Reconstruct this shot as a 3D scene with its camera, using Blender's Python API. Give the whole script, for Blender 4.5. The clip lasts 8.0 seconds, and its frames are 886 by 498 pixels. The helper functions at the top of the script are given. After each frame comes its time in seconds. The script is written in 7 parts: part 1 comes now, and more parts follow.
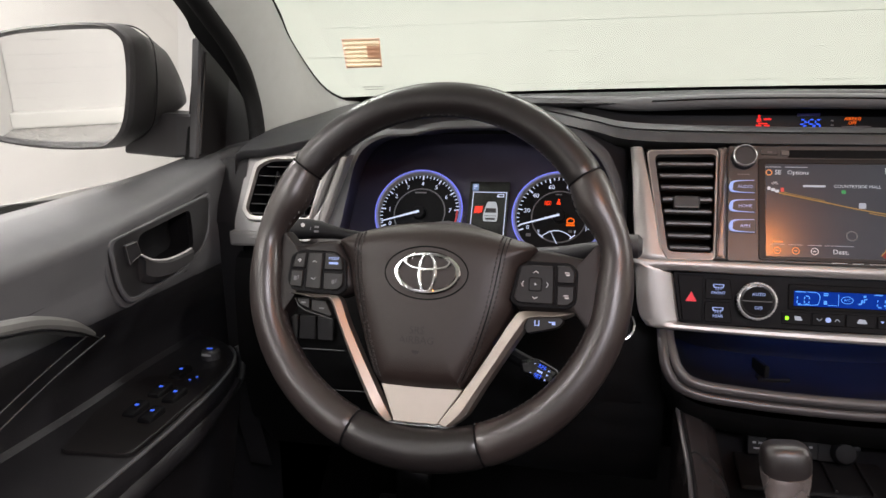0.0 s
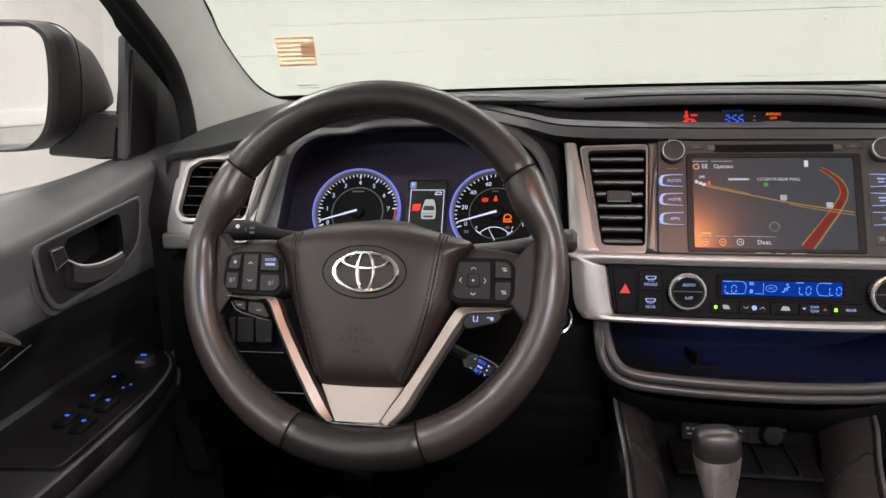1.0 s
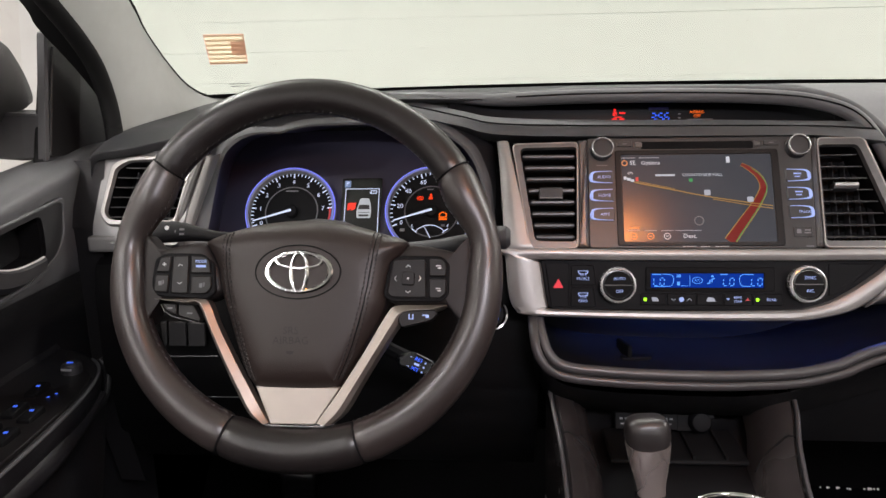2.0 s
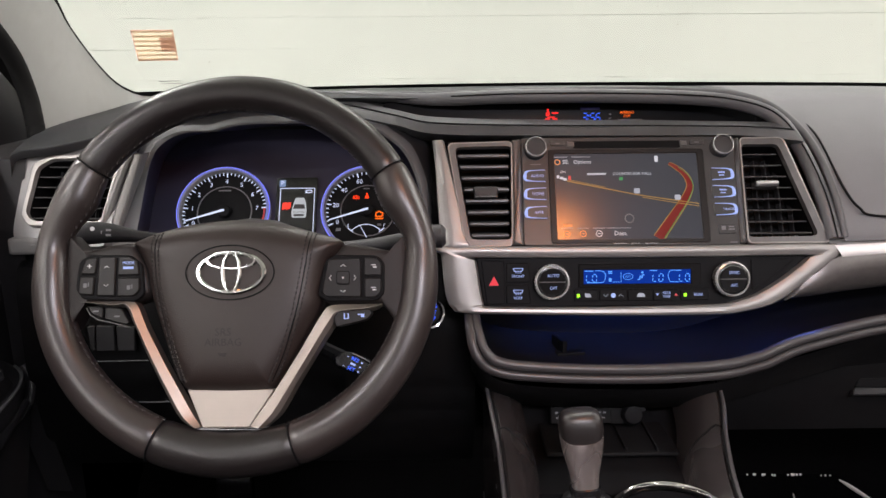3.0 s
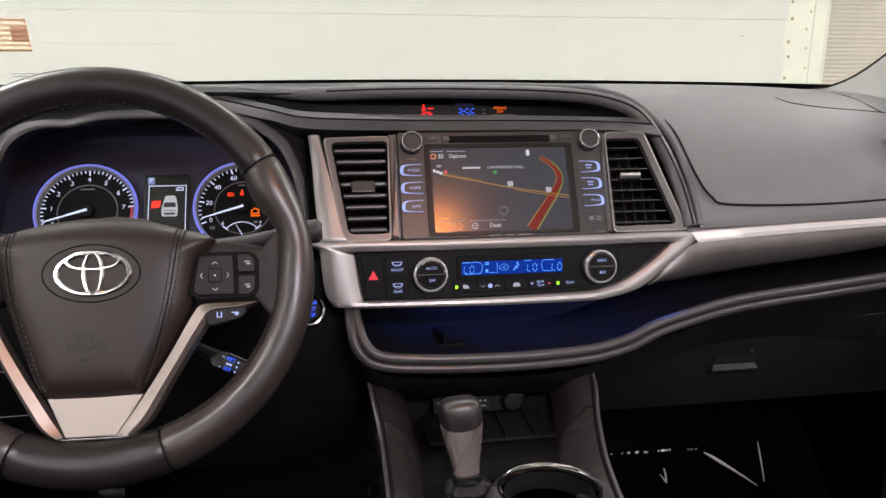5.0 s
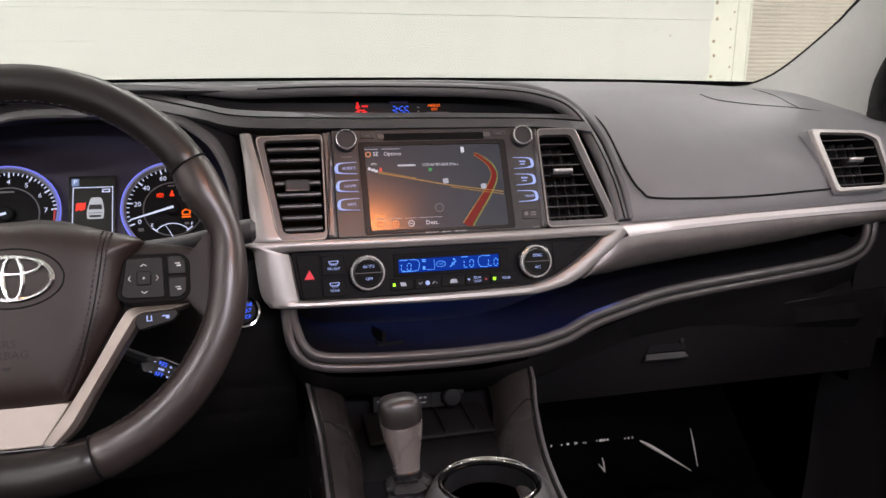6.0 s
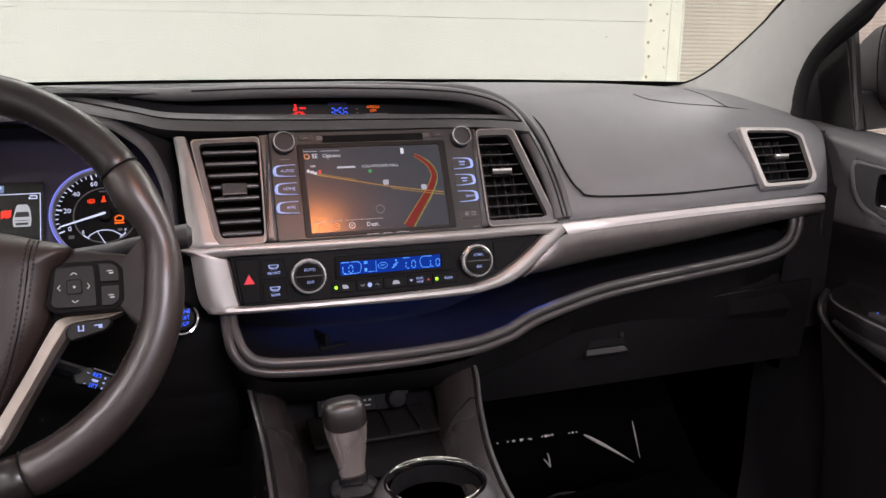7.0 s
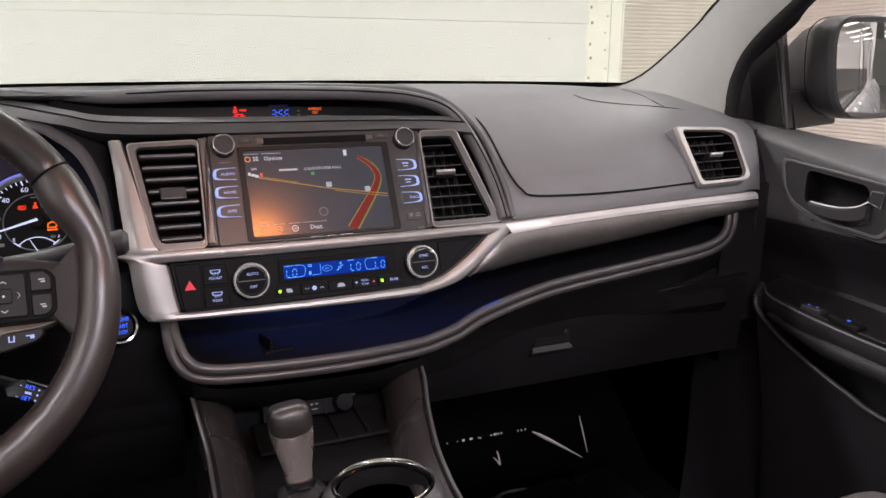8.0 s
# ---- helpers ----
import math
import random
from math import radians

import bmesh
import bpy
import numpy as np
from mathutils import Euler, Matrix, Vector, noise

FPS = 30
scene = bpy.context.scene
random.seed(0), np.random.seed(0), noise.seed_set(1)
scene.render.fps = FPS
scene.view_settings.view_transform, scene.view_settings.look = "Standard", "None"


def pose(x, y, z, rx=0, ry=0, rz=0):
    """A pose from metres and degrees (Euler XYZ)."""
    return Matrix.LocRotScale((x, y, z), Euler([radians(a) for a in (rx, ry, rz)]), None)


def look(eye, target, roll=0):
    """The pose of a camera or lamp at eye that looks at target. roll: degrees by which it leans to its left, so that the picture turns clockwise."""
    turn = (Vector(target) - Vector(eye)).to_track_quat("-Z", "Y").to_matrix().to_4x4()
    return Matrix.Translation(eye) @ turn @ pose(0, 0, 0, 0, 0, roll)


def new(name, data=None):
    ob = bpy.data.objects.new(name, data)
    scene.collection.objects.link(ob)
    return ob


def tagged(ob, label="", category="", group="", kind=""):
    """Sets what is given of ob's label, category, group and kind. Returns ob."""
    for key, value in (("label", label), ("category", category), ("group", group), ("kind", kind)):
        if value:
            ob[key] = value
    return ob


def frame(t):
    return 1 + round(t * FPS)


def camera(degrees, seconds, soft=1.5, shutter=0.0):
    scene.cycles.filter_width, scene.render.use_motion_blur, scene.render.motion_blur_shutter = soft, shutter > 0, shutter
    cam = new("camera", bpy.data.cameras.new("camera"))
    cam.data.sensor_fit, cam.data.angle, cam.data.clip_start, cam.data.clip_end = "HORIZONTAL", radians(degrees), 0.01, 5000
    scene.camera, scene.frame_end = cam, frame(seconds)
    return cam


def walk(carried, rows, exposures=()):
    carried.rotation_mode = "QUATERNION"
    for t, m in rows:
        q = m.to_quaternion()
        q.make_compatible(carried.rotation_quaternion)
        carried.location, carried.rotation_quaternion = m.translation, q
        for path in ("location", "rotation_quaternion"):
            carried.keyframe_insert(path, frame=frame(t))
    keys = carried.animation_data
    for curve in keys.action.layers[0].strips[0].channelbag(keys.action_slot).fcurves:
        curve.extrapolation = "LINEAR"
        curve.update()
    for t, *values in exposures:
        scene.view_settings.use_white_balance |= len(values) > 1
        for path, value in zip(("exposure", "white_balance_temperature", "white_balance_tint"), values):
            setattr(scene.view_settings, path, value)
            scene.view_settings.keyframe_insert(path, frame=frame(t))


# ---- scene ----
cam = camera(61.97, 8.0)
# seconds, eye, turn to the left, tilt up, lean to the right
PATH = [
    (0.0, -0.2208, -0.0001, 1.4500, 13.902, -13.438, -1.123),
    (0.5, -0.2190, -0.0005, 1.4503, 11.659, -13.562, -1.181),
    (1.0, -0.2167, -0.0009, 1.4499, 9.271, -13.672, -1.283),
    (1.5, -0.2140, -0.0016, 1.4497, 6.897, -13.776, -1.283),
    (3.0, -0.2054, -0.0040, 1.4486, -0.197, -13.928, -0.516),
    (3.5, -0.2031, -0.0049, 1.4475, -2.408, -13.884, -0.188),
    (4.0, -0.2010, -0.0058, 1.4461, -4.564, -13.843, 0.005),
    (4.5, -0.1973, -0.0081, 1.4448, -6.748, -13.910, 0.115),
    (6.0, -0.1902, -0.0120, 1.4421, -13.823, -14.061, 0.198),
    (6.5, -0.1886, -0.0130, 1.4418, -16.103, -14.030, 0.159),
    (7.0, -0.1867, -0.0144, 1.4422, -18.217, -13.970, 0.058),
    (7.5, -0.1846, -0.0157, 1.4421, -20.231, -13.915, -0.030),
    (8.0, -0.1823, -0.0176, 1.4421, -22.274, -13.856, -0.010),
]
walk(cam, [(t, pose(x, y, z, 0, 0, yaw) @ pose(0, 0, 0, 90 + pitch) @ pose(0, 0, 0, 0, 0, lean)) for t, x, y, z, yaw, pitch, lean in PATH],
     exposures=[(0.0, 0.13, 6480, 8), (3.0, 0.11, 6480, 10), (8.0, 0.12, 6430, 14)])

# ---------------------------------------------------------------- world and light
world = bpy.data.worlds.new("garage_world")
scene.world = world
world.use_nodes = True
world.node_tree.nodes["Background"].inputs["Color"].default_value = (1.0, 0.97, 0.92, 1)
world.node_tree.nodes["Background"].inputs["Strength"].default_value = 0.02


def area_lamp(name, m, sx, sy, watts, colour):
    data = bpy.data.lights.new(name, "AREA")
    data.shape, data.size, data.size_y, data.energy, data.color = "RECTANGLE", sx, sy, watts, colour
    ob = new(name, data)
    ob.matrix_world = m
    return ob


# rows of ceiling tubes over the bay, the warm dome lamp under the car roof, the blue tray light
LAMPS = [(-2.0, 2.3), (0.3, 2.3), (2.8, 2.3), (-2.5, 1.7), (4.2, 1.2), (-1.4, -6.5), (3.2, -6.5), (-2.3, -1.2), (3.0, -1.2), (-2.3, -3.6), (3.0, -3.6)]
for (lx, ly), watts in zip(LAMPS, (28, 35, 42, 100, 135, 170, 170, 62, 62, 55, 55)):
    area_lamp("ceiling_tube_light", pose(lx, ly, 3.38), 1.5, 0.25, watts, (1.0, 0.955, 0.945))
area_lamp("dome_lamp", pose(0.03, 0.20, 1.775), 0.10, 0.08, 1.3, (1.0, 0.29, 0.055))
# Unseen white dome lamp, sized and powered to fill the dark cabin.
area_lamp("rear_dome_lamp", pose(0.05, -0.34, 1.79), 0.40, 0.24, 15.4, (0.97, 0.92, 1.0))
area_lamp("tray_led", look((0.05, 0.840, 1.168), (0.07, 0.90, 1.10)), 0.36, 0.012, 0.160, (0.04, 0.16, 1.0))


# ---------------------------------------------------------------- materials
def material(name, colour, rough=0.5, metal=0.0, vary=0.12, scale=60.0, bump=0.0, bump_scale=400.0, coat=0.0, random_tint=0.0, stain=0.0, spec=0.5):
    """A surface with a colour that varies at two scales and fine relief."""
    m = bpy.data.materials.new(name)
    m.use_nodes = True
    nt = m.node_tree
    b = nt.nodes["Principled BSDF"]
    co = nt.nodes.new("ShaderNodeTexCoord")
    n1 = nt.nodes.new("ShaderNodeTexNoise")
    n1.inputs["Scale"].default_value, n1.inputs["Detail"].default_value = scale, 6
    n2 = nt.nodes.new("ShaderNodeTexNoise")
    n2.inputs["Scale"].default_value, n2.inputs["Detail"].default_value = scale / 9, 3
    nt.links.new(co.outputs["Object"], n1.inputs["Vector"])
    nt.links.new(co.outputs["Object"], n2.inputs["Vector"])
    add = nt.nodes.new("ShaderNodeMath")
    add.operation = "ADD"
    nt.links.new(n1.outputs["Fac"], add.inputs[0])
    nt.links.new(n2.outputs["Fac"], add.inputs[1])
    ramp = nt.nodes.new("ShaderNodeMapRange")
    ramp.inputs["From Min"].default_value, ramp.inputs["From Max"].default_value = 0.6, 1.4
    ramp.inputs["To Min"].default_value, ramp.inputs["To Max"].default_value = 1 - vary, 1 + vary
    nt.links.new(add.outputs[0], ramp.inputs["Value"])
    mul = nt.nodes.new("ShaderNodeVectorMath")
    mul.operation = "SCALE"
    mul.inputs[0].default_value = colour
    nt.links.new(ramp.outputs["Result"], mul.inputs["Scale"])
    nt.links.new(mul.outputs["Vector"], b.inputs["Base Color"])
    rr = nt.nodes.new("ShaderNodeMapRange")
    rr.inputs["From Min"].default_value, rr.inputs["From Max"].default_value = 0.3, 0.7
    rr.inputs["To Min"].default_value, rr.inputs["To Max"].default_value = max(0.02, rough * 0.85), min(1, rough * 1.15)
    nt.links.new(n2.outputs["Fac"], rr.inputs["Value"])
    nt.links.new(rr.outputs["Result"], b.inputs["Roughness"])
    b.inputs["Metallic"].default_value = metal
    b.inputs["Coat Weight"].default_value = coat
    b.inputs["Specular IOR Level"].default_value = spec
    if bump:
        n3 = nt.nodes.new("ShaderNodeTexVoronoi")
        n3.inputs["Scale"].default_value = bump_scale
        nt.links.new(co.outputs["Object"], n3.inputs["Vector"])
        bp = nt.nodes.new("ShaderNodeBump")
        bp.inputs["Strength"].default_value, bp.inputs["Distance"].default_value = bump, 0.001
        nt.links.new(n3.outputs["Distance"], bp.inputs["Height"])
        nt.links.new(bp.outputs["Normal"], b.inputs["Normal"])
    return m


def glow(name, colour, strength, spec=0.2):
    m = bpy.data.materials.new(name)
    m.use_nodes = True
    b = m.node_tree.nodes["Principled BSDF"]
    b.inputs["Base Color"].default_value = (*[c * 0.3 for c in colour], 1)
    b.inputs["Roughness"].default_value = 0.45
    b.inputs["Specular IOR Level"].default_value = spec
    b.inputs["Emission Color"].default_value, b.inputs["Emission Strength"].default_value = (*colour, 1), strength
    return m


def glass(name, tint, rough=0.0):
    m = bpy.data.materials.new(name)
    m.use_nodes = True
    nt = m.node_tree
    out = nt.nodes["Material Output"]
    nt.nodes.remove(nt.nodes["Principled BSDF"])
    tr, gl, mix, fr, pw, sc = (nt.nodes.new(k) for k in ("ShaderNodeBsdfTransparent", "ShaderNodeBsdfGlossy", "ShaderNodeMixShader", "ShaderNodeLayerWeight", "ShaderNodeMath", "ShaderNodeMath"))
    tr.inputs["Color"].default_value = (*tint, 1)
    gl.inputs["Roughness"].default_value = rough
    pw.operation, sc.operation = "POWER", "MULTIPLY_ADD"
    pw.inputs[1].default_value = 5.0
    sc.inputs[1].default_value, sc.inputs[2].default_value = 0.7, 0.035
    nt.links.new(fr.outputs["Facing"], pw.inputs[0])
    nt.links.new(pw.outputs[0], sc.inputs[0])
    nt.links.new(sc.outputs[0], mix.inputs[0])
    nt.links.new(tr.outputs[0], mix.inputs[1])
    nt.links.new(gl.outputs[0], mix.inputs[2])
    nt.links.new(mix.outputs[0], out.inputs[0])
    return m


SOFT = material("soft_grey_plastic", (0.105, 0.107, 0.112), 0.46, bump=0.15, bump_scale=1100, vary=0.10, scale=40, spec=0.5)
PAD = material("dash_pad_leather", (0.160, 0.160, 0.168), 0.46, bump=0.2, bump_scale=900, vary=0.08, scale=30, spec=0.5)
DARK = material("dark_plastic", (0.029, 0.028, 0.030), 0.48, bump=0.25, bump_scale=900, vary=0.15)
BLACK = material("black_matt_plastic", (0.006, 0.006, 0.0066), 0.65, vary=0.2, spec=0.12)
FABRIC = material("grey_bounce_fabric", (0.24, 0.232, 0.232), 0.9, bump=0.4, bump_scale=1200, vary=0.1)
# The violet tint puts the dial rings' glow into the plastic's colour.
HOODIN = material("violet_lit_hood_plastic", (0.027, 0.0250, 0.046), 0.5, vary=0.15)
CUSHION = material("seat_cushion_fabric", (0.10, 0.097, 0.098), 0.9, bump=0.4, bump_scale=1200, vary=0.1)
KEYCAP = material("black_key_plastic", (0.0065, 0.0065, 0.0075), 0.46, vary=0.1, spec=0.09)
FIN = material("vent_fin_plastic", (0.050, 0.049, 0.050), 0.36, vary=0.1)
GLOSS = material("piano_black_plastic", (0.007, 0.007, 0.008), 0.24, vary=0.2, coat=0.3)
HUFACE = material("head_unit_plastic", (0.058, 0.057, 0.057), 0.34, vary=0.1)
SILVER = material("satin_silver_trim", (0.33, 0.320, 0.312), 0.38, metal=0.55, vary=0.05, scale=90, bump=0.05, bump_scale=1500)
# Warm tints in PLATE and SPOKE stand in for the orange lamp's reflection.
PLATE = material("warm_lit_plate", (0.46, 0.415, 0.37), 0.38, metal=0.6, vary=0.05, scale=90)
SPOKE = material("spoke_silver", (0.29, 0.255, 0.228), 0.40, metal=0.85, vary=0.05, scale=90)
VENTRIM = material("satin_vent_rim", (0.36, 0.345, 0.33), 0.42, metal=0.5, vary=0.05, scale=90)
# Darker than the plastic itself: shade under the dash is in this base.
LOWBLACK = material("shaded_black_plastic", (0.010, 0.010, 0.011), 0.55, bump=0.3, bump_scale=900, vary=0.15, spec=0.3)
GLOVEPLASTIC = material("glove_box_plastic", (0.0175, 0.0168, 0.0180), 0.5, bump=0.2, bump_scale=900, vary=0.15, spec=0.4)
VENTGREY = material("satin_grey_panel", (0.24, 0.235, 0.235), 0.42, metal=0.3, vary=0.05, scale=90)
DARKBRUSHED = material("dark_brushed_panel", (0.13, 0.120, 0.116), 0.34, metal=0.5, vary=0.18, scale=160)
# Paler copy of SILVER: the window reflections on the strip are in its base.
STRIPSILVER = material("lit_strip_silver", (0.72, 0.70, 0.70), 0.34, metal=0.3, vary=0.05, scale=90)
BRUSHED = material("brushed_dark_trim", (0.165, 0.160, 0.160), 0.36, metal=0.6, vary=0.12, scale=160)
CHROME = material("chrome", (0.88, 0.88, 0.89), 0.18, metal=0.7, vary=0.03)
LEATHER = material("wheel_leather", (0.0155, 0.0130, 0.0127), 0.34, bump=0.05, bump_scale=1300, vary=0.15, scale=50, spec=0.58)
ROOTLEATHER = material("dull_spoke_leather", (0.0170, 0.0140, 0.0135), 0.52, bump=0.05, bump_scale=1300, vary=0.15, scale=50, spec=0.3)
# Paler than LEATHER: part of the side rim's sheen is in this base.
SIDELEATHER = material("sheen_rim_leather", (0.031, 0.0245, 0.0228), 0.33, bump=0.04, bump_scale=1300, vary=0.15, scale=50, spec=0.75)
AIRBAG = material("airbag_leatherette", (0.0225, 0.0155, 0.0135), 0.40, bump=0.14, bump_scale=1100, vary=0.12, scale=40, spec=0.50)
SEWN = material("black_thread", (0.013, 0.0105, 0.0098), 0.7)
THREAD = material("grey_thread", (0.036, 0.033, 0.033), 0.7)
LINER = material("headliner_grey", (0.49, 0.495, 0.475), 0.85, bump=0.2, bump_scale=1400, vary=0.05)
RUBBER = material("black_rubber", (0.006, 0.006, 0.006), 0.7, spec=0.25)
SHELL = material("mirror_shell_plastic", (0.011, 0.0105, 0.011), 0.55, bump=0.2, bump_scale=900, vary=0.12)
# One rolled plastic twice: ROLL paler as if lit, ROLLDARK darker as if shaded.
ROLL = material("lit_roll_plastic", (0.062, 0.058, 0.060), 0.34, bump=0.06, bump_scale=900, vary=0.12, scale=40)
ROLLDARK = material("shaded_roll_plastic", (0.044, 0.040, 0.041), 0.36, bump=0.06, bump_scale=900, vary=0.12, scale=40)
CARPET = material("black_carpet", (0.0040, 0.0038, 0.0042), 0.95, bump=0.9, bump_scale=900, vary=0.4, scale=200, spec=0.08)
PAINT = material("silver_car_paint", (0.55, 0.57, 0.60), 0.28, metal=0.6, coat=0.6, vary=0.03)
WALLPAINT = material("white_wall_paint", (0.66, 0.655, 0.64), 0.7, vary=0.03, scale=6, bump=0.3, bump_scale=60)
CONCRETE = material("concrete_floor", (0.30, 0.29, 0.28), 0.16, vary=0.25, scale=8)
SHUTTER = material("painted_shutter_steel", (0.66, 0.60, 0.55), 0.45, vary=0.08, scale=12)
STEEL = material("painted_steel", (0.74, 0.73, 0.66), 0.55, vary=0.08, scale=14)
RUST = material("rusty_bolt", (0.46, 0.37, 0.27), 0.8, vary=0.4)
CEIL = material("ceiling_white", (0.75, 0.75, 0.72), 0.8, vary=0.04)
DOORDARK = material("door_black_plastic", (0.0132, 0.0128, 0.0142), 0.48, bump=0.2, bump_scale=900, vary=0.15, spec=0.35)
DOORSOFT = material("door_soft_plastic", (0.096, 0.097, 0.100), 0.42, bump=0.15, bump_scale=1100, vary=0.10, scale=40, spec=0.5)
DOORTRIM = material("door_dark_trim", (0.026, 0.026, 0.027), 0.40, bump=0.1, bump_scale=900, vary=0.1)
GRABTRIM = material("satin_pull_trim", (0.135, 0.135, 0.128), 0.42, metal=0.3, vary=0.05, scale=90)
LEVER = material("dark_satin_lever", (0.075, 0.073, 0.074), 0.28, metal=0.4, vary=0.08)
KEYDARK = material("dark_key_plastic", (0.0115, 0.0105, 0.0105), 0.42, vary=0.1, spec=0.3)
POST = material("black_glass_post", (0.004, 0.004, 0.004), 0.5, vary=0.1, spec=0.12)
NECK = material("satin_grey_neck", (0.35, 0.305, 0.29), 0.30, metal=0.75, vary=0.05)
SMOKED = material("polished_dark_chrome", (0.62, 0.61, 0.60), 0.10, metal=1.0, vary=0.03)
MIRROR = material("mirror_silver", (0.93, 0.93, 0.93), 0.012, metal=1.0, vary=0.0)


def sticker(name, colour):
    """A thin printed film that lets some light through from behind."""
    m = material(name, colour, 0.6, vary=0.1)
    nt = m.node_tree
    tl, mix = nt.nodes.new("ShaderNodeBsdfTranslucent"), nt.nodes.new("ShaderNodeMixShader")
    tl.inputs["Color"].default_value = (*colour, 1)
    mix.inputs[0].default_value = 0.68
    b, out = nt.nodes["Principled BSDF"], nt.nodes["Material Output"]
    nt.links.new(b.outputs[0], mix.inputs[1])
    nt.links.new(tl.outputs[0], mix.inputs[2])
    nt.links.new(mix.outputs[0], out.inputs[0])
    return m


WINDGLASS = glass("windshield_glass", (0.88, 0.95, 0.87))
SIDEGLASS = glass("side_glass", (0.97, 0.955, 0.94))


# ---------------------------------------------------------------- mesh helpers
V = Vector
BASE = {}


def thing(name, at=(0, 0, 0), label="", category="", group="", kind=""):
    """An Empty at the base of a thing, for its parts."""
    ob = new(name)
    ob.empty_display_size = 0.05
    ob.location = at
    BASE[ob.name] = Matrix.Translation(at)
    return tagged(ob, label, category, group, kind)


def finish(bm, name, mat, sharp=35, smooth=True):
    bmesh.ops.recalc_face_normals(bm, faces=bm.faces)
    me = bpy.data.meshes.new(name)
    bm.edges.index_update()
    hard = [e.index for e in bm.edges if not e.smooth]
    bm.to_mesh(me)
    bm.free()
    me.materials.append(mat)
    if smooth:
        me.polygons.foreach_set("use_smooth", [True] * len(me.polygons))
        me.set_sharp_from_angle(angle=radians(sharp))
        if hard:
            mark = me.attributes["sharp_edge"] if "sharp_edge" in me.attributes else me.attributes.new("sharp_edge", "BOOLEAN", "EDGE")
            for i in hard:
                mark.data[i].value = True
    return me


def adopt(ob, parent):
    if parent is not None:
        ob.parent = parent
        ob.matrix_parent_inverse = BASE.get(parent.name, Matrix.Identity(4)).inverted()
    return ob


def part(name, bm, mat, parent=None, label="", sharp=35, smooth=True):
    """Links a bmesh (in world places) as one mesh object under a thing or a part."""
    ob = new(name, finish(bm, name, mat, sharp, smooth))
    adopt(ob, parent)
    return tagged(ob, label)


def piece(name, mesh, m, parent):
    """One of many alike pieces that share a mesh."""
    ob = new(name, mesh)
    adopt(ob, parent)
    ob.matrix_basis = m
    return ob


def box(sx, sy, sz, m=None, bevel=0.0, seg=2, bm=None):
    bm = bm or bmesh.new()
    made = bmesh.ops.create_cube(bm, size=1.0)["verts"]
    bmesh.ops.scale(bm, vec=(sx, sy, sz), verts=made)
    if bevel:
        edges = list({e for v in made for e in v.link_edges})
        made = list({v for f in bmesh.ops.bevel(bm, geom=edges, offset=bevel, segments=seg, affect="EDGES", profile=0.5)["faces"] for v in f.verts} | {v for v in made if v.is_valid})
        flat = sorted({f for v in made if v.is_valid for f in v.link_faces}, key=lambda f: -f.calc_area())[:6]
        for f in flat:
            for e in f.edges:
                e.smooth = False
    if m is not None:
        bmesh.ops.transform(bm, matrix=m, verts=[v for v in made if v.is_valid])
    return bm


def spline(pts, n, closed=False):
    """n places along a smooth curve through pts."""
    p = [V(q) for q in pts]
    k = len(p)
    spans = k if closed else k - 1
    out = []
    for i in range(n):
        s = i * spans / (n if closed else n - 1)
        a = min(int(s), spans - 1)
        u = s - a
        g = (lambda j: p[j % k]) if closed else (lambda j: p[max(0, min(k - 1, j))])
        p0, p1, p2, p3 = g(a - 1), g(a), g(a + 1), g(a + 2)
        out.append(0.5 * (2 * p1 + (p2 - p0) * u + (2 * p0 - 5 * p1 + 4 * p2 - p3) * u * u + (3 * p1 - p0 - 3 * p2 + p3) * u ** 3))
    return out


def sheet(rows, thick=0.0, close_u=False, close_v=False, bm=None):
    """A skin over rows of places; thick gives it depth behind."""
    bm = bm or bmesh.new()
    g = [[bm.verts.new(p) for p in r] for r in rows]
    a, b = len(g), len(g[0])
    faces = []
    for i in range(a if close_u else a - 1):
        for j in range(b if close_v else b - 1):
            q = [g[i][j], g[i][(j + 1) % b], g[(i + 1) % a][(j + 1) % b], g[(i + 1) % a][j]]
            if len(set(q)) == 4:
                faces.append(bm.faces.new(q))
    if thick:
        bmesh.ops.solidify(bm, geom=faces, thickness=thick)
    return bm


def tube(pts, radius, seg=10, closed=False, flat=1.0, up=(0, 0, 1), bm=None, caps=True):
    """A round bar along pts; radius may be a list; flat squeezes it along the second axis."""
    bm = bm or bmesh.new()
    p = [V(q) for q in pts]
    n = len(p)
    rad = radius if isinstance(radius, (list, tuple)) else [radius] * n
    rings = []
    for i in range(n):
        d = (p[(i + 1) % n] - p[i - 1]) if closed else (p[min(i + 1, n - 1)] - p[max(i - 1, 0)])
        d.normalize()
        a = d.cross(V(up))
        if a.length < 1e-4:
            a = d.cross(V((1, 0, 0)))
        a.normalize()
        b = a.cross(d)
        rings.append([bm.verts.new(p[i] + (a * math.cos(w) + b * math.sin(w) * flat) * rad[i]) for w in [2 * math.pi * k / seg for k in range(seg)]])
    for i in range(n if closed else n - 1):
        for k in range(seg):
            bm.faces.new([rings[i][k], rings[i][(k + 1) % seg], rings[(i + 1) % n][(k + 1) % seg], rings[(i + 1) % n][k]])
    if not closed and caps:
        bm.faces.new(rings[0])
        bm.faces.new(rings[-1])
    return bm


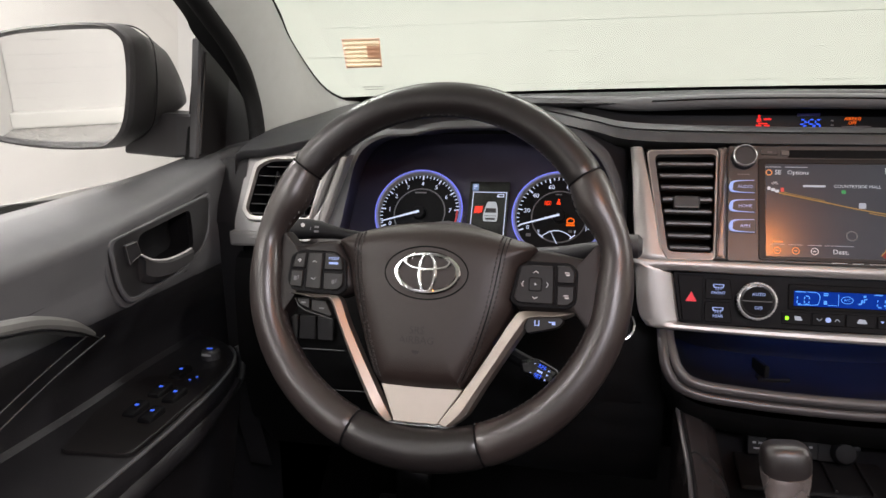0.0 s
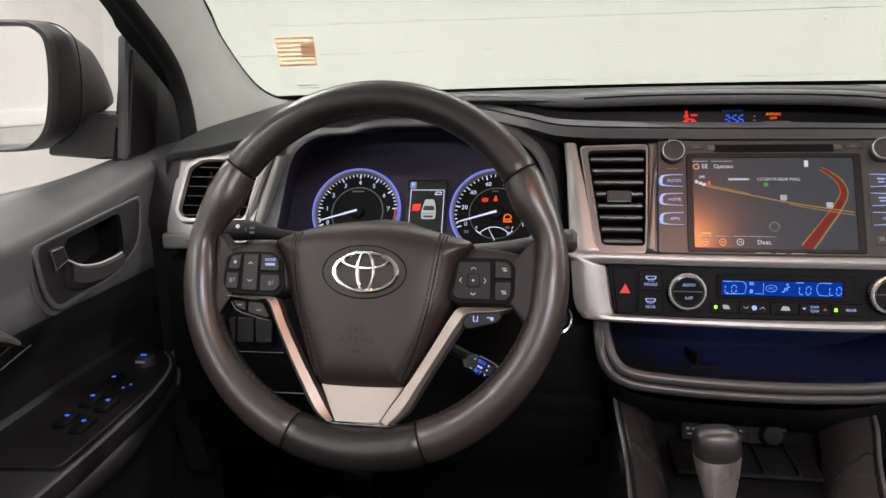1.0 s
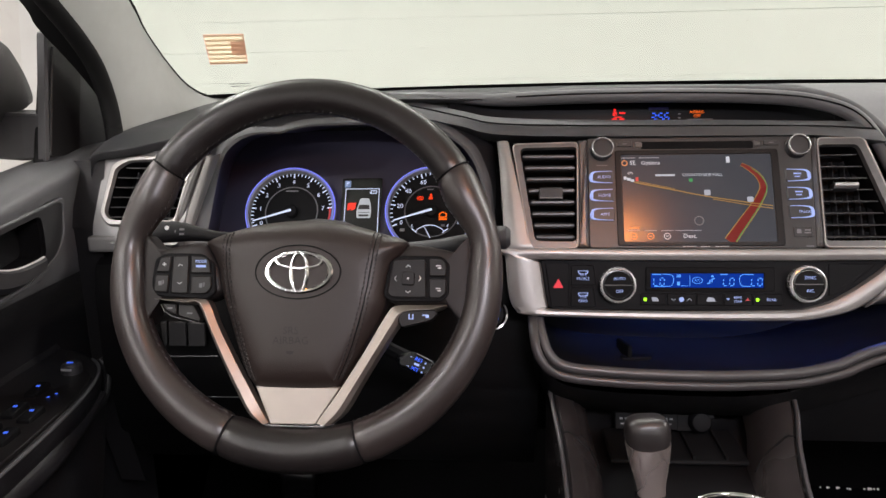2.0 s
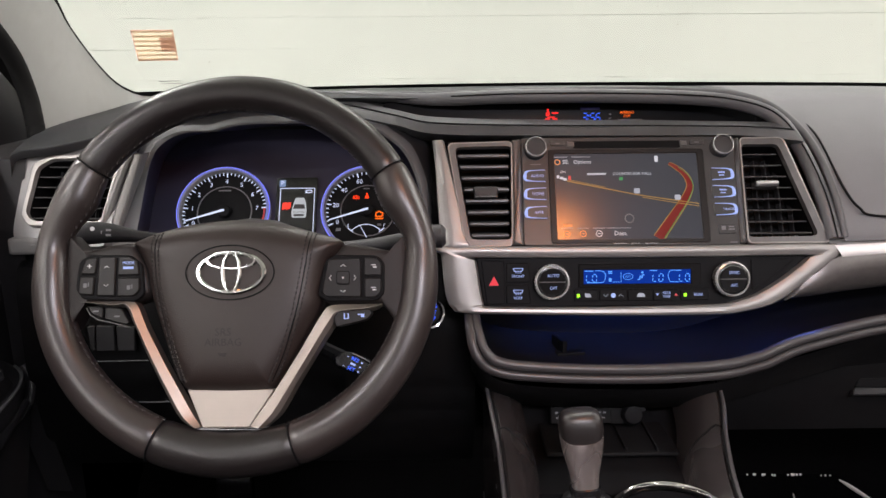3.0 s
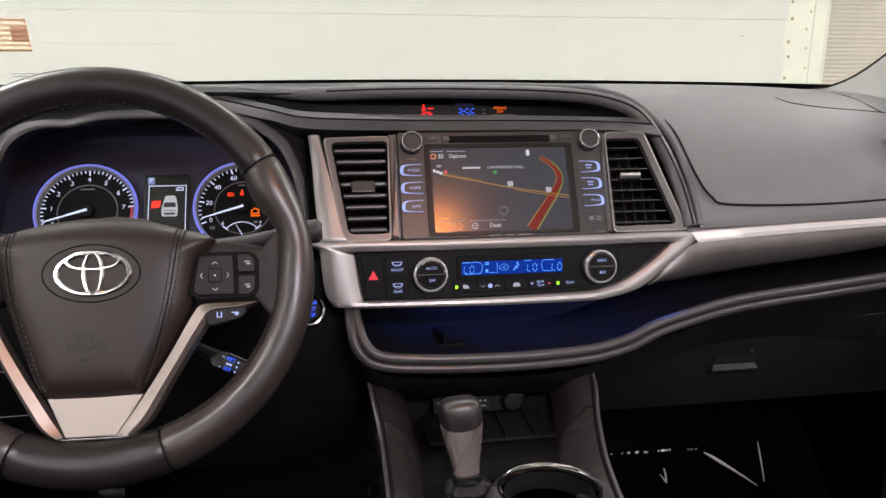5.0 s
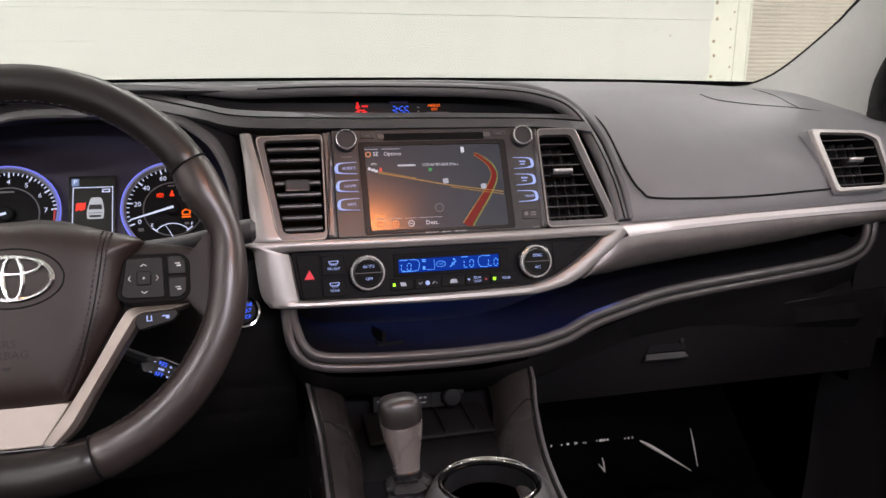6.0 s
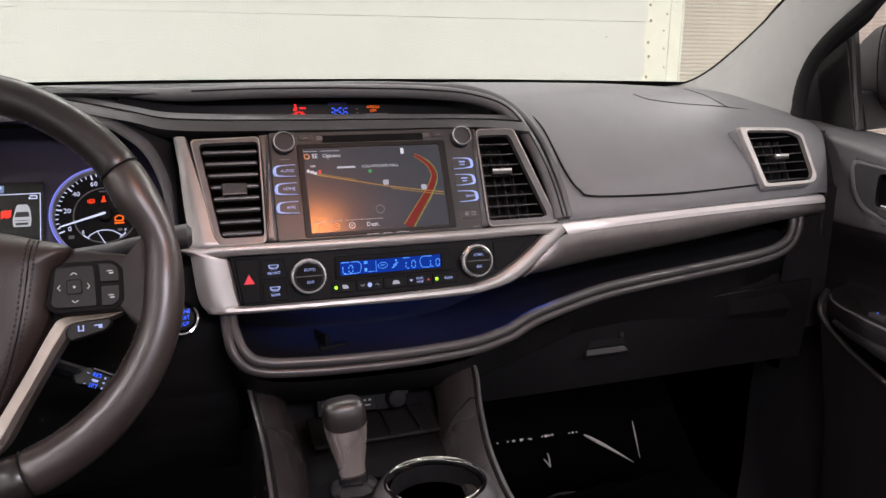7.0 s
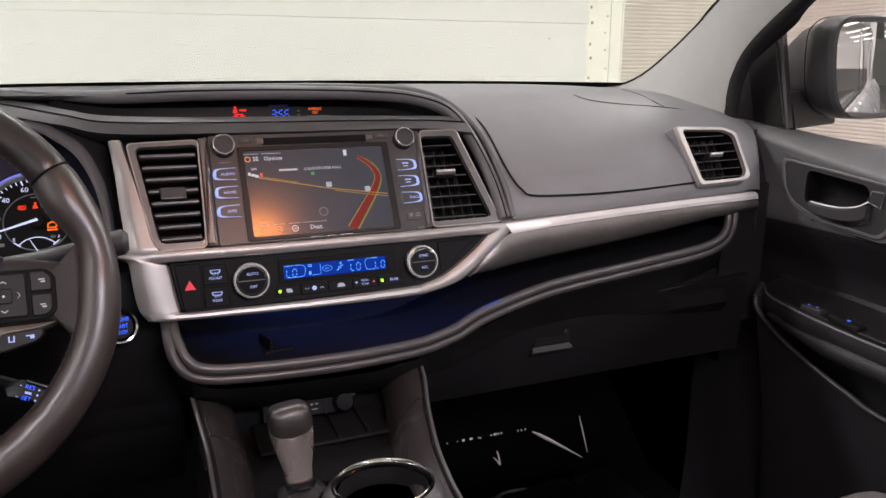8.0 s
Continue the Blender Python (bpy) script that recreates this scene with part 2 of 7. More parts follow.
def rounded(pts, r, seg=5):
    """A 2D outline with its corners rounded; r may be a list."""
    out = []
    n = len(pts)
    for i in range(n):
        p = V((*pts[i], 0))
        a, b = V((*pts[i - 1], 0)) - p, V((*pts[(i + 1) % n], 0)) - p
        rr = r[i] if isinstance(r, (list, tuple)) else r
        rr = min(rr, a.length * 0.45, b.length * 0.45)
        if rr < 1e-5:
            out.append((p.x, p.y))
            continue
        a.normalize(), b.normalize()
        for k in range(seg + 1):
            u = k / seg
            q = (p + a * rr) * (1 - u) ** 2 + p * 2 * u * (1 - u) + (p + b * rr) * u ** 2
            out.append((q.x, q.y))
    return out


def prism(outline, w0, w1, m=None, chamfer=0.0, bm=None, hole=None):
    """An upright prism over a 2D outline from w0 (back) to w1 (front), its front edge chamfered. hole: an inner outline of as many points."""
    bm = bm or bmesh.new()
    cx = sum(p[0] for p in outline) / len(outline)
    cy = sum(p[1] for p in outline) / len(outline)

    def ring(shape, w, shrink):
        vs = []
        n = len(shape)
        for i in range(n):
            x, y = shape[i]
            if shrink:
                ax, ay = shape[i - 1]
                bx, by = shape[(i + 1) % n]
                tx, ty = bx - ax, by - ay
                ln = math.hypot(tx, ty) or 1
                nx, ny = -ty / ln, tx / ln
                if nx * (cx - x) + ny * (cy - y) < 0:
                    nx, ny = -nx, -ny
                x, y = x + nx * shrink, y + ny * shrink
            p = V((x, y, w))
            vs.append(bm.verts.new(m @ p if m is not None else p))
        return vs

    rings = [ring(outline, w0, 0), ring(outline, w1 - chamfer * (1 if w1 > w0 else -1), 0)]
    if chamfer:
        rings.append(ring(outline, w1, chamfer))
    n = len(outline)
    for a, b in zip(rings, rings[1:]):
        for i in range(n):
            bm.faces.new([a[i], a[(i + 1) % n], b[(i + 1) % n], b[i]])
    if hole is None:
        bm.faces.new(rings[-1])
        bm.faces.new(rings[0][::-1])
    else:
        hs = [ring(hole, w1, -chamfer if chamfer else 0), ring(hole, w0, 0)]
        for i in range(n):
            k = (i + 1) % n
            bm.faces.new([rings[-1][i], rings[-1][k], hs[0][k], hs[0][i]])
            bm.faces.new([hs[0][i], hs[0][k], hs[1][k], hs[1][i]])
            bm.faces.new([hs[1][i], hs[1][k], rings[0][k], rings[0][i]])
    return bm


def lathe(profile, m, seg=32, bm=None):
    """A turned body: profile of (radius, height) round the local z of m."""
    bm = bm or bmesh.new()
    rings = []
    for r, h in profile:
        if r < 1e-6:
            rings.append([bm.verts.new(m @ V((0, 0, h)))])
        else:
            rings.append([bm.verts.new(m @ V((r * math.cos(2 * math.pi * k / seg), r * math.sin(2 * math.pi * k / seg), h))) for k in range(seg)])
    for a, b in zip(rings, rings[1:]):
        for k in range(seg):
            q = [a[k % len(a)], a[(k + 1) % len(a)], b[(k + 1) % len(b)], b[k % len(b)]]
            q = list(dict.fromkeys(q))
            if len(q) > 2:
                bm.faces.new(q)
    return bm


def rect(cx, cy, w, h, r=0.0, seg=4):
    return rounded([(cx - w / 2, cy - h / 2), (cx + w / 2, cy - h / 2), (cx + w / 2, cy + h / 2), (cx - w / 2, cy + h / 2)], r, seg) if r else [(cx - w / 2, cy - h / 2), (cx + w / 2, cy - h / 2), (cx + w / 2, cy + h / 2), (cx - w / 2, cy + h / 2)]


def ellipse(cx, cy, a, b, n=36):
    return [(cx + a * math.cos(2 * math.pi * k / n), cy + b * math.sin(2 * math.pi * k / n)) for k in range(n)]


def plane_at(origin, slope, yaw=0.0):
    """A face frame: x to the right, y up the slope (dy/dz), z out to the viewer."""
    return Matrix.Translation(origin) @ pose(0, 0, 0, 0, 0, yaw) @ pose(0, 0, 0, 90 - math.degrees(math.atan(slope)), 0, 0)


def text(name, words, size, m, mat, parent, align="CENTER", stretch=1.0):
    """Raised lettering in the built-in font, as a mesh."""
    cu = bpy.data.curves.new(name, "FONT")
    cu.body, cu.size, cu.align_x, cu.align_y, cu.extrude, cu.resolution_u = words, size, align, "CENTER", 0.00015, 2
    tmp = bpy.data.objects.new(name, cu)
    me = bpy.data.meshes.new_from_object(tmp)
    bpy.data.objects.remove(tmp)
    bpy.data.curves.remove(cu)
    me.name = name
    me.materials.clear()
    me.materials.append(mat)
    return piece(name, me, m @ Matrix.Diagonal((stretch, 1, 1, 1)), parent)


def face_y(z):
    """The centre stack's face: its depth at a height."""
    return 0.802 + (0.5 if z > 1.25 else 0.25) * (z - 1.25)


HU = plane_at((0, 0.832, 1.31), 0.5)      # head unit face
CL = plane_at((0, 0.80, 1.215), 0.25)     # climate panel face
GA = plane_at((-0.39, 0.915, 1.28), 0.62)  # gauge face
WHEEL = plane_at((-0.3925, 0.6486, 1.270), 0.38)
SV = plane_at((0.605, 0.842, 1.315), 0.55, 6)      # corner vents
SV_HOLE = [(-0.0520, 0.0412), (-0.0425, -0.0378), (0.0400, -0.0376), (0.0495, -0.0280), (0.0490, 0.0290), (0.0290, 0.0374)]
SV_RIM = [(-0.064, 0.0484), (-0.0481, -0.0451), (0.0465, -0.0436), (0.0577, -0.0353), (0.0566, 0.0341), (0.0303, 0.0436)]
SVL = plane_at((-0.637, 0.856, 1.310), 0.50, -6)
SVL_RIM = [(0.0594, 0.046), (-0.0322, 0.0434), (-0.0522, 0.0328), (-0.0573, -0.0304), (-0.0457, -0.0441), (0.0427, -0.0434)]


def inside(p, shape):
    """Whether a 2D place lies within an outline."""
    hit = False
    for (ax, ay), (bx, by) in zip(shape, shape[1:] + shape[:1]):
        if (ay > p[1]) != (by > p[1]) and p[0] < ax + (bx - ax) * (p[1] - ay) / (by - ay):
            hit = not hit
    return hit


def cut_out(bm, m, shape, depth=0.05):
    """Opens a skin where a mounting frame's outline passes through it."""
    back = m.inverted()
    gone = []
    for f in bm.faces:
        q = back @ f.calc_center_median()
        if abs(q.z) < depth and inside((q.x, q.y), shape):
            gone.append(f)
    bmesh.ops.delete(bm, geom=gone, context="FACES")
    return bm


# ================================================================ the garage bay
def slab(name, x0, x1, y0, y1, z0, z1, mat, label, category, bevel=0.0):
    bm = box(x1 - x0, y1 - y0, z1 - z0, pose((x0 + x1) / 2, (y0 + y1) / 2, (z0 + z1) / 2), bevel)
    return tagged(part(name, bm, mat, None, smooth=False), label, category, kind="structure")


slab("floor", -6, 9, -26, 5.4, -0.1, 0.0, CONCRETE, "grey sealed concrete garage floor", "floor")
slab("ceiling", -6, 9, -26, 5.4, 3.6, 3.7, CEIL, "white painted garage ceiling", "ceiling")
wall_north = slab("wall_north", -6, 3.4, 5.02, 5.3, 0, 3.6, WALLPAINT, "white painted concrete block wall with flaking joints", "wall")
slab("wall_west", -3.4, -3.2, -26, 5.02, 0, 3.6, WALLPAINT, "plain white painted garage side wall", "wall")
slab("wall_south", -6, 9, -26.2, -26, 0, 3.6, CEIL, "plain white garage rear wall", "wall")

# ================================================================ shell of the car
def glass_place(x, u):
    """x across, u 0 at the cowl and 1 at the roof."""
    k = 1 - (x / 0.70) ** 2
    return V((x, 1.19 + 0.16 * k - u * (0.74 + 0.10 * k), 1.408 + 0.006 * k + u * 0.40))


GLASS_EDGE = [(0.660, -0.006), (0.684, 0.004), (0.6985, 0.045), (0.7005, 0.12), (0.693, 0.24), (0.678, 0.345), (0.66, 0.60), (0.62, 1.0)]
for s, side in ((-1, "driver"), (1, "passenger")):
    pillar = thing("a_pillar", (s * 0.68, 1.15, 1.39), "light grey moulded windshield pillar trim beside the dashboard", "pillar trim", "windshield pillars")
    inner = [glass_place(x, u) for x, u in GLASS_EDGE]
    outer = [(0.700, 0.926, 1.345), (0.701, 0.930, 1.385), (0.702, 0.924, 1.430), (0.701, 0.893, 1.475), (0.700, 0.812, 1.537), (0.70, 0.62, 1.665), (0.69, 0.38, 1.79)]
    a, b = spline(inner, 18), spline(outer, 18)
    rows = []
    for i in range(18):
        row = []
        for j in range(9):
            u = j / 8
            p = a[i].lerp(b[i], u)
            p.x -= 0.018 * math.sin(math.pi * u) ** 0.8
            row.append((s * p.x, p.y - 0.006 * math.sin(math.pi * u), p.z))
        rows.append(row)
    part("pillar_cover", sheet(rows, 0.004), LINER, pillar)
    seal = thing("door_seal", (s * 0.71, 0.9, 1.36), "black rubber door seal along the pillar", "door seal", "door seals")
    lip = [(0.706, 0.922, 1.340), (0.708, 0.926, 1.385), (0.710, 0.919, 1.430), (0.709, 0.887, 1.476), (0.708, 0.805, 1.537), (0.708, 0.60, 1.675), (0.70, 0.36, 1.79)]
    part("seal_bead", tube([(s * q.x, q.y, q.z) for q in spline(lip, 40)], 0.011, 16), RUBBER, seal)

for (ly, w, name, label) in ((0.20, 0.05, "map_light", "small warm map light lens under the car roof"), (-0.34, 0.18, "dome_light", "unseen white dome light added to fill the cabin")):
    lamp = thing(name, (0, ly, 1.80), label, "cabin light")
    part("lens", box(w * 2, w * 1.6, 0.012, pose(0.03 if w < 0.1 else 0.05, ly, 1.805), 0.004), LINER, lamp)
roof = thing("car_roof", (0, -0.6, 1.80), "light grey fabric headliner under the car roof", "headliner")
rows = [[(x, y, 1.80 + 0.05 * (1 - (x / 0.75) ** 2)) for x in np.linspace(-0.72, 0.72, 9)] for y in np.linspace(-2.4, 0.46, 9)]
part("headliner", sheet(rows, 0.03), LINER, roof)

# windshield: a bowed raked pane
windshield = thing("windshield", (0, 1.35, 1.40), "faintly green laminated windshield of the car", "windshield")


part("pane", sheet([[glass_place(x, u) for x in np.linspace(-0.72, 0.72, 25)] for u in np.linspace(-0.02, 1, 9)]), WINDGLASS, windshield)
windshield.children[0].visible_shadow = False
ceramic = [[glass_place(x, u) + V((0, -0.003, 0)) for x in np.linspace(-0.69, 0.69, 33)] for u in (-0.02, 0.006, 0.012)]
part("black_border", sheet(ceramic), BLACK, windshield, "black ceramic band along the lower edge")
for s in (-1, 1):
    edge = [V((s * q.x, q.y - 0.004, q.z)) for q in spline([glass_place(x, u) for x, u in GLASS_EDGE], 26)]
    part("edge_seal", tube(edge, 0.0032, 6), RUBBER, windshield, "black rubber edge seal")

# ================================================================ dashboard
dashboard = thing("dashboard", (0, 0.95, 1.1), "dark grey dashboard with soft pads and satin silver trim", "dashboard")

stations = [
    (-0.705, (1.17, 1.403), (1.02, 1.386), (0.93, 1.374), (0.875, 1.358)),
    (-0.66, (1.22, 1.405), (1.04, 1.392), (0.93, 1.381), (0.87, 1.364)),
    (-0.60, (1.27, 1.408), (1.06, 1.402), (0.95, 1.392), (0.885, 1.376)),
    (-0.52, (1.30, 1.410), (1.08, 1.409), (0.96, 1.405), (0.90, 1.398)),
    (-0.42, (1.33, 1.411), (1.10, 1.413), (0.98, 1.413), (0.90, 1.412)),
    (-0.33, (1.345, 1.412), (1.11, 1.415), (1.00, 1.416), (0.93, 1.413)),
    (-0.22, (1.355, 1.412), (1.12, 1.416), (1.00, 1.416), (0.925, 1.412)),
    (-0.10, (1.36, 1.413), (1.12, 1.418), (1.00, 1.418), (0.91, 1.416)),
    (0.03, (1.36, 1.413), (1.12, 1.418), (1.00, 1.418), (0.908, 1.416)),
    (0.12, (1.355, 1.412), (1.12, 1.417), (1.00, 1.416), (0.908, 1.411)),
    (0.20, (1.35, 1.411), (1.12, 1.416), (1.02, 1.413), (0.965, 1.409)),
]
full = []
for x, *prof in stations:
    (y, z) = prof[-1]
    prof += [(y - 0.005, z - 0.006), (y + 0.002, z - 0.013)] if x < -0.51 else [(y - 0.002, z - 0.004), (y + 0.012, z - 0.008)]
    full.append((x, *prof))
x, *prof = full[0]
full = [(-0.7165, *[(y + 0.004, z - 0.075) for y, z in prof]), (-0.714, *[(y + 0.002, z - 0.016) for y, z in prof])] + full
cols = [spline([(x, *q) for q in prof], 16) for x, *prof in full]
rows = [spline([c[i] for c in cols], 60) for i in range(16)]
part("top_pad", sheet(rows, 0.006), SOFT, dashboard)

left_edge = [(0.20, 1.35, 1.411), (0.20, 1.12, 1.416), (0.20, 0.98, 1.410), (0.215, 0.930, 1.396), (0.234, 0.872, 1.356), (0.243, 0.825, 1.308), (0.247, 0.803, 1.268), (0.249, 0.799, 1.254)]
mid_edge = [(0.46, 1.31, 1.409), (0.46, 1.12, 1.413), (0.46, 1.0, 1.408), (0.46, 0.940, 1.392), (0.46, 0.880, 1.356), (0.46, 0.832, 1.312), (0.46, 0.812, 1.275), (0.46, 0.808, 1.258)]
near_end = [(0.62, 1.25, 1.405), (0.62, 1.09, 1.404), (0.62, 0.99, 1.392), (0.62, 0.935, 1.376), (0.62, 0.88, 1.350), (0.62, 0.85, 1.312), (0.62, 0.835, 1.276), (0.62, 0.832, 1.258)]
end_edge = [(0.705, 1.17, 1.403), (0.705, 1.06, 1.392), (0.71, 0.98, 1.376), (0.712, 0.93, 1.366), (0.708, 0.885, 1.348), (0.702, 0.862, 1.312), (0.698, 0.850, 1.276), (0.696, 0.846, 1.258)]
side_a = [(x + 0.008, y + 0.002, z - 0.016) for x, y, z in end_edge]
side_b = [(x + 0.0105, y + 0.004, z - 0.08) for x, y, z in end_edge]
cols = [spline(q, 70) for q in (left_edge, mid_edge, near_end, end_edge, side_a, side_b)]
rows = [spline([c[i] for c in cols], 110) for i in range(70)]
passenger_pad = part("passenger_pad", cut_out(sheet(rows), SV, [((a + c) / 2, (b + d) / 2) for (a, b), (c, d) in zip(SV_RIM, SV_HOLE)]), PAD, dashboard, "smooth grey soft pad before the passenger seat")
seam = spline([(0.240, 0.905, 1.376), (0.2465, 0.878, 1.358), (0.2535, 0.828, 1.311), (0.266, 0.812, 1.289), (0.290, 0.8085, 1.2795), (0.412, 0.810, 1.2765), (0.544, 0.824, 1.2785), (0.61, 0.834, 1.280)], 60)
part("pad_seam", tube([q + V((-0.0004, -0.0020, 0.0014)) for q in seam], 0.0014, 6), BLACK, passenger_pad, "dark stitched seam")

for pts in ([(0.4312, 0.9601, 1.4014), (0.4469, 0.9437, 1.3943), (0.4965, 0.936, 1.3879), (0.5577, 0.9377, 1.3833), (0.5918, 0.9382, 1.380), (0.66, 0.938, 1.3715)], [(0.595, 1.0652, 1.4043), (0.5854, 1.0232, 1.4009), (0.582, 0.9955, 1.3973), (0.5778, 0.9603, 1.3897), (0.5846, 0.9388, 1.3809)]):
    part("pad_seam", tube([q + V((0, 0, -0.0006)) for q in spline(pts, 40)], 0.0014, 6), BLACK, passenger_pad, "dark joint line")

# stitched brow that runs over the display recess and down beside the stack
brow_line = [(-0.36, 1.00, 1.416), (-0.30, 0.955, 1.4145), (-0.222, 0.925, 1.409), (-0.119, 0.908, 1.412), (-0.015, 0.905, 1.412), (0.091, 0.905, 1.409), (0.155, 0.905, 1.402), (0.198, 0.895, 1.386), (0.219, 0.868, 1.352), (0.231, 0.828, 1.302), (0.237, 0.802, 1.256)]
brow = part("display_brow", tube(spline(brow_line, 70), [0.0015 + 0.0070 * min(1, i / 16) for i in range(70)], 16), SOFT, dashboard, "stitched dark brow over the display recess")
part("brow_seam", tube([q + V((0, -0.0085, 0.0035)) for q in spline(brow_line, 70)[16:]], 0.0009, 5), BLACK, brow)
outer_line = [(-0.30, 0.99, 1.417), (-0.222, 0.955, 1.415), (-0.119, 0.938, 1.417), (0.02, 0.935, 1.418), (0.10, 0.935, 1.416), (0.165, 0.935, 1.411), (0.210, 0.918, 1.394), (0.234, 0.873, 1.358), (0.243, 0.826, 1.308), (0.248, 0.800, 1.258)]
part("brow_edge", tube(spline(outer_line, 70), [0.0008 + 0.0037 * min(1, i / 16) for i in range(70)], 12), SOFT, brow)
low_line = [(-0.345, 0.945, 1.410), (-0.30, 0.925, 1.404), (-0.255, 0.905, 1.395), (-0.208, 0.885, 1.388), (-0.087, 0.876, 1.3845), (0.049, 0.876, 1.3825), (0.15, 0.878, 1.380), (0.205, 0.884, 1.378)]
low_edge = [(-0.33, 0.90, 1.398), (-0.30, 0.890, 1.390), (-0.255, 0.877, 1.381), (-0.208, 0.862, 1.372), (-0.087, 0.856, 1.3695), (0.049, 0.856, 1.3685), (0.15, 0.856, 1.3675), (0.218, 0.854, 1.36)]
a, b = spline(low_line, 50), spline(low_edge, 50)
rows = [[p + V((0, 0.06, -0.004)) for p in a], [p + V((0, 0.006, 0.0015)) for p in a], a, [p + V((0, -0.004, -0.003)) for p in a], [p.lerp(q, 0.5) + V((0, -0.004, 0.002)) for p, q in zip(a, b)], b, [q + V((0, 0.03, -0.012)) for q in b]]
# Paler PAD stands in for windshield light that the brow keeps off the band.
band = part("lower_band", sheet(rows, 0.003), PAD, dashboard, "rolled soft band under the display recess")
part("band_seam", tube([p.lerp(q, 0.40) + V((0, -0.0048, 0.0022)) for p, q in zip(a, b)], 0.0010, 5), BLACK, band)

# recessed display
display = thing("recess_display", (0.0, 0.93, 1.385), "long dark recessed display with a blue clock", "display")
DP = plane_at((-0.03, 0.935, 1.391), 0.25)
part("display_lens", prism(rect(-0.012, -0.006, 0.47, 0.044, 0.012), -0.004, 0.0, DP, 0.001), material("smoked_lens", (0.004, 0.004, 0.005), 0.35, vary=0.2, spec=0.08), display)
part("recess_backing", sheet([[(x, 0.962, z) for x in np.linspace(-0.215, 0.195, 8)] for z in (1.325, 1.37, 1.404)], 0.004), BLACK, dashboard)
part("recess_backing", sheet([[(x, 0.962, z) for x in np.linspace(-0.40, -0.216, 4)] for z in (1.380, 1.395, 1.404)], 0.004), BLACK, dashboard)

# ---- silver frame round the stack, split where the face bends


def on_face(x, z, out=0.0):
    return V((x, face_y(z) - out, z + out * 0.3))


silver_frame = thing("silver_trim", (0, 0.80, 1.18), "satin silver trim framing the climate panel", "trim panel")
inner_loop = spline([(x, 0, z) for x, z in [(-0.1655, 1.2385), (-0.1647, 1.235), (-0.1630, 1.225), (-0.1603, 1.206), (-0.1585, 1.195), (-0.1568, 1.189), (-0.152, 1.1855), (-0.10, 1.1845), (0.0, 1.184), (0.10, 1.1856), (0.1237, 1.1885), (0.1492, 1.1965), (0.1811, 1.2150), (0.2067, 1.2343), (0.205, 1.2378), (0.10, 1.2372), (-0.06, 1.2375)]], 120, True)
outer_loop = spline([(x, 0, z) for x, z in [(-0.2052, 1.2515), (-0.2045, 1.242), (-0.2032, 1.226), (-0.2013, 1.206), (-0.1985, 1.193), (-0.1925, 1.1838), (-0.180, 1.1785), (-0.10, 1.1758), (0.0, 1.1738), (0.10, 1.1738), (0.135, 1.1768), (0.172, 1.1865), (0.205, 1.2092), (0.248, 1.2430), (0.228, 1.2512), (0.10, 1.2505), (-0.06, 1.2505)]], 120, True)
rows = []
for u, out in ((0.0, -0.012), (0.02, 0.001), (0.12, 0.0045), (0.35, 0.006), (0.7, 0.0055), (0.93, 0.003), (1.0, -0.006)):
    rows.append([on_face(*(p.lerp(q, u).xz), out) for p, q in zip(outer_loop, inner_loop)])
part("frame", sheet(rows, 0, False, True), SILVER, silver_frame)
up_out = spline([(x, 0, z) for x, z in [(-0.2043, 1.236), (-0.2055, 1.252), (-0.2064, 1.2726), (-0.2085, 1.30), (-0.2103, 1.3328), (-0.2137, 1.3640)]], 24)
up_in = spline([(x, 0, z) for x, z in [(-0.1665, 1.236), (-0.168, 1.2515), (-0.1755, 1.2615), (-0.1800, 1.285), (-0.1870, 1.3143), (-0.2000, 1.3640)]], 24)
rows = []
for u, out in ((0.0, -0.014), (0.03, 0.0016), (0.2, 0.0052), (0.5, 0.0066), (0.85, 0.0052), (1.0, -0.004)):
    rows.append([on_face(*(p.lerp(q, u).xz), out - 0.007 * max(0.0, 1 - i / 5)) for i, (p, q) in enumerate(zip(up_out, up_in))])
part("upright", sheet(rows), SILVER, silver_frame)
# strip across to the passenger door: bright edge over a brushed face
top = spline([(0.236, 0.7975, 1.2500), (0.325, 0.800, 1.253), (0.468, 0.810, 1.2565), (0.60, 0.828, 1.2565), (0.694, 0.845, 1.2545)], 40)
mid = spline([(0.244, 0.7965, 1.2375), (0.326, 0.798, 1.243), (0.469, 0.808, 1.247), (0.60, 0.826, 1.2465), (0.695, 0.843, 1.2445)], 40)
edge_up = spline([(0.186, 0.800, 1.1870), (0.200, 0.796, 1.2050), (0.2192, 0.7945, 1.2200), (0.246, 0.7945, 1.2385), (0.326, 0.798, 1.243), (0.469, 0.808, 1.247), (0.60, 0.826, 1.2465), (0.695, 0.843, 1.2445)], 56)
edge_low = spline([(0.188, 0.801, 1.1842), (0.202, 0.799, 1.1845), (0.224, 0.797, 1.1862), (0.260, 0.796, 1.1920), (0.326, 0.799, 1.1985), (0.47, 0.809, 1.2095), (0.60, 0.826, 1.2200), (0.696, 0.843, 1.2235)], 56)
part("bright_strip", sheet([[p + V((0, 0.02, 0.001)) for p in top], [p + V((0, -0.001, 0)) for p in top], [p.lerp(q, 0.5) + V((0, -0.0045, 0)) for p, q in zip(top, mid)], [p + V((0, -0.004, 0)) for p in mid], [p + V((0, 0.02, 0)) for p in mid]], 0), STRIPSILVER, silver_frame)
rows = [[p + V((0, 0.008, 0)) for p in edge_up], [p + V((0, -0.001, 0)) for p in edge_up]]
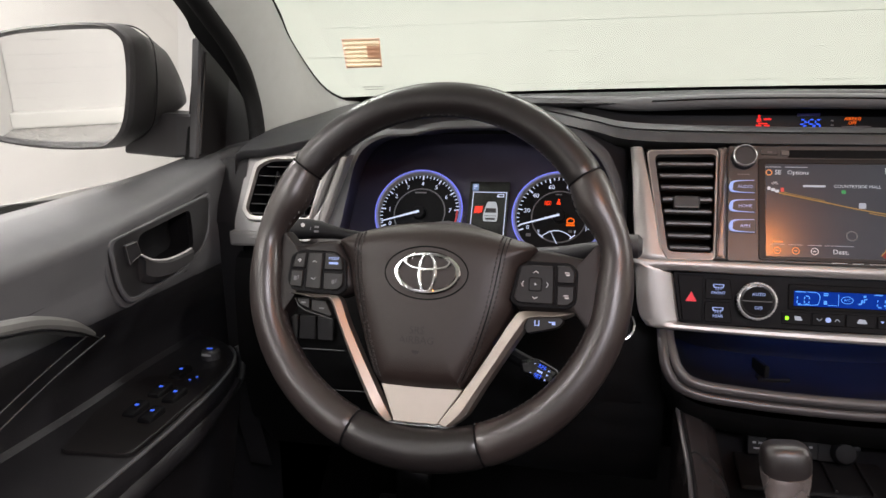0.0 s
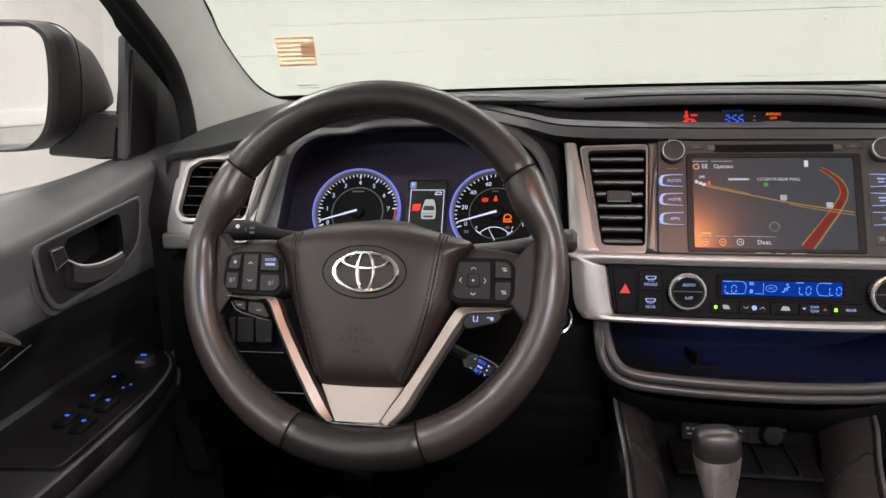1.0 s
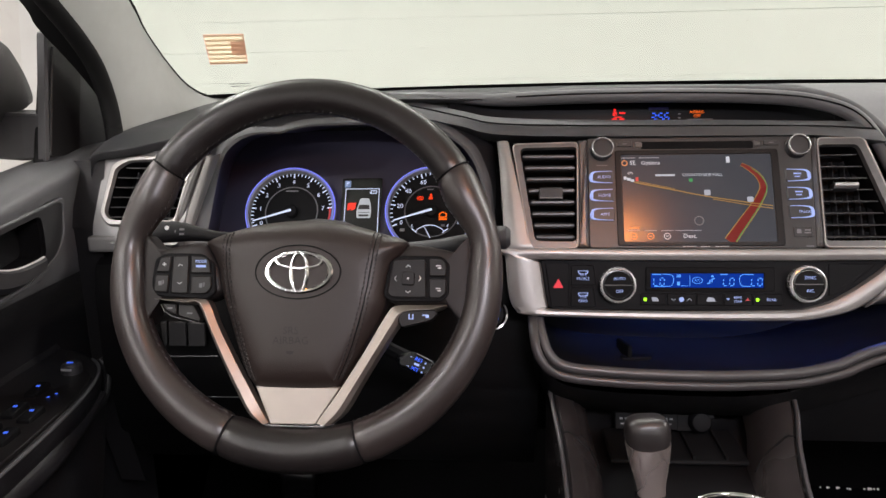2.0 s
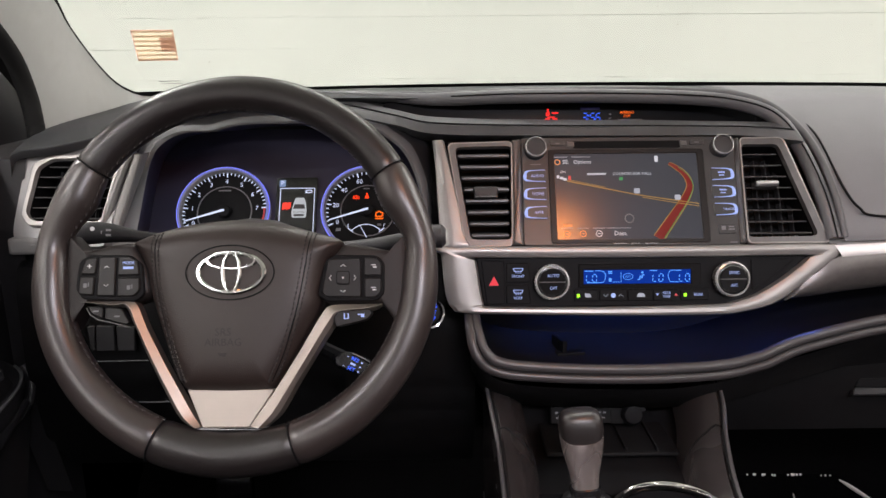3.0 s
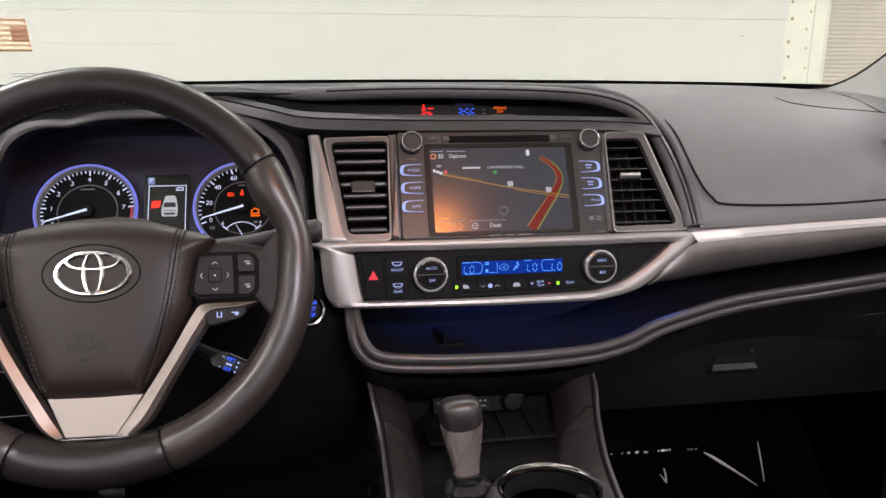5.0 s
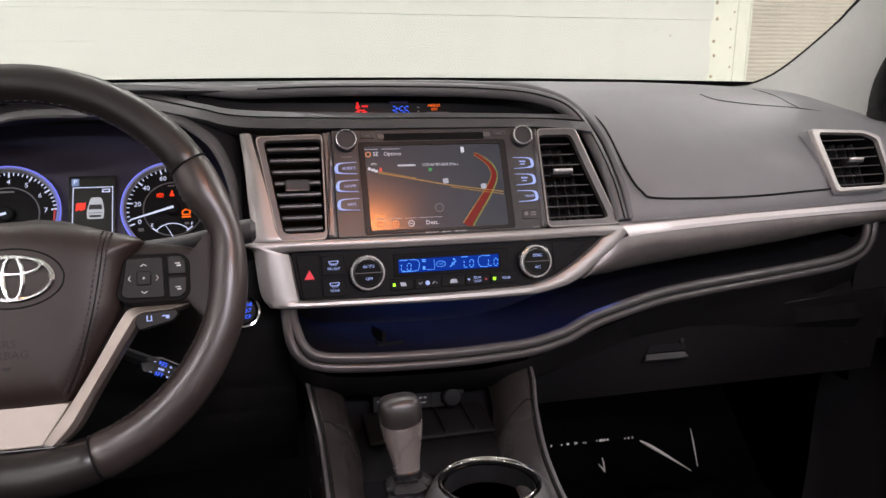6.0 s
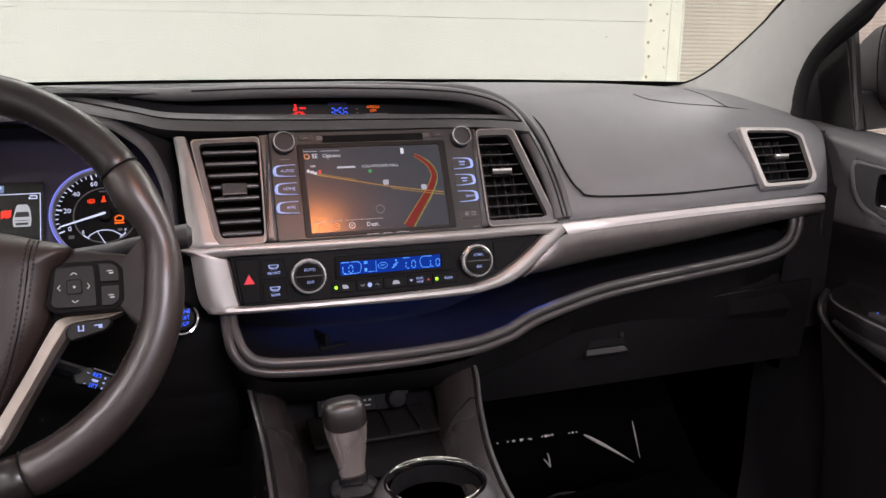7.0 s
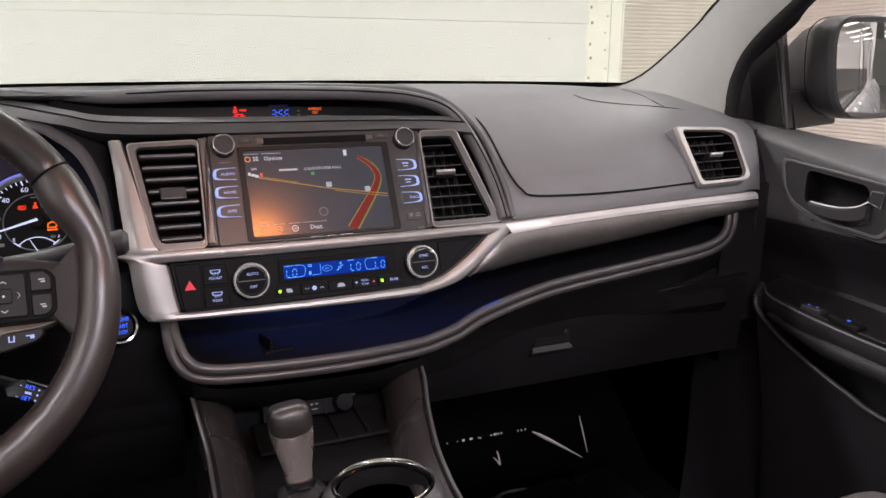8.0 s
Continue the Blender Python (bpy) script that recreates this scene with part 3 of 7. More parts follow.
rows += [[p.lerp(q, u) + V((0, -0.0012 - 0.005 * math.sin(math.pi * u) + 0.022 * max(0.0, u - 0.35) ** 1.6, 0)) for p, q in zip(edge_up, edge_low)] for u in (0.1, 0.2, 0.3, 0.4, 0.5, 0.6, 0.7, 0.8, 0.9)]
rows += [[p + V((0, 0.014, 0)) for p in edge_low], [p + V((0, 0.05, 0.004)) for p in edge_low]]
part("brushed_strip", sheet(rows, 0), DARKBRUSHED, silver_frame, "brushed dark metal strip")

# backing of the stack behind its openings
part("stack_backing", sheet([[on_face(x, z, -0.035) for x in np.linspace(-0.215, 0.235, 8)] for z in np.linspace(1.245, 1.372, 8)], 0.004), BLACK, dashboard)
part("panel_backing", sheet([[on_face(x, z, -0.035) for x in np.linspace(-0.20, 0.12, 8)] for z in np.linspace(1.182, 1.25, 5)], 0.004), BLACK, dashboard)

# ---- open tray under the stack with its rolled lip
lip_line = [(-0.1715, 0.822, 1.196), (-0.1705, 0.796, 1.176), (-0.1680, 0.772, 1.156), (-0.161, 0.760, 1.135), (-0.143, 0.757, 1.118), (-0.10, 0.756, 1.110), (-0.03, 0.756, 1.106), (0.041, 0.757, 1.105), (0.085, 0.762, 1.1065), (0.122, 0.768, 1.111), (0.16, 0.774, 1.121), (0.195, 0.780, 1.131), (0.281, 0.790, 1.151), (0.35, 0.795, 1.160), (0.42, 0.80, 1.166), (0.553, 0.82, 1.1735), (0.603, 0.828, 1.179), (0.632, 0.834, 1.190), (0.646, 0.84, 1.208), (0.650, 0.845, 1.228)]
lip = spline(lip_line, 110)
tray = thing("dash_tray", (0, 0.85, 1.10), "open dark tray with a rolled lip across the dash", "tray")
GROOVE = [(-0.18, 0.0), (-0.161, 0.004), (-0.143, 0.007), (-0.10, 0.009), (0.06, 0.010), (0.10, 0.007), (0.16, 0.002), (0.20, 0.006), (0.28, 0.004), (0.40, 0.002), (0.55, 0.0), (0.70, 0.0)]
groove = [q + V((0, 0, float(np.interp(q.x, [g[0] for g in GROOVE], [g[1] for g in GROOVE])))) for q in lip]
rise = [(groove[min(i + 1, 109)] - groove[max(i - 1, 0)]).normalized().cross(V((0, 1, 0))) for i in range(110)]
# The outer roll's shade and the inner roll's highlight are in their base colours.
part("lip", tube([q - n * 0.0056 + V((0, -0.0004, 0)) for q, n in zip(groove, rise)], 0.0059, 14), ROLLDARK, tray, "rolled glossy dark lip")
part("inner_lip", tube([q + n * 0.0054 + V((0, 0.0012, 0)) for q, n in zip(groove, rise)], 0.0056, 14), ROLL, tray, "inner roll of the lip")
part("lip_groove", tube([q + V((0, 0.0005, 0)) for q in groove], 0.0042, 6), BLACK, tray)
rows = [[q + V((0, 0.002, 0.006)) for q in lip]]
for d, h in ((0.03, -0.004), (0.09, -0.002), (0.13, 0.01), (0.14, 0.06), (0.14, 0.10)):
    rows.append([V((q.x, q.y + d, min(q.z, 1.20) + h)) for q in lip])
part("tray_liner", sheet(rows), material("tray_rubber", (0.009, 0.009, 0.011), 0.6, vary=0.15, spec=0.1), tray)
part("tray_clip", box(0.006, 0.03, 0.018, pose(-0.060, 0.852, 1.114, 0, 0, 20), 0.002), BLACK, tray)
part("tray_clip", box(0.035, 0.012, 0.004, pose(-0.048, 0.843, 1.106, 0, 0, 8), 0.001), BLACK, tray)

# ---- lower face under the lip, glove box, driver's lower panel
under = [[q + V((0, -0.006, -0.006)) for q in lip], [V((q.x, q.y + 0.004, q.z - 0.018)) for q in lip], [V((q.x, max(q.y, 0.775) + 0.02, min(q.z - 0.05, 1.135))) for q in lip], [V((q.x, 0.835, min(1.085, q.z - 0.06))) for q in lip], [V((q.x, 0.87, 1.03)) for q in lip], [V((q.x, 0.89, 0.985)) for q in lip], [V((q.x, 1.1, 0.975)) for q in lip]]
part("lower_face", sheet(under, 0.003), GLOVEPLASTIC, dashboard)
glove = thing("glove_box", (0.4, 0.85, 0.985), "closed dark plastic glove box lid under the dash", "glove box")
gl_top = spline([(0.092, 0.836, 1.038), (0.14, 0.829, 1.052), (0.185, 0.825, 1.068), (0.256, 0.823, 1.099), (0.344, 0.823, 1.109), (0.438, 0.829, 1.116), (0.620, 0.842, 1.121), (0.70, 0.850, 1.122)], 30)
rows = [[q + V((0, 0.02, 0)) for q in gl_top], gl_top, [q + V((0, -0.0008, -0.0012)) for q in gl_top], [V((q.x, 0.832 + 0.05 * max(0.0, q.x - 0.34), 1.06 + (q.z - 1.11) * 0.5)) for q in gl_top], [V((q.x, 0.858, 0.992)) for q in gl_top], [V((q.x, 0.885, 0.981)) for q in gl_top], [V((q.x, 1.1, 0.97)) for q in gl_top]]
part("lid", sheet(rows, 0.004), GLOVEPLASTIC, glove)
latch = part("latch", prism(rounded([(-0.034, -0.0055), (0.034, -0.0055), (0.029, 0.0045), (-0.030, 0.0045)], 0.002, 3), -0.008, 0.004, plane_at((0.330, 0.830, 1.0565), 0.75), 0.0012), DOORDARK, glove, "pull lip of the latch")
# Black patch painted for the shade inside the latch scoop.
part("latch_recess", prism(rounded([(-0.031, 0.0), (0.031, 0.0), (0.026, 0.012), (-0.026, 0.012)], 0.003, 3), -0.004, 0.002, plane_at((0.330, 0.8290, 1.0630), 0.1), 0.001), BLACK, glove)
part("lock_barrel", lathe([(0.0, 0.004), (0.003, 0.004), (0.004, 0.003), (0.004, -0.004)], plane_at((0.352, 0.829, 1.0785), 0), 16), LOWBLACK, glove)
rows = [[(x, 0.90, 1.236), (x, 0.862, 1.234), (x, 0.838, 1.222), (x, 0.828, 1.19), (x, 0.825, 1.10), (x, 0.845, 1.00), (x, 0.90, 0.93), (x, 1.2, 0.90)] for x in np.linspace(-0.705, -0.165, 12)]
part("driver_lower_panel", sheet(rows, 0.004), LOWBLACK, dashboard)

# ---- firewall, floor and body below the belt (dark, closes the cabin)
cabin = thing("cabin_floor", (0, 0.6, 0.55), "black carpeted cabin floor and firewall", "car floor", kind="structure")
part("carpet", sheet([[(x, y, z) for x in (-0.78, -0.3, 0.3, 0.78)] for y, z in ((-2.2, 0.58), (0.8, 0.58), (1.15, 0.60), (1.38, 0.80), (1.42, 1.38))], 0.01), CARPET, cabin)
# Unseen back of the cabin, pale so that the silver trim reflects it.
part("rear_wall", box(1.5, 0.05, 0.95, pose(0, -2.3, 0.95), 0.01), FABRIC, cabin, "unseen grey wall closing the cabin behind")
for s in (-1, 1):
    part("kick_panel", sheet([[(s * 0.80, y, z) for z in np.linspace(0.55, 1.335, 6)] for y in np.linspace(0.98, 1.42, 5)], 0.01), CARPET, cabin)
for s in (-1, 1):
    rows = [[(s * 0.7045, y, z) for z in np.linspace(0.95, 1.25, 6)] for y in np.linspace(0.900, 1.25, 5)]
    part("end_panel", sheet(rows, 0.006), DARK, dashboard)
# plain faces that close the dash to the doors
for s, x0 in ((-1, 0.700), (1, 0.640)):
    rows = [[(s * x, 0.850 + max(0, 1.0 - z) * 0.3 + 0.010 * (x - x0) / 0.1, z) for x in np.linspace(x0, 0.7365, 6)] for z in np.linspace(0.90 if s < 0 else 1.04, 1.262, 12)]
    rows += [[(s * x, (0.850 if s < 0 else 0.866) + 0.35 * (z - 1.262), z) for x in np.linspace(0.699, 0.7395, 6)] for z in (1.266, 1.30, 1.345)]
    part("end_face", sheet(rows, 0.004), DARK, dashboard)

# lit and printed colours
WHITE_LIT = glow("white_backlight", (0.70, 0.76, 1.0), 0.8)
PALE_LIT = glow("pale_print", (0.62, 0.66, 0.78), 0.35)
BLUE_LIT = glow("blue_backlight", (0.035, 0.12, 1.0), 1.3, 0.05)
BLUE_KEY = glow("blue_key_backlight", (0.42, 0.53, 1.0), 0.66)
SWITCH_LIT = glow("blue_switch_light", (0.06, 0.15, 0.9), 0.75, 0.05)
ICON_RED = glow("red_orange_icon", (1.0, 0.055, 0.012), 1.0, 0.05)
BLUE_LCD = glow("blue_lcd", (0.0005, 0.026, 0.26), 0.85, 0.04)
LCD_INK = glow("lcd_segments", (0.10, 0.34, 1.0), 0.95, 0.04)
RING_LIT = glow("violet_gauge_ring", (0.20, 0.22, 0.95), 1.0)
RING_GLOW = glow("bezel_glow", (0.24, 0.26, 0.62), 0.55)
RED_LIT = glow("red_backlight", (1.0, 0.015, 0.012), 1.1)
AMBER_LIT = glow("amber_backlight", (1.0, 0.15, 0.01), 1.0, 0.05)
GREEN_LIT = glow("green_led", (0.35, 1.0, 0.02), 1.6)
PRINT = material("pale_grey_print", (0.62, 0.62, 0.63), 0.6)
DIM_PRINT = material("dim_grey_print", (0.16, 0.16, 0.17), 0.6)
RED_PRINT = material("red_print", (0.60, 0.05, 0.06), 0.5)


def bars(parent, m, rows, mat, name="lettering_bar"):
    """Plain bars for small writing: rows of (x, y, width, height)."""
    for x, y, w, h in rows:
        part(name, prism(rect(x, y, w, h), 0.0, 0.0003, m), mat, parent, smooth=False)


def lift(m, w):
    return m @ Matrix.Translation((0, 0, w))


def spot(m, x, y, w=0.0, turn=0.0):
    return m @ Matrix.Translation((x, y, w)) @ Matrix.Rotation(radians(turn), 4, "Z")


SEGMENTS = {"0": "abcdef", "O": "abcdef", "L": "fed", "3": "abgcd", "5": "afgcd", "6": "afgedc"}


def segment_digits(name, word, h, m, mat, parent, lean=0.12, bold=0.15, step=0.82):
    """Seven-segment characters, each one mesh; a colon takes half a place."""
    w, t = h * 0.54, h * bold
    ends = {"a": (0, h, w, h), "b": (w, h, w, h / 2), "c": (w, h / 2, w, 0), "d": (0, 0, w, 0), "e": (0, 0, 0, h / 2), "f": (0, h / 2, 0, h), "g": (0, h / 2, w, h / 2)}
    x0 = -(sum(h * (0.22 if c == ":" else step) for c in word) - h * 0.30) / 2
    for c in word:
        bm = bmesh.new()
        if c == ":":
            for y in (h * 0.3, h * 0.7):
                prism(rect(x0 + lean * y, y - h / 2, t, t), 0, 0.0003, m, bm=bm)
        else:
            for k in SEGMENTS[c]:
                ax, ay, bx, by = ends[k]
                ln = math.hypot(bx - ax, by - ay)
                dx, dy = (bx - ax) / ln, (by - ay) / ln
                raw = [(t * 0.6, 0), (t * 1.1, t / 2), (ln - t * 1.1, t / 2), (ln - t * 0.6, 0), (ln - t * 1.1, -t / 2), (t * 1.1, -t / 2)]
                flat = [(ax + dx * u - dy * v, ay + dy * u + dx * v) for u, v in raw]
                prism([(x0 + u + lean * v, v - h / 2) for u, v in flat], 0, 0.0003, m, bm=bm)
        part(name, bm, mat, parent, smooth=False)
        x0 += h * (0.22 if c == ":" else step)


# ================================================================ recessed display contents
segment_digits("clock_digit", "3:56", 0.0100, spot(DP, 0.014, -0.0068, 0.0004), BLUE_LIT, display, 0.16, 0.12, 0.72)
part("clock_caption", prism(rect(0.014, 0.004, 0.024, 0.003), 0, 0.0004, DP), material("dim_blue_print", (0.03, 0.03, 0.2), 0.5), display)
for x, y, w, h in ((-0.0395, -0.0085, 0.006, 0.0022), (-0.0305, -0.0085, 0.006, 0.0022), (-0.0350, -0.0060, 0.010, 0.0012), (-0.0300, -0.0010, 0.008, 0.0018)):
    part("belt_warning", prism(rect(x, y, w, h, 0.0006), 0, 0.0005, DP), RED_LIT, display)
part("belt_warning", prism(rounded([(-0.0420, -0.0042), (-0.0362, -0.0042), (-0.0374, 0.0010), (-0.0408, 0.0010)], 0.0009, 3), 0, 0.0005, DP), RED_LIT, display)
part("belt_warning", prism(ellipse(-0.0391, 0.0030, 0.0014, 0.0015, 14), 0, 0.0005, DP), RED_LIT, display)
part("belt_sash", tube([DP @ V(q) for q in ((-0.0412, 0.0004, 0.0006), (-0.0390, -0.0018, 0.0006), (-0.0368, -0.0042, 0.0006))], 0.0004, 4), BLACK, display)
text("airbag_caption", "AIRBAG", 0.0050, spot(DP, 0.0600, -0.0010, 0.0004), AMBER_LIT, display)
text("airbag_caption", "OFF", 0.0050, spot(DP, 0.0600, -0.0058, 0.0004), AMBER_LIT, display)
bars(display, DP, ((0.064, -0.0098, 0.030, 0.0012), (0.039, -0.003, 0.003, 0.0012), (0.039, -0.008, 0.003, 0.0012)), DIM_PRINT)

# ================================================================ instrument cluster
cluster = thing("instrument_cluster", (-0.39, 0.93, 1.22), "lit instrument cluster with two violet-ringed dials", "instrument cluster")
part("back_plate", prism(rect(0, 0.015, 0.44, 0.19, 0.05, 8), -0.012, -0.008, GA), HOODIN, cluster)
bm = bmesh.new()
lip_out = [(-0.598, 1.235), (-0.590, 1.262), (-0.5770, 1.300), (-0.5635, 1.330), (-0.5551, 1.346), (-0.5495, 1.3590), (-0.5359, 1.3716), (-0.5125, 1.3785), (-0.4790, 1.3792), (-0.4660, 1.3828), (-0.4388, 1.3878), (-0.3918, 1.3890), (-0.335, 1.3882), (-0.281, 1.3806), (-0.2620, 1.3705), (-0.2420, 1.3535), (-0.2295, 1.3290), (-0.2220, 1.3010), (-0.2190, 1.262), (-0.219, 1.235)]
lip_in = [(-0.5700, 1.235), (-0.5640, 1.262), (-0.5570, 1.300), (-0.5509, 1.3320), (-0.5465, 1.3445), (-0.5405, 1.3560), (-0.5258, 1.3676), (-0.5058, 1.3742), (-0.4756, 1.3748), (-0.4635, 1.3780), (-0.4387, 1.3828), (-0.3918, 1.3839), (-0.337, 1.3832), (-0.2860, 1.3756), (-0.2680, 1.3662), (-0.2490, 1.3500), (-0.2365, 1.3270), (-0.2290, 1.3000), (-0.2255, 1.262), (-0.2255, 1.235)]
back_edge = [(-0.574, 1.225), (-0.572, 1.255), (-0.570, 1.285), (-0.567, 1.315), (-0.562, 1.335), (-0.552, 1.350), (-0.535, 1.361), (-0.505, 1.367), (-0.475, 1.368), (-0.46, 1.370), (-0.43, 1.373), (-0.39, 1.374), (-0.335, 1.373), (-0.28, 1.367), (-0.258, 1.356), (-0.240, 1.339), (-0.230, 1.315), (-0.226, 1.290), (-0.224, 1.255), (-0.224, 1.225)]
oh, ih, bh = (spline([(x, 0, z) for x, z in q], 90) for q in (lip_out, lip_in, back_edge))


def lean_y(z):
    return 0.868 + 0.30 * (z - 1.33)


out_x = lambda p, k: p.x + k * (1 if p.x > -0.39 else -1) * max(0.0, min(1.0, (1.385 - p.z) / 0.03))
rows = [[V((out_x(p, 0.020), 0.960, min(1.414, p.z + 0.022))) for p in oh], [V((out_x(p, 0.012), lean_y(p.z) + 0.03, p.z + 0.014 * (p.z > 1.30))) for p in oh], [V((out_x(p, 0.003), lean_y(p.z) + 0.006, p.z + 0.004 * (p.z > 1.30))) for p in oh], [V((p.x, lean_y(p.z), p.z)) for p in oh], [V(((p.x + q.x) / 2, lean_y(p.z) - 0.0015, (p.z + q.z) / 2)) for p, q in zip(oh, ih)], [V((q.x, lean_y(q.z) + 0.001, q.z)) for q in ih], [V((q.x, lean_y(q.z) + 0.006, q.z)) for q in ih], [V((p.x, 0.922 + 0.62 * (p.z - 1.28), p.z)) for p in bh]]
part("hood_inside", sheet(rows[5:], 0), HOODIN, dashboard, "dark inside of the dial hood with ring glow in its tint")
part("hood_face", sheet(rows[2:6], 0), SOFT, dashboard, "grey front lip of the dial hood")
part("cluster_hood", sheet(rows[:3], 0), DARK, dashboard, "dark soft hood over the dials")


def dial(cx, cy, r, top_value, step, red_from=None):
    """One round gauge with ring, ticks, numerals and needle. step: degrees for each numeral."""
    g = part("dial_face", prism(ellipse(cx, cy, r, r, 64), -0.008, -0.0035, GA), BLACK, cluster)
    part("bezel_ring", lathe([(r * 0.965, -0.004), (r * 0.975, 0.003), (r * 1.015, 0.005), (r * 1.04, 0.002), (r * 1.045, -0.008)], spot(GA, cx, cy), 72), VENTRIM, g, "grey metallic bezel")
    part("ring_light", lathe([(r * 1.035, 0.0028), (r * 1.05, 0.0050), (r * 1.062, 0.0024)], spot(GA, cx, cy), 72), RING_LIT, g, "violet light ring")
    # Added emission for the ring light reflected in the bezel; no lamp here.
    part("ring_glow", lathe([(r * 0.985, 0.0052), (r * 1.005, 0.0060), (r * 1.030, 0.0050)], spot(GA, cx, cy), 72), RING_GLOW, g, "glow of the light ring on the bezel")
    part("inner_ring", lathe([(r * 0.60, -0.0032), (r * 0.615, -0.0024), (r * 0.63, -0.0032)], spot(GA, cx, cy), 60), DIM_PRINT, g)
    major = finish(box(0.0016, 0.0062, 0.0006), "tick", WHITE_LIT, smooth=False)
    minor = finish(box(0.0011, 0.0034, 0.0006), "tick", WHITE_LIT, smooth=False)
    n = 8 if red_from else 7
    for i in range(n * 5 + 1):
        a = -112 + 224 * i / (n * 5)
        big = i % 5 == 0
        rr = r * (0.90 if big else 0.925)
        m = spot(GA, cx + rr * math.sin(radians(a)), cy + rr * math.cos(radians(a)), -0.0028, -a)
        if big:
            piece("tick", major, m, g)
        elif not (red_from and a > red_from):
            piece("tick", minor, m, g)
    for i in range(n + 1):
        a = -112 + 224 * i / n
        word = str(i if red_from else i * 20)
        text("numeral", word, 0.0082, spot(GA, cx + r * 0.74 * math.sin(radians(a)), cy + r * 0.74 * math.cos(radians(a)), -0.0028), WHITE_LIT, g)
    if red_from:
        arc = [(cx + r * 0.91 * math.sin(radians(a)), cy + r * 0.91 * math.cos(radians(a))) for a in np.linspace(red_from, 114, 12)]
        part("red_zone", tube([GA @ V((x, y, -0.0028)) for x, y in arc], 0.0013, 6), RED_PRINT, g, "red zone of the dial")
    na = radians(-107)
    nd = part("needle", prism([(-0.0014, -0.001), (0.0014, -0.001), (0.0006, r * 0.90), (-0.0006, r * 0.90)], 0.0030, 0.0040, spot(GA, cx, cy, 0, 107)), WHITE_LIT, g)
    part("needle_hub", lathe([(0.0, 0.0026), (0.0070, 0.0022), (0.0085, 0.001), (0.009, -0.004)], spot(GA, cx, cy), 28), BLACK, g)
    return g


tach = dial(-0.0880, -0.0072, 0.0554, 8, 28, 85)
speedo = dial(0.0930, -0.0072, 0.0554, 140, 32)
bars(tach, lift(GA, -0.003), ((-0.0894, 0.0215, 0.016, 0.0018),), DIM_PRINT)
bars(speedo, lift(GA, -0.003), ((0.091, 0.0225, 0.008, 0.0016),), DIM_PRINT)
icon = part("warning_lamp", prism(ellipse(0.0782, 0.0105, 0.0026, 0.0027, 18), -0.003, -0.0024, GA, 0, hole=ellipse(0.0782, 0.0105, 0.0017, 0.0018, 18)), ICON_RED, speedo, "lit red-orange brake lamp")
bars(icon, lift(GA, -0.0028), ((0.0782, 0.0105, 0.0007, 0.0024),), ICON_RED, "lamp_mark")
for sx in (-1, 1):
    part("lamp_mark", tube([GA @ V((0.0782 + sx * 0.0038 * math.cos(w), 0.0105 + 0.0038 * math.sin(w), -0.0026)) for w in np.linspace(-0.8, 0.8, 7)], 0.0004, 4), ICON_RED, icon)
icon = part("warning_lamp", prism(ellipse(0.0918, 0.0150, 0.0013, 0.0014, 12), -0.003, -0.0024, GA), ICON_RED, speedo, "lit red-orange belt lamp")
part("lamp_mark", prism(rounded([(0.0890, 0.0090), (0.0945, 0.0090), (0.0940, 0.0110), (0.0928, 0.0136), (0.0908, 0.0136), (0.0894, 0.0110)], 0.0006, 3), -0.003, -0.0024, GA), ICON_RED, icon)
engine = [(0.1026, -0.0160), (0.1118, -0.0160), (0.1126, -0.0140), (0.1126, -0.0108), (0.1110, -0.0094), (0.1092, -0.0094), (0.1088, -0.0082), (0.1060, -0.0082), (0.1056, -0.0094), (0.1038, -0.0098), (0.1026, -0.0118)]
part("warning_lamp", prism(engine, -0.003, -0.0024, GA, 0, hole=[(0.1077 + (u - 0.1077) * 0.72, -0.0122 + (v + 0.0122) * 0.66) for u, v in engine]), AMBER_LIT, speedo, "lit amber engine lamp")
bars(speedo, lift(GA, -0.003), ((0.1077, -0.0182, 0.0105, 0.0020),), AMBER_LIT, "lamp_caption_bar")
fuel = [(0.0915 + 0.024 * math.sin(radians(a)), -0.0500 + 0.024 * math.cos(radians(a))) for a in np.linspace(-48, 48, 14)]
part("fuel_arc", tube([GA @ V((x, y, -0.0026)) for x, y in fuel], 0.0006, 5), WHITE_LIT, speedo)
for s in (-1, 1):
    part("fuel_mark", prism(rect(0, 0, 0.0012, 0.0085), -0.003, -0.0022, spot(GA, 0.0915 + s * 0.0195, -0.0335, 0, s * -52)), WHITE_LIT, speedo)
part("fuel_needle", prism([(-0.0006, 0), (0.0006, 0), (0.0003, 0.017), (-0.0003, 0.017)], -0.001, 0.0, spot(GA, 0.0925, -0.0440, 0, 28)), WHITE_LIT, speedo)
text("fuel_letter", "E", 0.0055, spot(GA, 0.0690, -0.0275, -0.0026), WHITE_LIT, speedo)
text("fuel_letter", "F", 0.0055, spot(GA, 0.1140, -0.0275, -0.0026), WHITE_LIT, speedo)
bars(speedo, lift(GA, -0.003), ((0.0565, -0.0325, 0.006, 0.004), (0.108, -0.0265, 0.005, 0.003)), DIM_PRINT)

# middle display: outlined page with a small car picture
mid = part("middle_display", prism(rect(0.002, -0.006, 0.052, 0.090, 0.002), -0.008, -0.004, GA), GLOSS, cluster, "small dark display between the dials")
page_out, page_in = rect(0.0030, -0.0100, 0.0442, 0.0690), rect(0.0030, -0.0100, 0.0426, 0.0674)
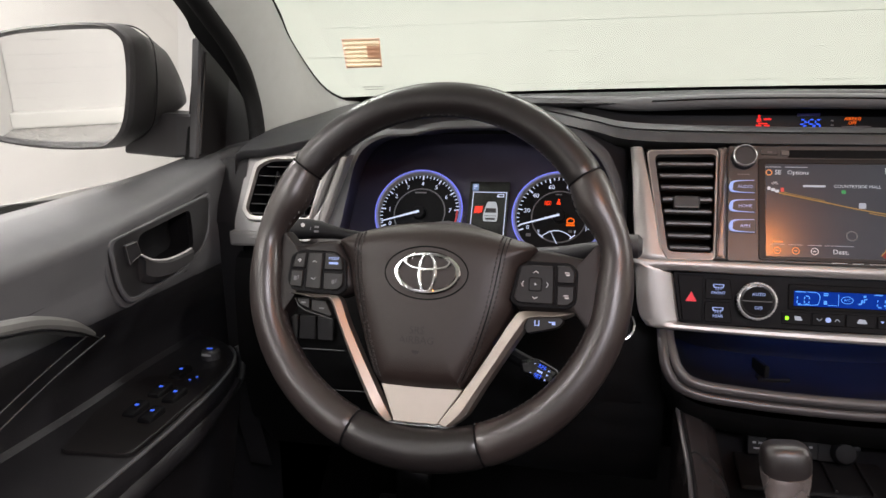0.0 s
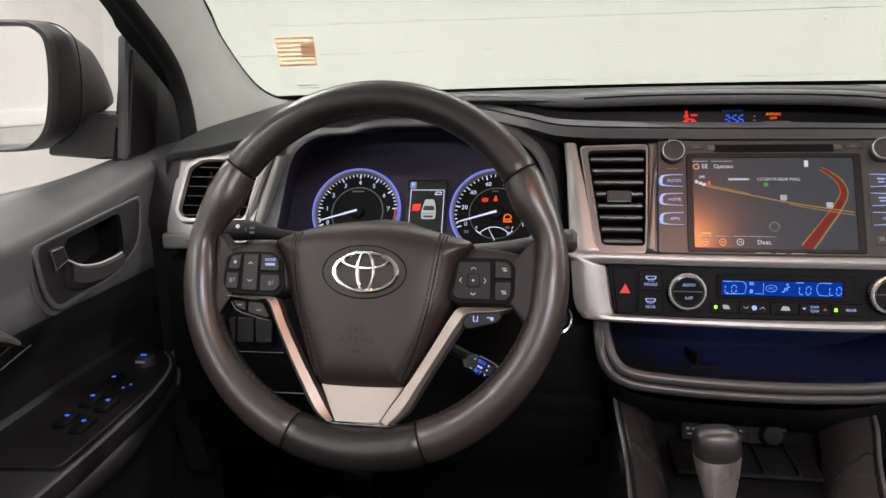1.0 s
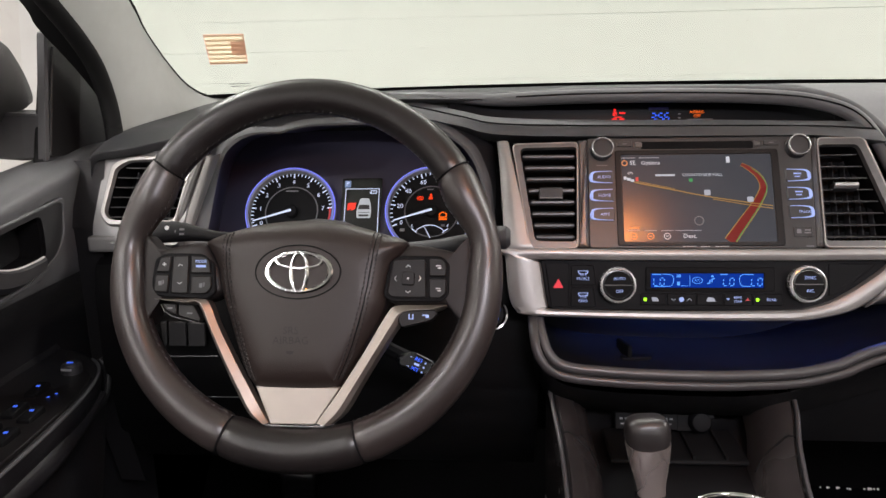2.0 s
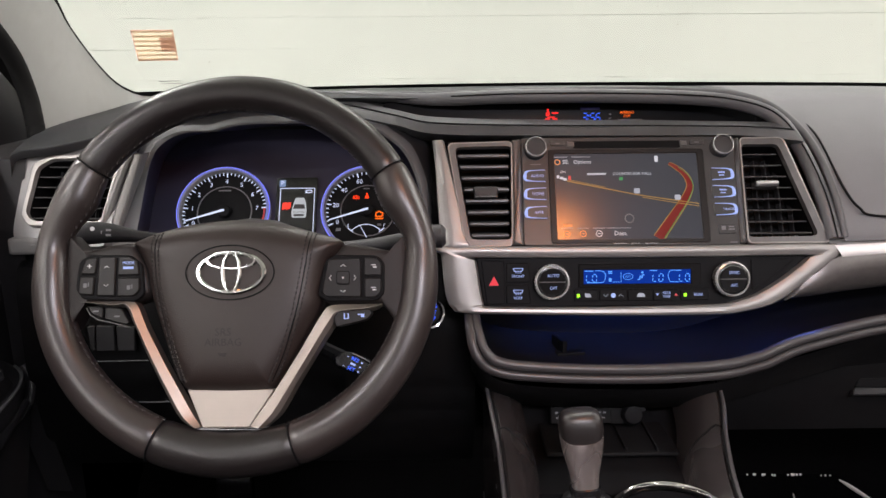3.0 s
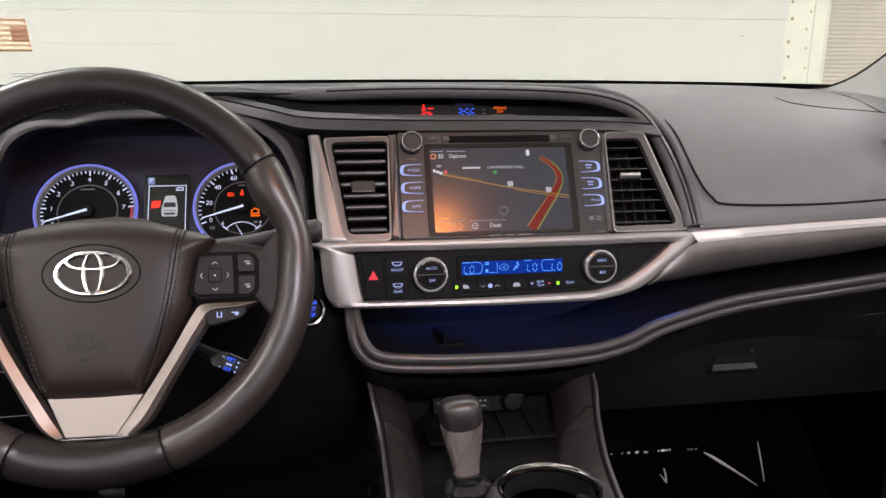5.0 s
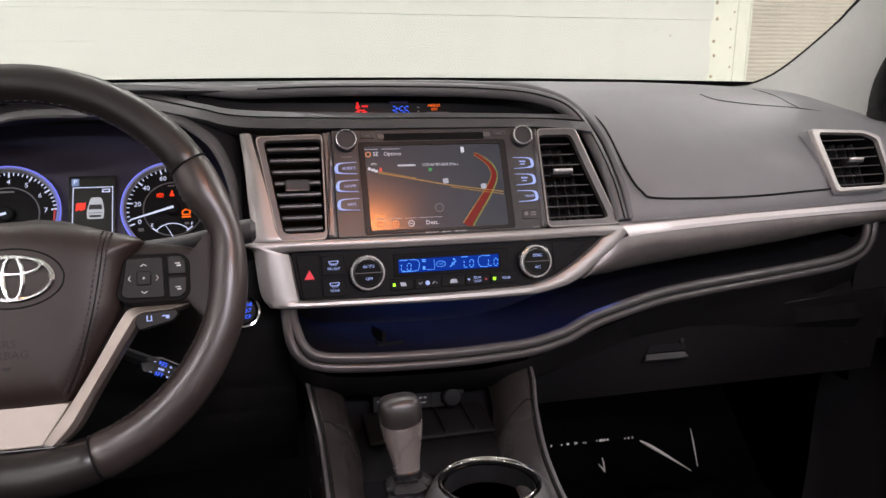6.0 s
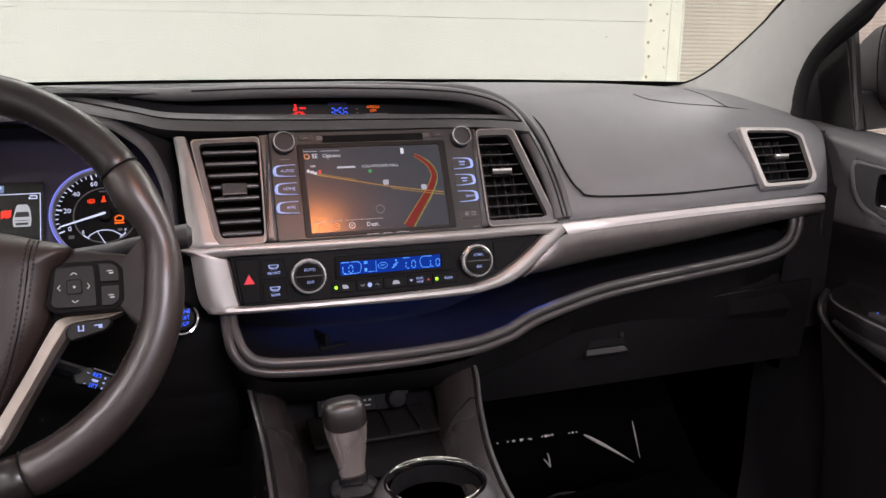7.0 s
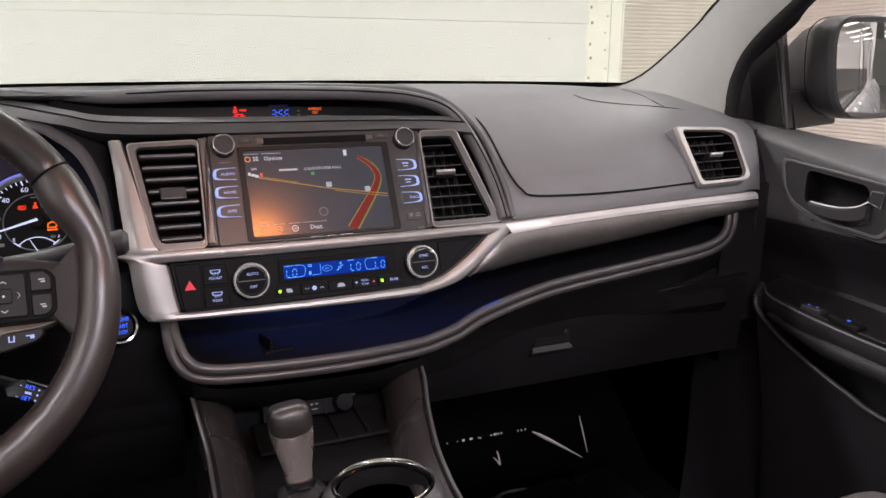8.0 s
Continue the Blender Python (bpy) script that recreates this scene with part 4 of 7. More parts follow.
part("page_outline", prism(page_out, -0.0038, -0.0030, GA, 0, hole=page_in), WHITE_LIT, mid)
part("gear_box", prism(rect(-0.0165, 0.0308, 0.008, 0.0092, 0.0008), -0.0038, -0.0030, GA), glow("lcd_blue_box", (0.25, 0.35, 0.6), 0.5), mid)
text("gear_letter", "P", 0.0085, spot(GA, -0.0165, 0.0308, -0.0026), WHITE_LIT, mid)
for x, y, w, h in ((0.0175, 0.0212, 0.008, 0.0009), (0.0213, 0.0195, 0.0009, 0.0042), (0.0172, 0.0178, 0.0075, 0.0009), (0.0140, 0.0185, 0.0022, 0.0022)):
    part("return_arrow", prism(rect(x, y, w, h), -0.0036, -0.0028, GA), WHITE_LIT, mid)
GC = GA @ Matrix.Translation((-0.004, 0.0099, 0)) @ Matrix.Diagonal((1, 1.2, 1, 1))
CARPIC = glow("car_picture_grey", (0.55, 0.58, 0.62), 0.6)
part("car_picture", prism(rounded([(0.0012, -0.0215), (0.0188, -0.0215), (0.0196, -0.0135), (0.0184, -0.0050), (0.0160, 0.0008), (0.0050, 0.0008), (0.0030, -0.0050), (0.0006, -0.0135)], 0.0018, 3), -0.0038, -0.0028, GC), CARPIC, mid)
part("car_picture_window", prism(rounded([(0.0026, -0.0118), (0.0176, -0.0118), (0.0166, -0.0068), (0.0040, -0.0068)], 0.0006, 3), -0.0028, -0.0024, GC), DARK, mid)
part("car_picture_grille", prism(rounded([(0.0040, -0.0200), (0.0162, -0.0200), (0.0168, -0.0178), (0.0034, -0.0178)], 0.0006, 3), -0.0028, -0.0024, GC), DARK, mid)
part("car_picture_line", prism(rect(0.0101, -0.0155, 0.0150, 0.0005), -0.0028, -0.0024, GC), DARK, mid)
for x in (-0.0035, -0.0085):
    part("door_mark", prism(rounded([(x - 0.0030, -0.0130), (x + 0.0022, -0.0110), (x + 0.0030, -0.0040), (x - 0.0026, -0.0050)], 0.0006, 3), -0.0038, -0.0028, GC), glow("red_door_mark", (0.9, 0.05, 0.03), 0.9), mid)

# ================================================================ air vents


def air_vent(name_label, m, hole, rim, rim_mat, slats, tab, parent_pos, tilt=10, deep=0.004):
    """A framed vent with its own slats. hole and rim: outlines of as many points."""
    v = thing("air_vent", parent_pos, name_label, "air vent", "dashboard air vents")
    if deep > 0.01:
        part("collar", prism(rounded([(x * 1.03, y * 1.03) for x, y in rim], 0.006, 4), -deep, -0.0035, m, 0.001, hole=rounded(hole, 0.006, 4)), PAD if m.translation.x > 0 else SOFT, v, "grey collar")
        deep = 0.004
    part("frame", prism(rounded(rim, 0.006, 4), -deep, 0.0035, m, 0.0012, hole=rounded(hole, 0.006, 4)), rim_mat, v, "silver vent surround")
    if m is HU:
        part("bright_edge", tube([m @ V((x, y, 0.0030)) for x, y in rounded([(x * 0.93 + u * 0.07, y * 0.93 + w * 0.07) for (x, y), (u, w) in zip(rim, hole)], 0.006, 4)], 0.0011, 6, True), VENTRIM, v, "polished outer edge")
    part("duct", prism(rounded(rim, 0.006, 4), -0.04, -0.036, m), BLACK, v)
    bm = bmesh.new()
    walls = [[V((x, y, w)) for x, y in rounded(hole, 0.006, 4)] for w in (-0.002, -0.037)]
    part("duct_wall", sheet([[m @ q for q in r] for r in walls], 0, False, True), BLACK, v)
    ys = [q[1] for q in hole]
    y0, y1 = min(ys), max(ys)
    thin = tilt > 15
    for i in range(slats):
        y = y0 + (y1 - y0) * (i + 0.5) / slats
        xs = []
        n = len(hole)
        for k in range(n):
            (ax, ay), (bx, by) = hole[k], hole[(k + 1) % n]
            if (ay - y) * (by - y) <= 0 and abs(ay - by) > 1e-6:
                xs.append(ax + (bx - ax) * (y - ay) / (by - ay))
        a, b = min(xs) + 0.001, max(xs) - 0.001
        part("slat", box(b - a, 0.0014 if thin else 0.0052, 0.017, m @ pose((a + b) / 2, y, -0.011, tilt), 0.0004 if thin else 0.0016, 1), FIN, v)
    if thin:
        x0, x1 = min(q[0] for q in hole), max(q[0] for q in hole)
        for k in range(1, 6):
            x = x0 + (x1 - x0) * k / 6
            part("vane", box(0.0016, (y1 - y0) * 0.86, 0.008, m @ pose(x, (y0 + y1) / 2 - 0.002, -0.028, 0, 12), 0.0004, 1), DARK, v, "upright vane behind the slats")
    tx, ty, tw, chrome_tab = tab
    t = part("tab", box(tw * 1.05, 0.0085 if chrome_tab else 0.0140, 0.014, m @ pose(tx, ty, -0.003 if chrome_tab else -0.001), 0.0026), DARK, v, "slider tab")
    if chrome_tab:
        part("tab_edge", box(tw * 1.0, 0.0042, 0.004, m @ pose(tx, ty + 0.001, 0.0040), 0.0018, 3), CHROME, t, "chrome strip")
    else:
        part("tab_edge", box(tw * 0.98, 0.0016, 0.002, m @ pose(tx, ty - 0.0062, 0.0056), 0.0005), BRUSHED, t, "silver edge")
    return v


air_vent("centre air vent with dark slats in a silver surround", HU,
         [(-0.1868, 0.0500), (-0.1705, -0.0575), (-0.1258, -0.0580), (-0.1230, 0.0510)],
         [(-0.1965, 0.0560), (-0.1775, -0.0670), (-0.1242, -0.0670), (-0.1218, 0.0580)], BRUSHED, 8, (-0.1530, -0.0030, 0.026, False), (-0.15, 0.83, 1.25))
air_vent("centre air vent with dark slats in a silver surround", HU,
         [(0.1430, 0.0505), (0.1412, -0.0575), (0.2195, -0.0570), (0.1850, 0.0505)],
         [(0.1424, 0.0600), (0.1406, -0.0660), (0.2335, -0.0660), (0.1930, 0.0600)], BRUSHED, 8, (0.1690, 0.0040, 0.026, True), (0.17, 0.83, 1.25), 17)
air_vent("corner air vent with dark slats in a silver surround", SV, SV_HOLE, SV_RIM, VENTRIM, 6, (0.0, 0.0, 0.026, True), (0.6, 0.84, 1.27), 19, 0.03)
air_vent("corner air vent with dark slats in a silver surround", SVL,
         [(0.0515, 0.0390), (-0.0295, 0.0372), (-0.0455, 0.0270), (-0.0508, -0.0285), (-0.0415, -0.0370), (0.0408, -0.0360)],
         SVL_RIM, VENTRIM, 6, (0.010, 0.000, 0.026, True), (-0.63, 0.85, 1.27), 17, 0.03)
# mounting face round the driver's corner vent
cu, cv = -0.003, -0.002
around = [(cu + (u - cu) * 1.02, cv + (v - cv) * 1.02) for u, v in SVL_RIM]
outside = [(0.066, 0.056), (-0.050, 0.054), (-0.066, 0.044), (-0.068, -0.045), (-0.063, -0.066), (0.048, -0.066)]
part("vent_surround", prism(rounded(outside, 0.008, 4), -0.030, -0.002, SVL, hole=rounded(around, 0.006, 4)), VENTGREY, dashboard, "satin grey vent panel")
part("driver_bright_strip", box(0.16, 0.012, 0.020, pose(-0.630, 0.842, 1.2485, 0, 0, 3), 0.004), SILVER, silver_frame)
L1 = spline([(-0.611, 0.838, 1.258), (-0.600, 0.842, 1.282), (-0.5907, 0.846, 1.306), (-0.5800, 0.849, 1.329), (-0.5693, 0.852, 1.3505)], 14)
L2 = spline([(-0.583, 0.838, 1.258), (-0.5745, 0.842, 1.282), (-0.5657, 0.846, 1.306), (-0.5570, 0.849, 1.329), (-0.5483, 0.852, 1.3530)], 14)
for u0, u1, bulge, label in ((0.0, 0.47, 0.005, "satin silver upright beside the dials"), (0.51, 1.0, 0.003, "inner satin silver upright band")):
    a, b = [p.lerp(q, u0) for p, q in zip(L1, L2)], [p.lerp(q, u1) for p, q in zip(L1, L2)]
    part("driver_upright", sheet([[p + V((0, 0.02, 0)) for p in a], a, [p.lerp(q, 0.2) + V((0, -bulge * 0.8, 0)) for p, q in zip(a, b)], [p.lerp(q, 0.55) + V((0, -bulge, 0)) for p, q in zip(a, b)], [p.lerp(q, 0.85) + V((0, -bulge * 0.7, 0)) for p, q in zip(a, b)], b, [p + V((0, 0.02, 0)) for p in b]]), SILVER, silver_frame, label)

# ================================================================ head unit
unit = thing("head_unit", (0, 0.83, 1.25), "black navigation head unit with a lit map screen", "head unit")
part("fascia", prism(rounded([(-0.1115, -0.0660), (0.1325, -0.0670), (0.1365, 0.0630), (-0.1110, 0.0630)], 0.004), -0.02, 0.0015, HU, 0.001), HUFACE, unit)
for pts in ([(-0.1216, 0.0605), (-0.1240, -0.0640), (-0.1118, -0.0650), (-0.1113, 0.0612)], [(0.1370, 0.0612), (0.1328, -0.0650), (0.1408, -0.0640), (0.1424, 0.0605)]):
    part("side_bevel", prism(rounded(pts, 0.001, 2), -0.02, 0.0040, HU, 0.0035), BRUSHED, unit, "bevelled side strip", smooth=False)
part("screen_bezel", prism(rect(0.0095, -0.0080, 0.1800, 0.1120, 0.004), 0.0005, 0.0026, HU, 0.0008, hole=rect(0.0090, -0.0085, 0.1640, 0.1010, 0.002)), KEYDARK, unit, "raised black screen frame")
MAPBG = material("map_screen_glass", (0.027, 0.028, 0.031), 0.18, vary=0.05, coat=0.7, spec=0.6)
MAPBG.node_tree.nodes["Principled BSDF"].inputs["Coat Roughness"].default_value = 0.19
mb = MAPBG.node_tree.nodes["Principled BSDF"]
mb.inputs["Emission Color"].default_value, mb.inputs["Emission Strength"].default_value = (0.085, 0.10, 0.15, 1), 0.20
screen = part("screen", prism(rect(0.0090, -0.0085, 0.1640, 0.1010), 0.0006, 0.0016, HU), MAPBG, unit, "glossy lit map screen")


def scr_xy(px, py):
    """Place on the screen: 0..1 across and up."""
    return (0.0090 - 0.082 + 0.164 * px, -0.0085 - 0.0505 + 0.101 * py)


def road(pts, width, mat, name, w):
    c = spline([(*scr_xy(*p), 0) for p in pts], 22)
    rows = [[], []]
    for i, p in enumerate(c):
        d = (c[min(i + 1, 21)] - c[max(i - 1, 0)]).normalized()
        nrm = V((-d.y, d.x, 0)) * (width[0] + (width[1] - width[0]) * i / 21) / 2
        rows[0].append(HU @ (p + nrm + V((0, 0, w))))
        rows[1].append(HU @ (p - nrm + V((0, 0, w))))
    return part(name, sheet(rows, 0.0001), mat, screen, smooth=False)


ROADY = glow("map_road_ochre", (0.55, 0.33, 0.10), 0.42)
ROADR = glow("map_road_red", (0.26, 0.03, 0.025), 0.5)
ROADG = glow("map_road_green", (0.05, 0.35, 0.10), 0.6)
MAPW = glow("map_label_white", (0.75, 0.77, 0.85), 0.55)
ORNG = glow("screen_icon_orange", (0.9, 0.35, 0.12), 0.7)
way = [(0.68, -0.0), (0.78, 0.22), (0.87, 0.42), (0.925, 0.60), (0.90, 0.74), (0.84, 0.83), (0.79, 0.88)]
road([(x + 0.012, y) for x, y in way], (0.0135, 0.004), ROADY, "map_road", 0.0018)
road([(x + 0.012, y) for x, y in way], (0.0115, 0.0028), ROADR, "map_road", 0.0020)
road([(x + 0.052 - 0.03 * y, y) for x, y in way[:6]], (0.0009, 0.0006), ROADG, "map_road", 0.0021)
road([(0.08, 0.68), (0.35, 0.585), (0.60, 0.50), (0.99, 0.40)], (0.0016, 0.0011), ROADY, "map_road", 0.0022)
road([(0.60, 0.48), (0.80, 0.42), (0.99, 0.37)], (0.0009, 0.0009), ROADY, "map_road", 0.0023)
road([(0.10, 0.69), (0.35, 0.60)], (0.0006, 0.0006), ROADY, "map_road", 0.0024)
for px, py in ((0.565, 0.555), (0.845, 0.475)):
    part("road_shield", prism(rect(*scr_xy(px, py), 0.0066, 0.0060, 0.0012), 0.0017, 0.0026, HU), PALE_LIT, screen)
part("vehicle_marker", lathe([(0.0042, 0.0018), (0.0050, 0.0022), (0.0055, 0.0018)], spot(HU, *scr_xy(0.50, 0.235)), 24), DIM_PRINT, screen)
part("poi_marker", prism(rect(*scr_xy(0.46, 0.700), 0.0040, 0.0036, 0.001), 0.0017, 0.0024, HU), ROADG, screen)
part("poi_marker", prism(rect(*scr_xy(0.715, 0.935), 0.0038, 0.0070, 0.0006), 0.0017, 0.0024, HU), MAPW, screen)
PLACE = glow("map_place_label", (0.50, 0.53, 0.60), 0.7)
bars(screen, lift(HU, 0.0017), [(*scr_xy(0.290, 0.760), 0.0215, 0.0022)], PLACE, "place_label_bar")
text("place_label", "COUNTRYSIDE MALL", 0.0047, spot(HU, *scr_xy(0.540, 0.760), 0.0018), PLACE, screen)
text("screen_word", "SE", 0.0070, spot(HU, *scr_xy(0.075, 0.905), 0.0019), MAPW, screen)
text("screen_word", "Options", 0.0064, spot(HU, *scr_xy(0.195, 0.905), 0.0019), MAPW, screen)
text("screen_word", "GPS", 0.0038, spot(HU, *scr_xy(0.055, 0.785), 0.0019), MAPW, screen)
text("screen_word", "Dest.", 0.0070, spot(HU, *scr_xy(0.435, 0.062), 0.0019), MAPW, screen)
part("compass_mark", lathe([(0.0024, 0.0018), (0.0030, 0.0021), (0.0034, 0.0018)], spot(HU, *scr_xy(0.020, 0.905)), 20), ORNG, screen)
for px in (0.065, 0.175, 0.285):
    k = part("map_button", lathe([(0.0030, 0.0018), (0.0034, 0.0021), (0.0038, 0.0018)], spot(HU, *scr_xy(px, 0.062)), 22), MAPW if px > 0.2 else ORNG, screen)
    part("map_button_mark", prism(rect(*scr_xy(px, 0.062), 0.0030, 0.0007), 0.0018, 0.0023, HU), MAPW if px > 0.2 else ORNG, k)
for px, w in ((0.045, 0.016), (0.185, 0.022)):
    part("tab_line", prism(rect(scr_xy(px, 0)[0], scr_xy(0, 0.965)[1], w, 0.0005), 0.0017, 0.0022, HU), PALE_LIT, screen)
for px, w in ((0.065, 0.014), (0.175, 0.014), (0.285, 0.014), (0.425, 0.028)):
    part("tab_line", prism(rect(scr_xy(px, 0)[0], scr_xy(0, 0.125)[1], w, 0.0004), 0.0017, 0.0022, HU), PALE_LIT, screen)
for px, py, w, h in ((0.02, 0.73, 0.003, 0.0035), (0.045, 0.715, 0.004, 0.003), (0.068, 0.70, 0.004, 0.003)):
    part("traffic_mark", prism(rect(*scr_xy(px, py), w, h, 0.0005), 0.0017, 0.0023, HU), MAPW, screen)
part("traffic_mark", prism(rect(*scr_xy(0.10, 0.715), 0.003, 0.0045, 0.0005), 0.0017, 0.0023, HU), glow("traffic_red", (0.8, 0.1, 0.08), 0.6), screen)
bars(screen, lift(HU, 0.0017), [(*scr_xy(0.07, 0.155), 0.010, 0.0022)], ORNG)
# disc slot, knobs, keys
part("disc_slot", prism(rect(0.0110, 0.0533, 0.1240, 0.0088, 0.002), 0.0004, 0.0019, HU), BLACK, unit)
for x, w in ((-0.0690, 0.0165), (0.0925, 0.0165)):
    k = part("key", prism(rect(x, 0.0550, w, 0.0060, 0.001), 0.0, 0.0030, HU, 0.0006), HUFACE, unit)
    bars(k, lift(HU, 0.003), ((x, 0.055, 0.005, 0.0012),), DIM_PRINT)
for x in (-0.0535, 0.0770):
    part("slot_end", prism(rounded([(x - 0.004, 0.0505), (x + 0.004, 0.0510), (x + 0.004, 0.0565), (x - 0.004, 0.0575)], 0.001, 3), 0.0, 0.0032, HU, 0.0008), BRUSHED, unit)


def knob(name, m, r, h, parent, face_mat=DARK, ridges=28):
    base = part(name, lathe([(r * 1.04, 0.0), (r * 1.04, h * 0.25), (r * 0.97, h * 0.35), (r * 0.95, h * 0.85), (r * 0.88, h), (r * 0.80, h * 1.02), (r * 0.78, h * 0.94), (0, h * 0.97)], m, 40), face_mat, parent)
    part("chrome_ring", lathe([(r * 0.97, h * 0.72), (r * 0.99, h * 0.90), (r * 0.96, h * 1.03), (r * 0.91, h * 1.06), (r * 0.88, h * 0.98)], m, 40), CHROME, base, "chrome ring")
    ridge = finish(box(0.0012, 0.0016, h * 0.55), "grip_ridge", CHROME if face_mat is GLOSS else face_mat, smooth=False)
    for i in range(ridges):
        a = 2 * math.pi * i / ridges
        piece("grip_ridge", ridge, m @ Matrix.Rotation(a, 4, "Z") @ Matrix.Translation((r * 0.985, 0, h * 0.55)), base)
    return base


for x, y in ((-0.0950, 0.0478), (0.1195, 0.0488)):
    knob("knob", spot(HU, x, y, 0.0015), 0.0122, 0.012, unit)
bars(unit, lift(HU, 0.0016), ((-0.095, 0.0300, 0.012, 0.0011),), DIM_PRINT)
keys = [(-0.0965, 0.0160, "AUDIO", 1), (-0.0965, -0.0055, "HOME", 1), (-0.0965, -0.0275, "APPS", 1), (0.1185, 0.0165, "", -1), (0.1185, -0.0045, "", -1), (0.1190, -0.0255, "TRACK", -1)]
for x, y, word, s in keys:
    k = part("key", prism(rounded([(x - s * 0.0125, y - 0.0062), (x + s * 0.0135, y - 0.0082), (x + s * 0.0135, y + 0.0078), (x - s * 0.0115, y + 0.0062)], 0.0035, 5), 0.0008, 0.0036, HU, 0.0012), HUFACE, unit)
    edge = [(x + s * 0.012, y + 0.0066), (x - s * 0.004, y + 0.0060), (x - s * 0.0100, y + 0.0040), (x - s * 0.0115, y - 0.001), (x - s * 0.0105, y - 0.0050), (x - s * 0.003, y - 0.0066), (x + s * 0.012, y - 0.0072)]
    part("key_light", tube([HU @ q for q in spline([(*e, 0.0036) for e in edge], 26)], [0.0004 + 0.0017 * max(0, math.sin(math.pi * i / 25)) ** 3 for i in range(26)], 6), BLUE_KEY, k, "blue lit key edge")
    if word:
        text("key_word", word, 0.0048 if s > 0 else 0.0040, spot(HU, x + 0.003, y - 0.0005, 0.0037), BLUE_KEY, k)
    else:
        bars(k, lift(HU, 0.0036), ((x - 0.001, y + 0.0015, 0.008, 0.0016), (x - 0.001, y - 0.002, 0.006, 0.0012)), BLUE_KEY)
k = part("card_door", prism(rect(0.1190, -0.0485, 0.0200, 0.0115, 0.0012), 0.0, 0.0024, HU, 0.0006), DARK, unit)
bars(k, lift(HU, 0.0024), ((0.1145, -0.0475, 0.0045, 0.0045), (0.1235, -0.0462, 0.006, 0.0014), (0.1235, -0.0492, 0.007, 0.0014)), DIM_PRINT)
for x, w in ((-0.0030, 0.0150), (0.0140, 0.0100), (0.0320, 0.0150)):
    bars(unit, lift(HU, 0.0015), ((x, -0.0638, w, 0.0014), (x - w * 0.35, -0.0635, w * 0.2, 0.0026)), PRINT)
bars(unit, lift(HU, 0.0015), ((0.1250, -0.0640, 0.008, 0.0014),), DIM_PRINT)

# ================================================================ climate panel
clim = thing("climate_panel", (0, 0.80, 1.185), "gloss black climate control panel with a blue display", "climate panel")
face = [(-0.1650, 0.0225), (-0.1570, -0.0290), (-0.1500, -0.0335), (0.1120, -0.0335), (0.1360, -0.0295), (0.1590, -0.0200), (0.1900, 0.0040), (0.2085, 0.0195), (0.2050, 0.0220)]
part("panel", prism(rounded(face, 0.003, 3), -0.02, 0.001, CL, 0.001), KEYCAP, clim)
haz = part("hazard_key", prism(rounded([(-0.1600, 0.0195), (-0.1535, -0.0300), (-0.1335, -0.0300), (-0.1335, 0.0195)], 0.002), 0.0006, 0.0028, CL, 0.0008), KEYCAP, clim)
part("hazard_triangle", prism([(-0.1512, -0.0088), (-0.1397, -0.0088), (-0.1453, 0.0018)], 0.0026, 0.0032, CL), glow("hazard_red", (0.8, 0.05, 0.07), 0.75), haz)
for y, words in ((0.0055, ("FRONT",)), (-0.0190, ("REAR",))):
    k = part("defrost_key", prism(rounded([(-0.1315, y - 0.0110), (-0.1035, y - 0.0110), (-0.1065, y + 0.0110), (-0.1315, y + 0.0110)], 0.002), 0.0006, 0.0026, CL, 0.0007), KEYCAP, clim)
    text("key_word", words[0], 0.0044, spot(CL, -0.1180, y - 0.0042, 0.0027), BLUE_KEY, k)
    mark = rounded([(-0.1225, y + 0.0010), (-0.1135, y + 0.0010), (-0.1118, y + 0.0052), (-0.1242, y + 0.0052)], 0.0015)
    part("defrost_mark", prism(mark, 0.0026, 0.0030, CL, hole=[(-0.1180 + (u + 0.1180) * 0.78, y + 0.0031 + (v - y - 0.0031) * 0.66) for u, v in mark]), BLUE_KEY, k)
    for dx in (-0.0025, 0.0, 0.0025):
        part("defrost_wave", prism(rect(-0.1180 + dx, y + 0.0008, 0.0006, 0.0036), 0.0026, 0.0030, CL), BLUE_KEY, k)
for x, y, w1, w2 in ((-0.0808, -0.0050, "AUTO", "OFF"), (0.1212, -0.0035, "SYNC", "A/C")):
    kn = knob("dial_knob", spot(CL, x, y, 0.001), 0.0195, 0.013, clim, GLOSS, 36)
    part("chrome_ring", lathe([(0.0152, 0.0120), (0.0160, 0.0138), (0.0176, 0.0132), (0.0184, 0.0112)], spot(CL, x, y, 0), 40), SMOKED, kn, "polished ring")
    part("knob_split", prism(rect(x, y, 0.029, 0.0011), 0.0135, 0.0150, CL), HUFACE, kn)
    part("knob_cap", lathe([(0.0150, 0.0125), (0.0146, 0.0142), (0.0, 0.0145)], spot(CL, x, y, 0), 36), BLACK, kn)
    text("knob_word", w1, 0.0047, spot(CL, x + 0.001, y + 0.0070, 0.0146), BLUE_KEY, kn)
    text("knob_word", w2, 0.0047, spot(CL, x + 0.001, y - 0.0070, 0.0146), BLUE_KEY, kn)
part("display_frame", prism(rect(0.0199, 0.0012, 0.1384, 0.0262, 0.0015), 0.0006, 0.0030, CL, 0.0006, hole=rect(0.0170, -0.0002, 0.1214, 0.0160, 0.0008)), BLACK, clim, "gloss black display window")
lcd = part("display", prism(rect(0.0170, -0.0002, 0.1210, 0.0156, 0.0006), 0.0006, 0.0022, CL), BLUE_LCD, clim, "blue backlit display")
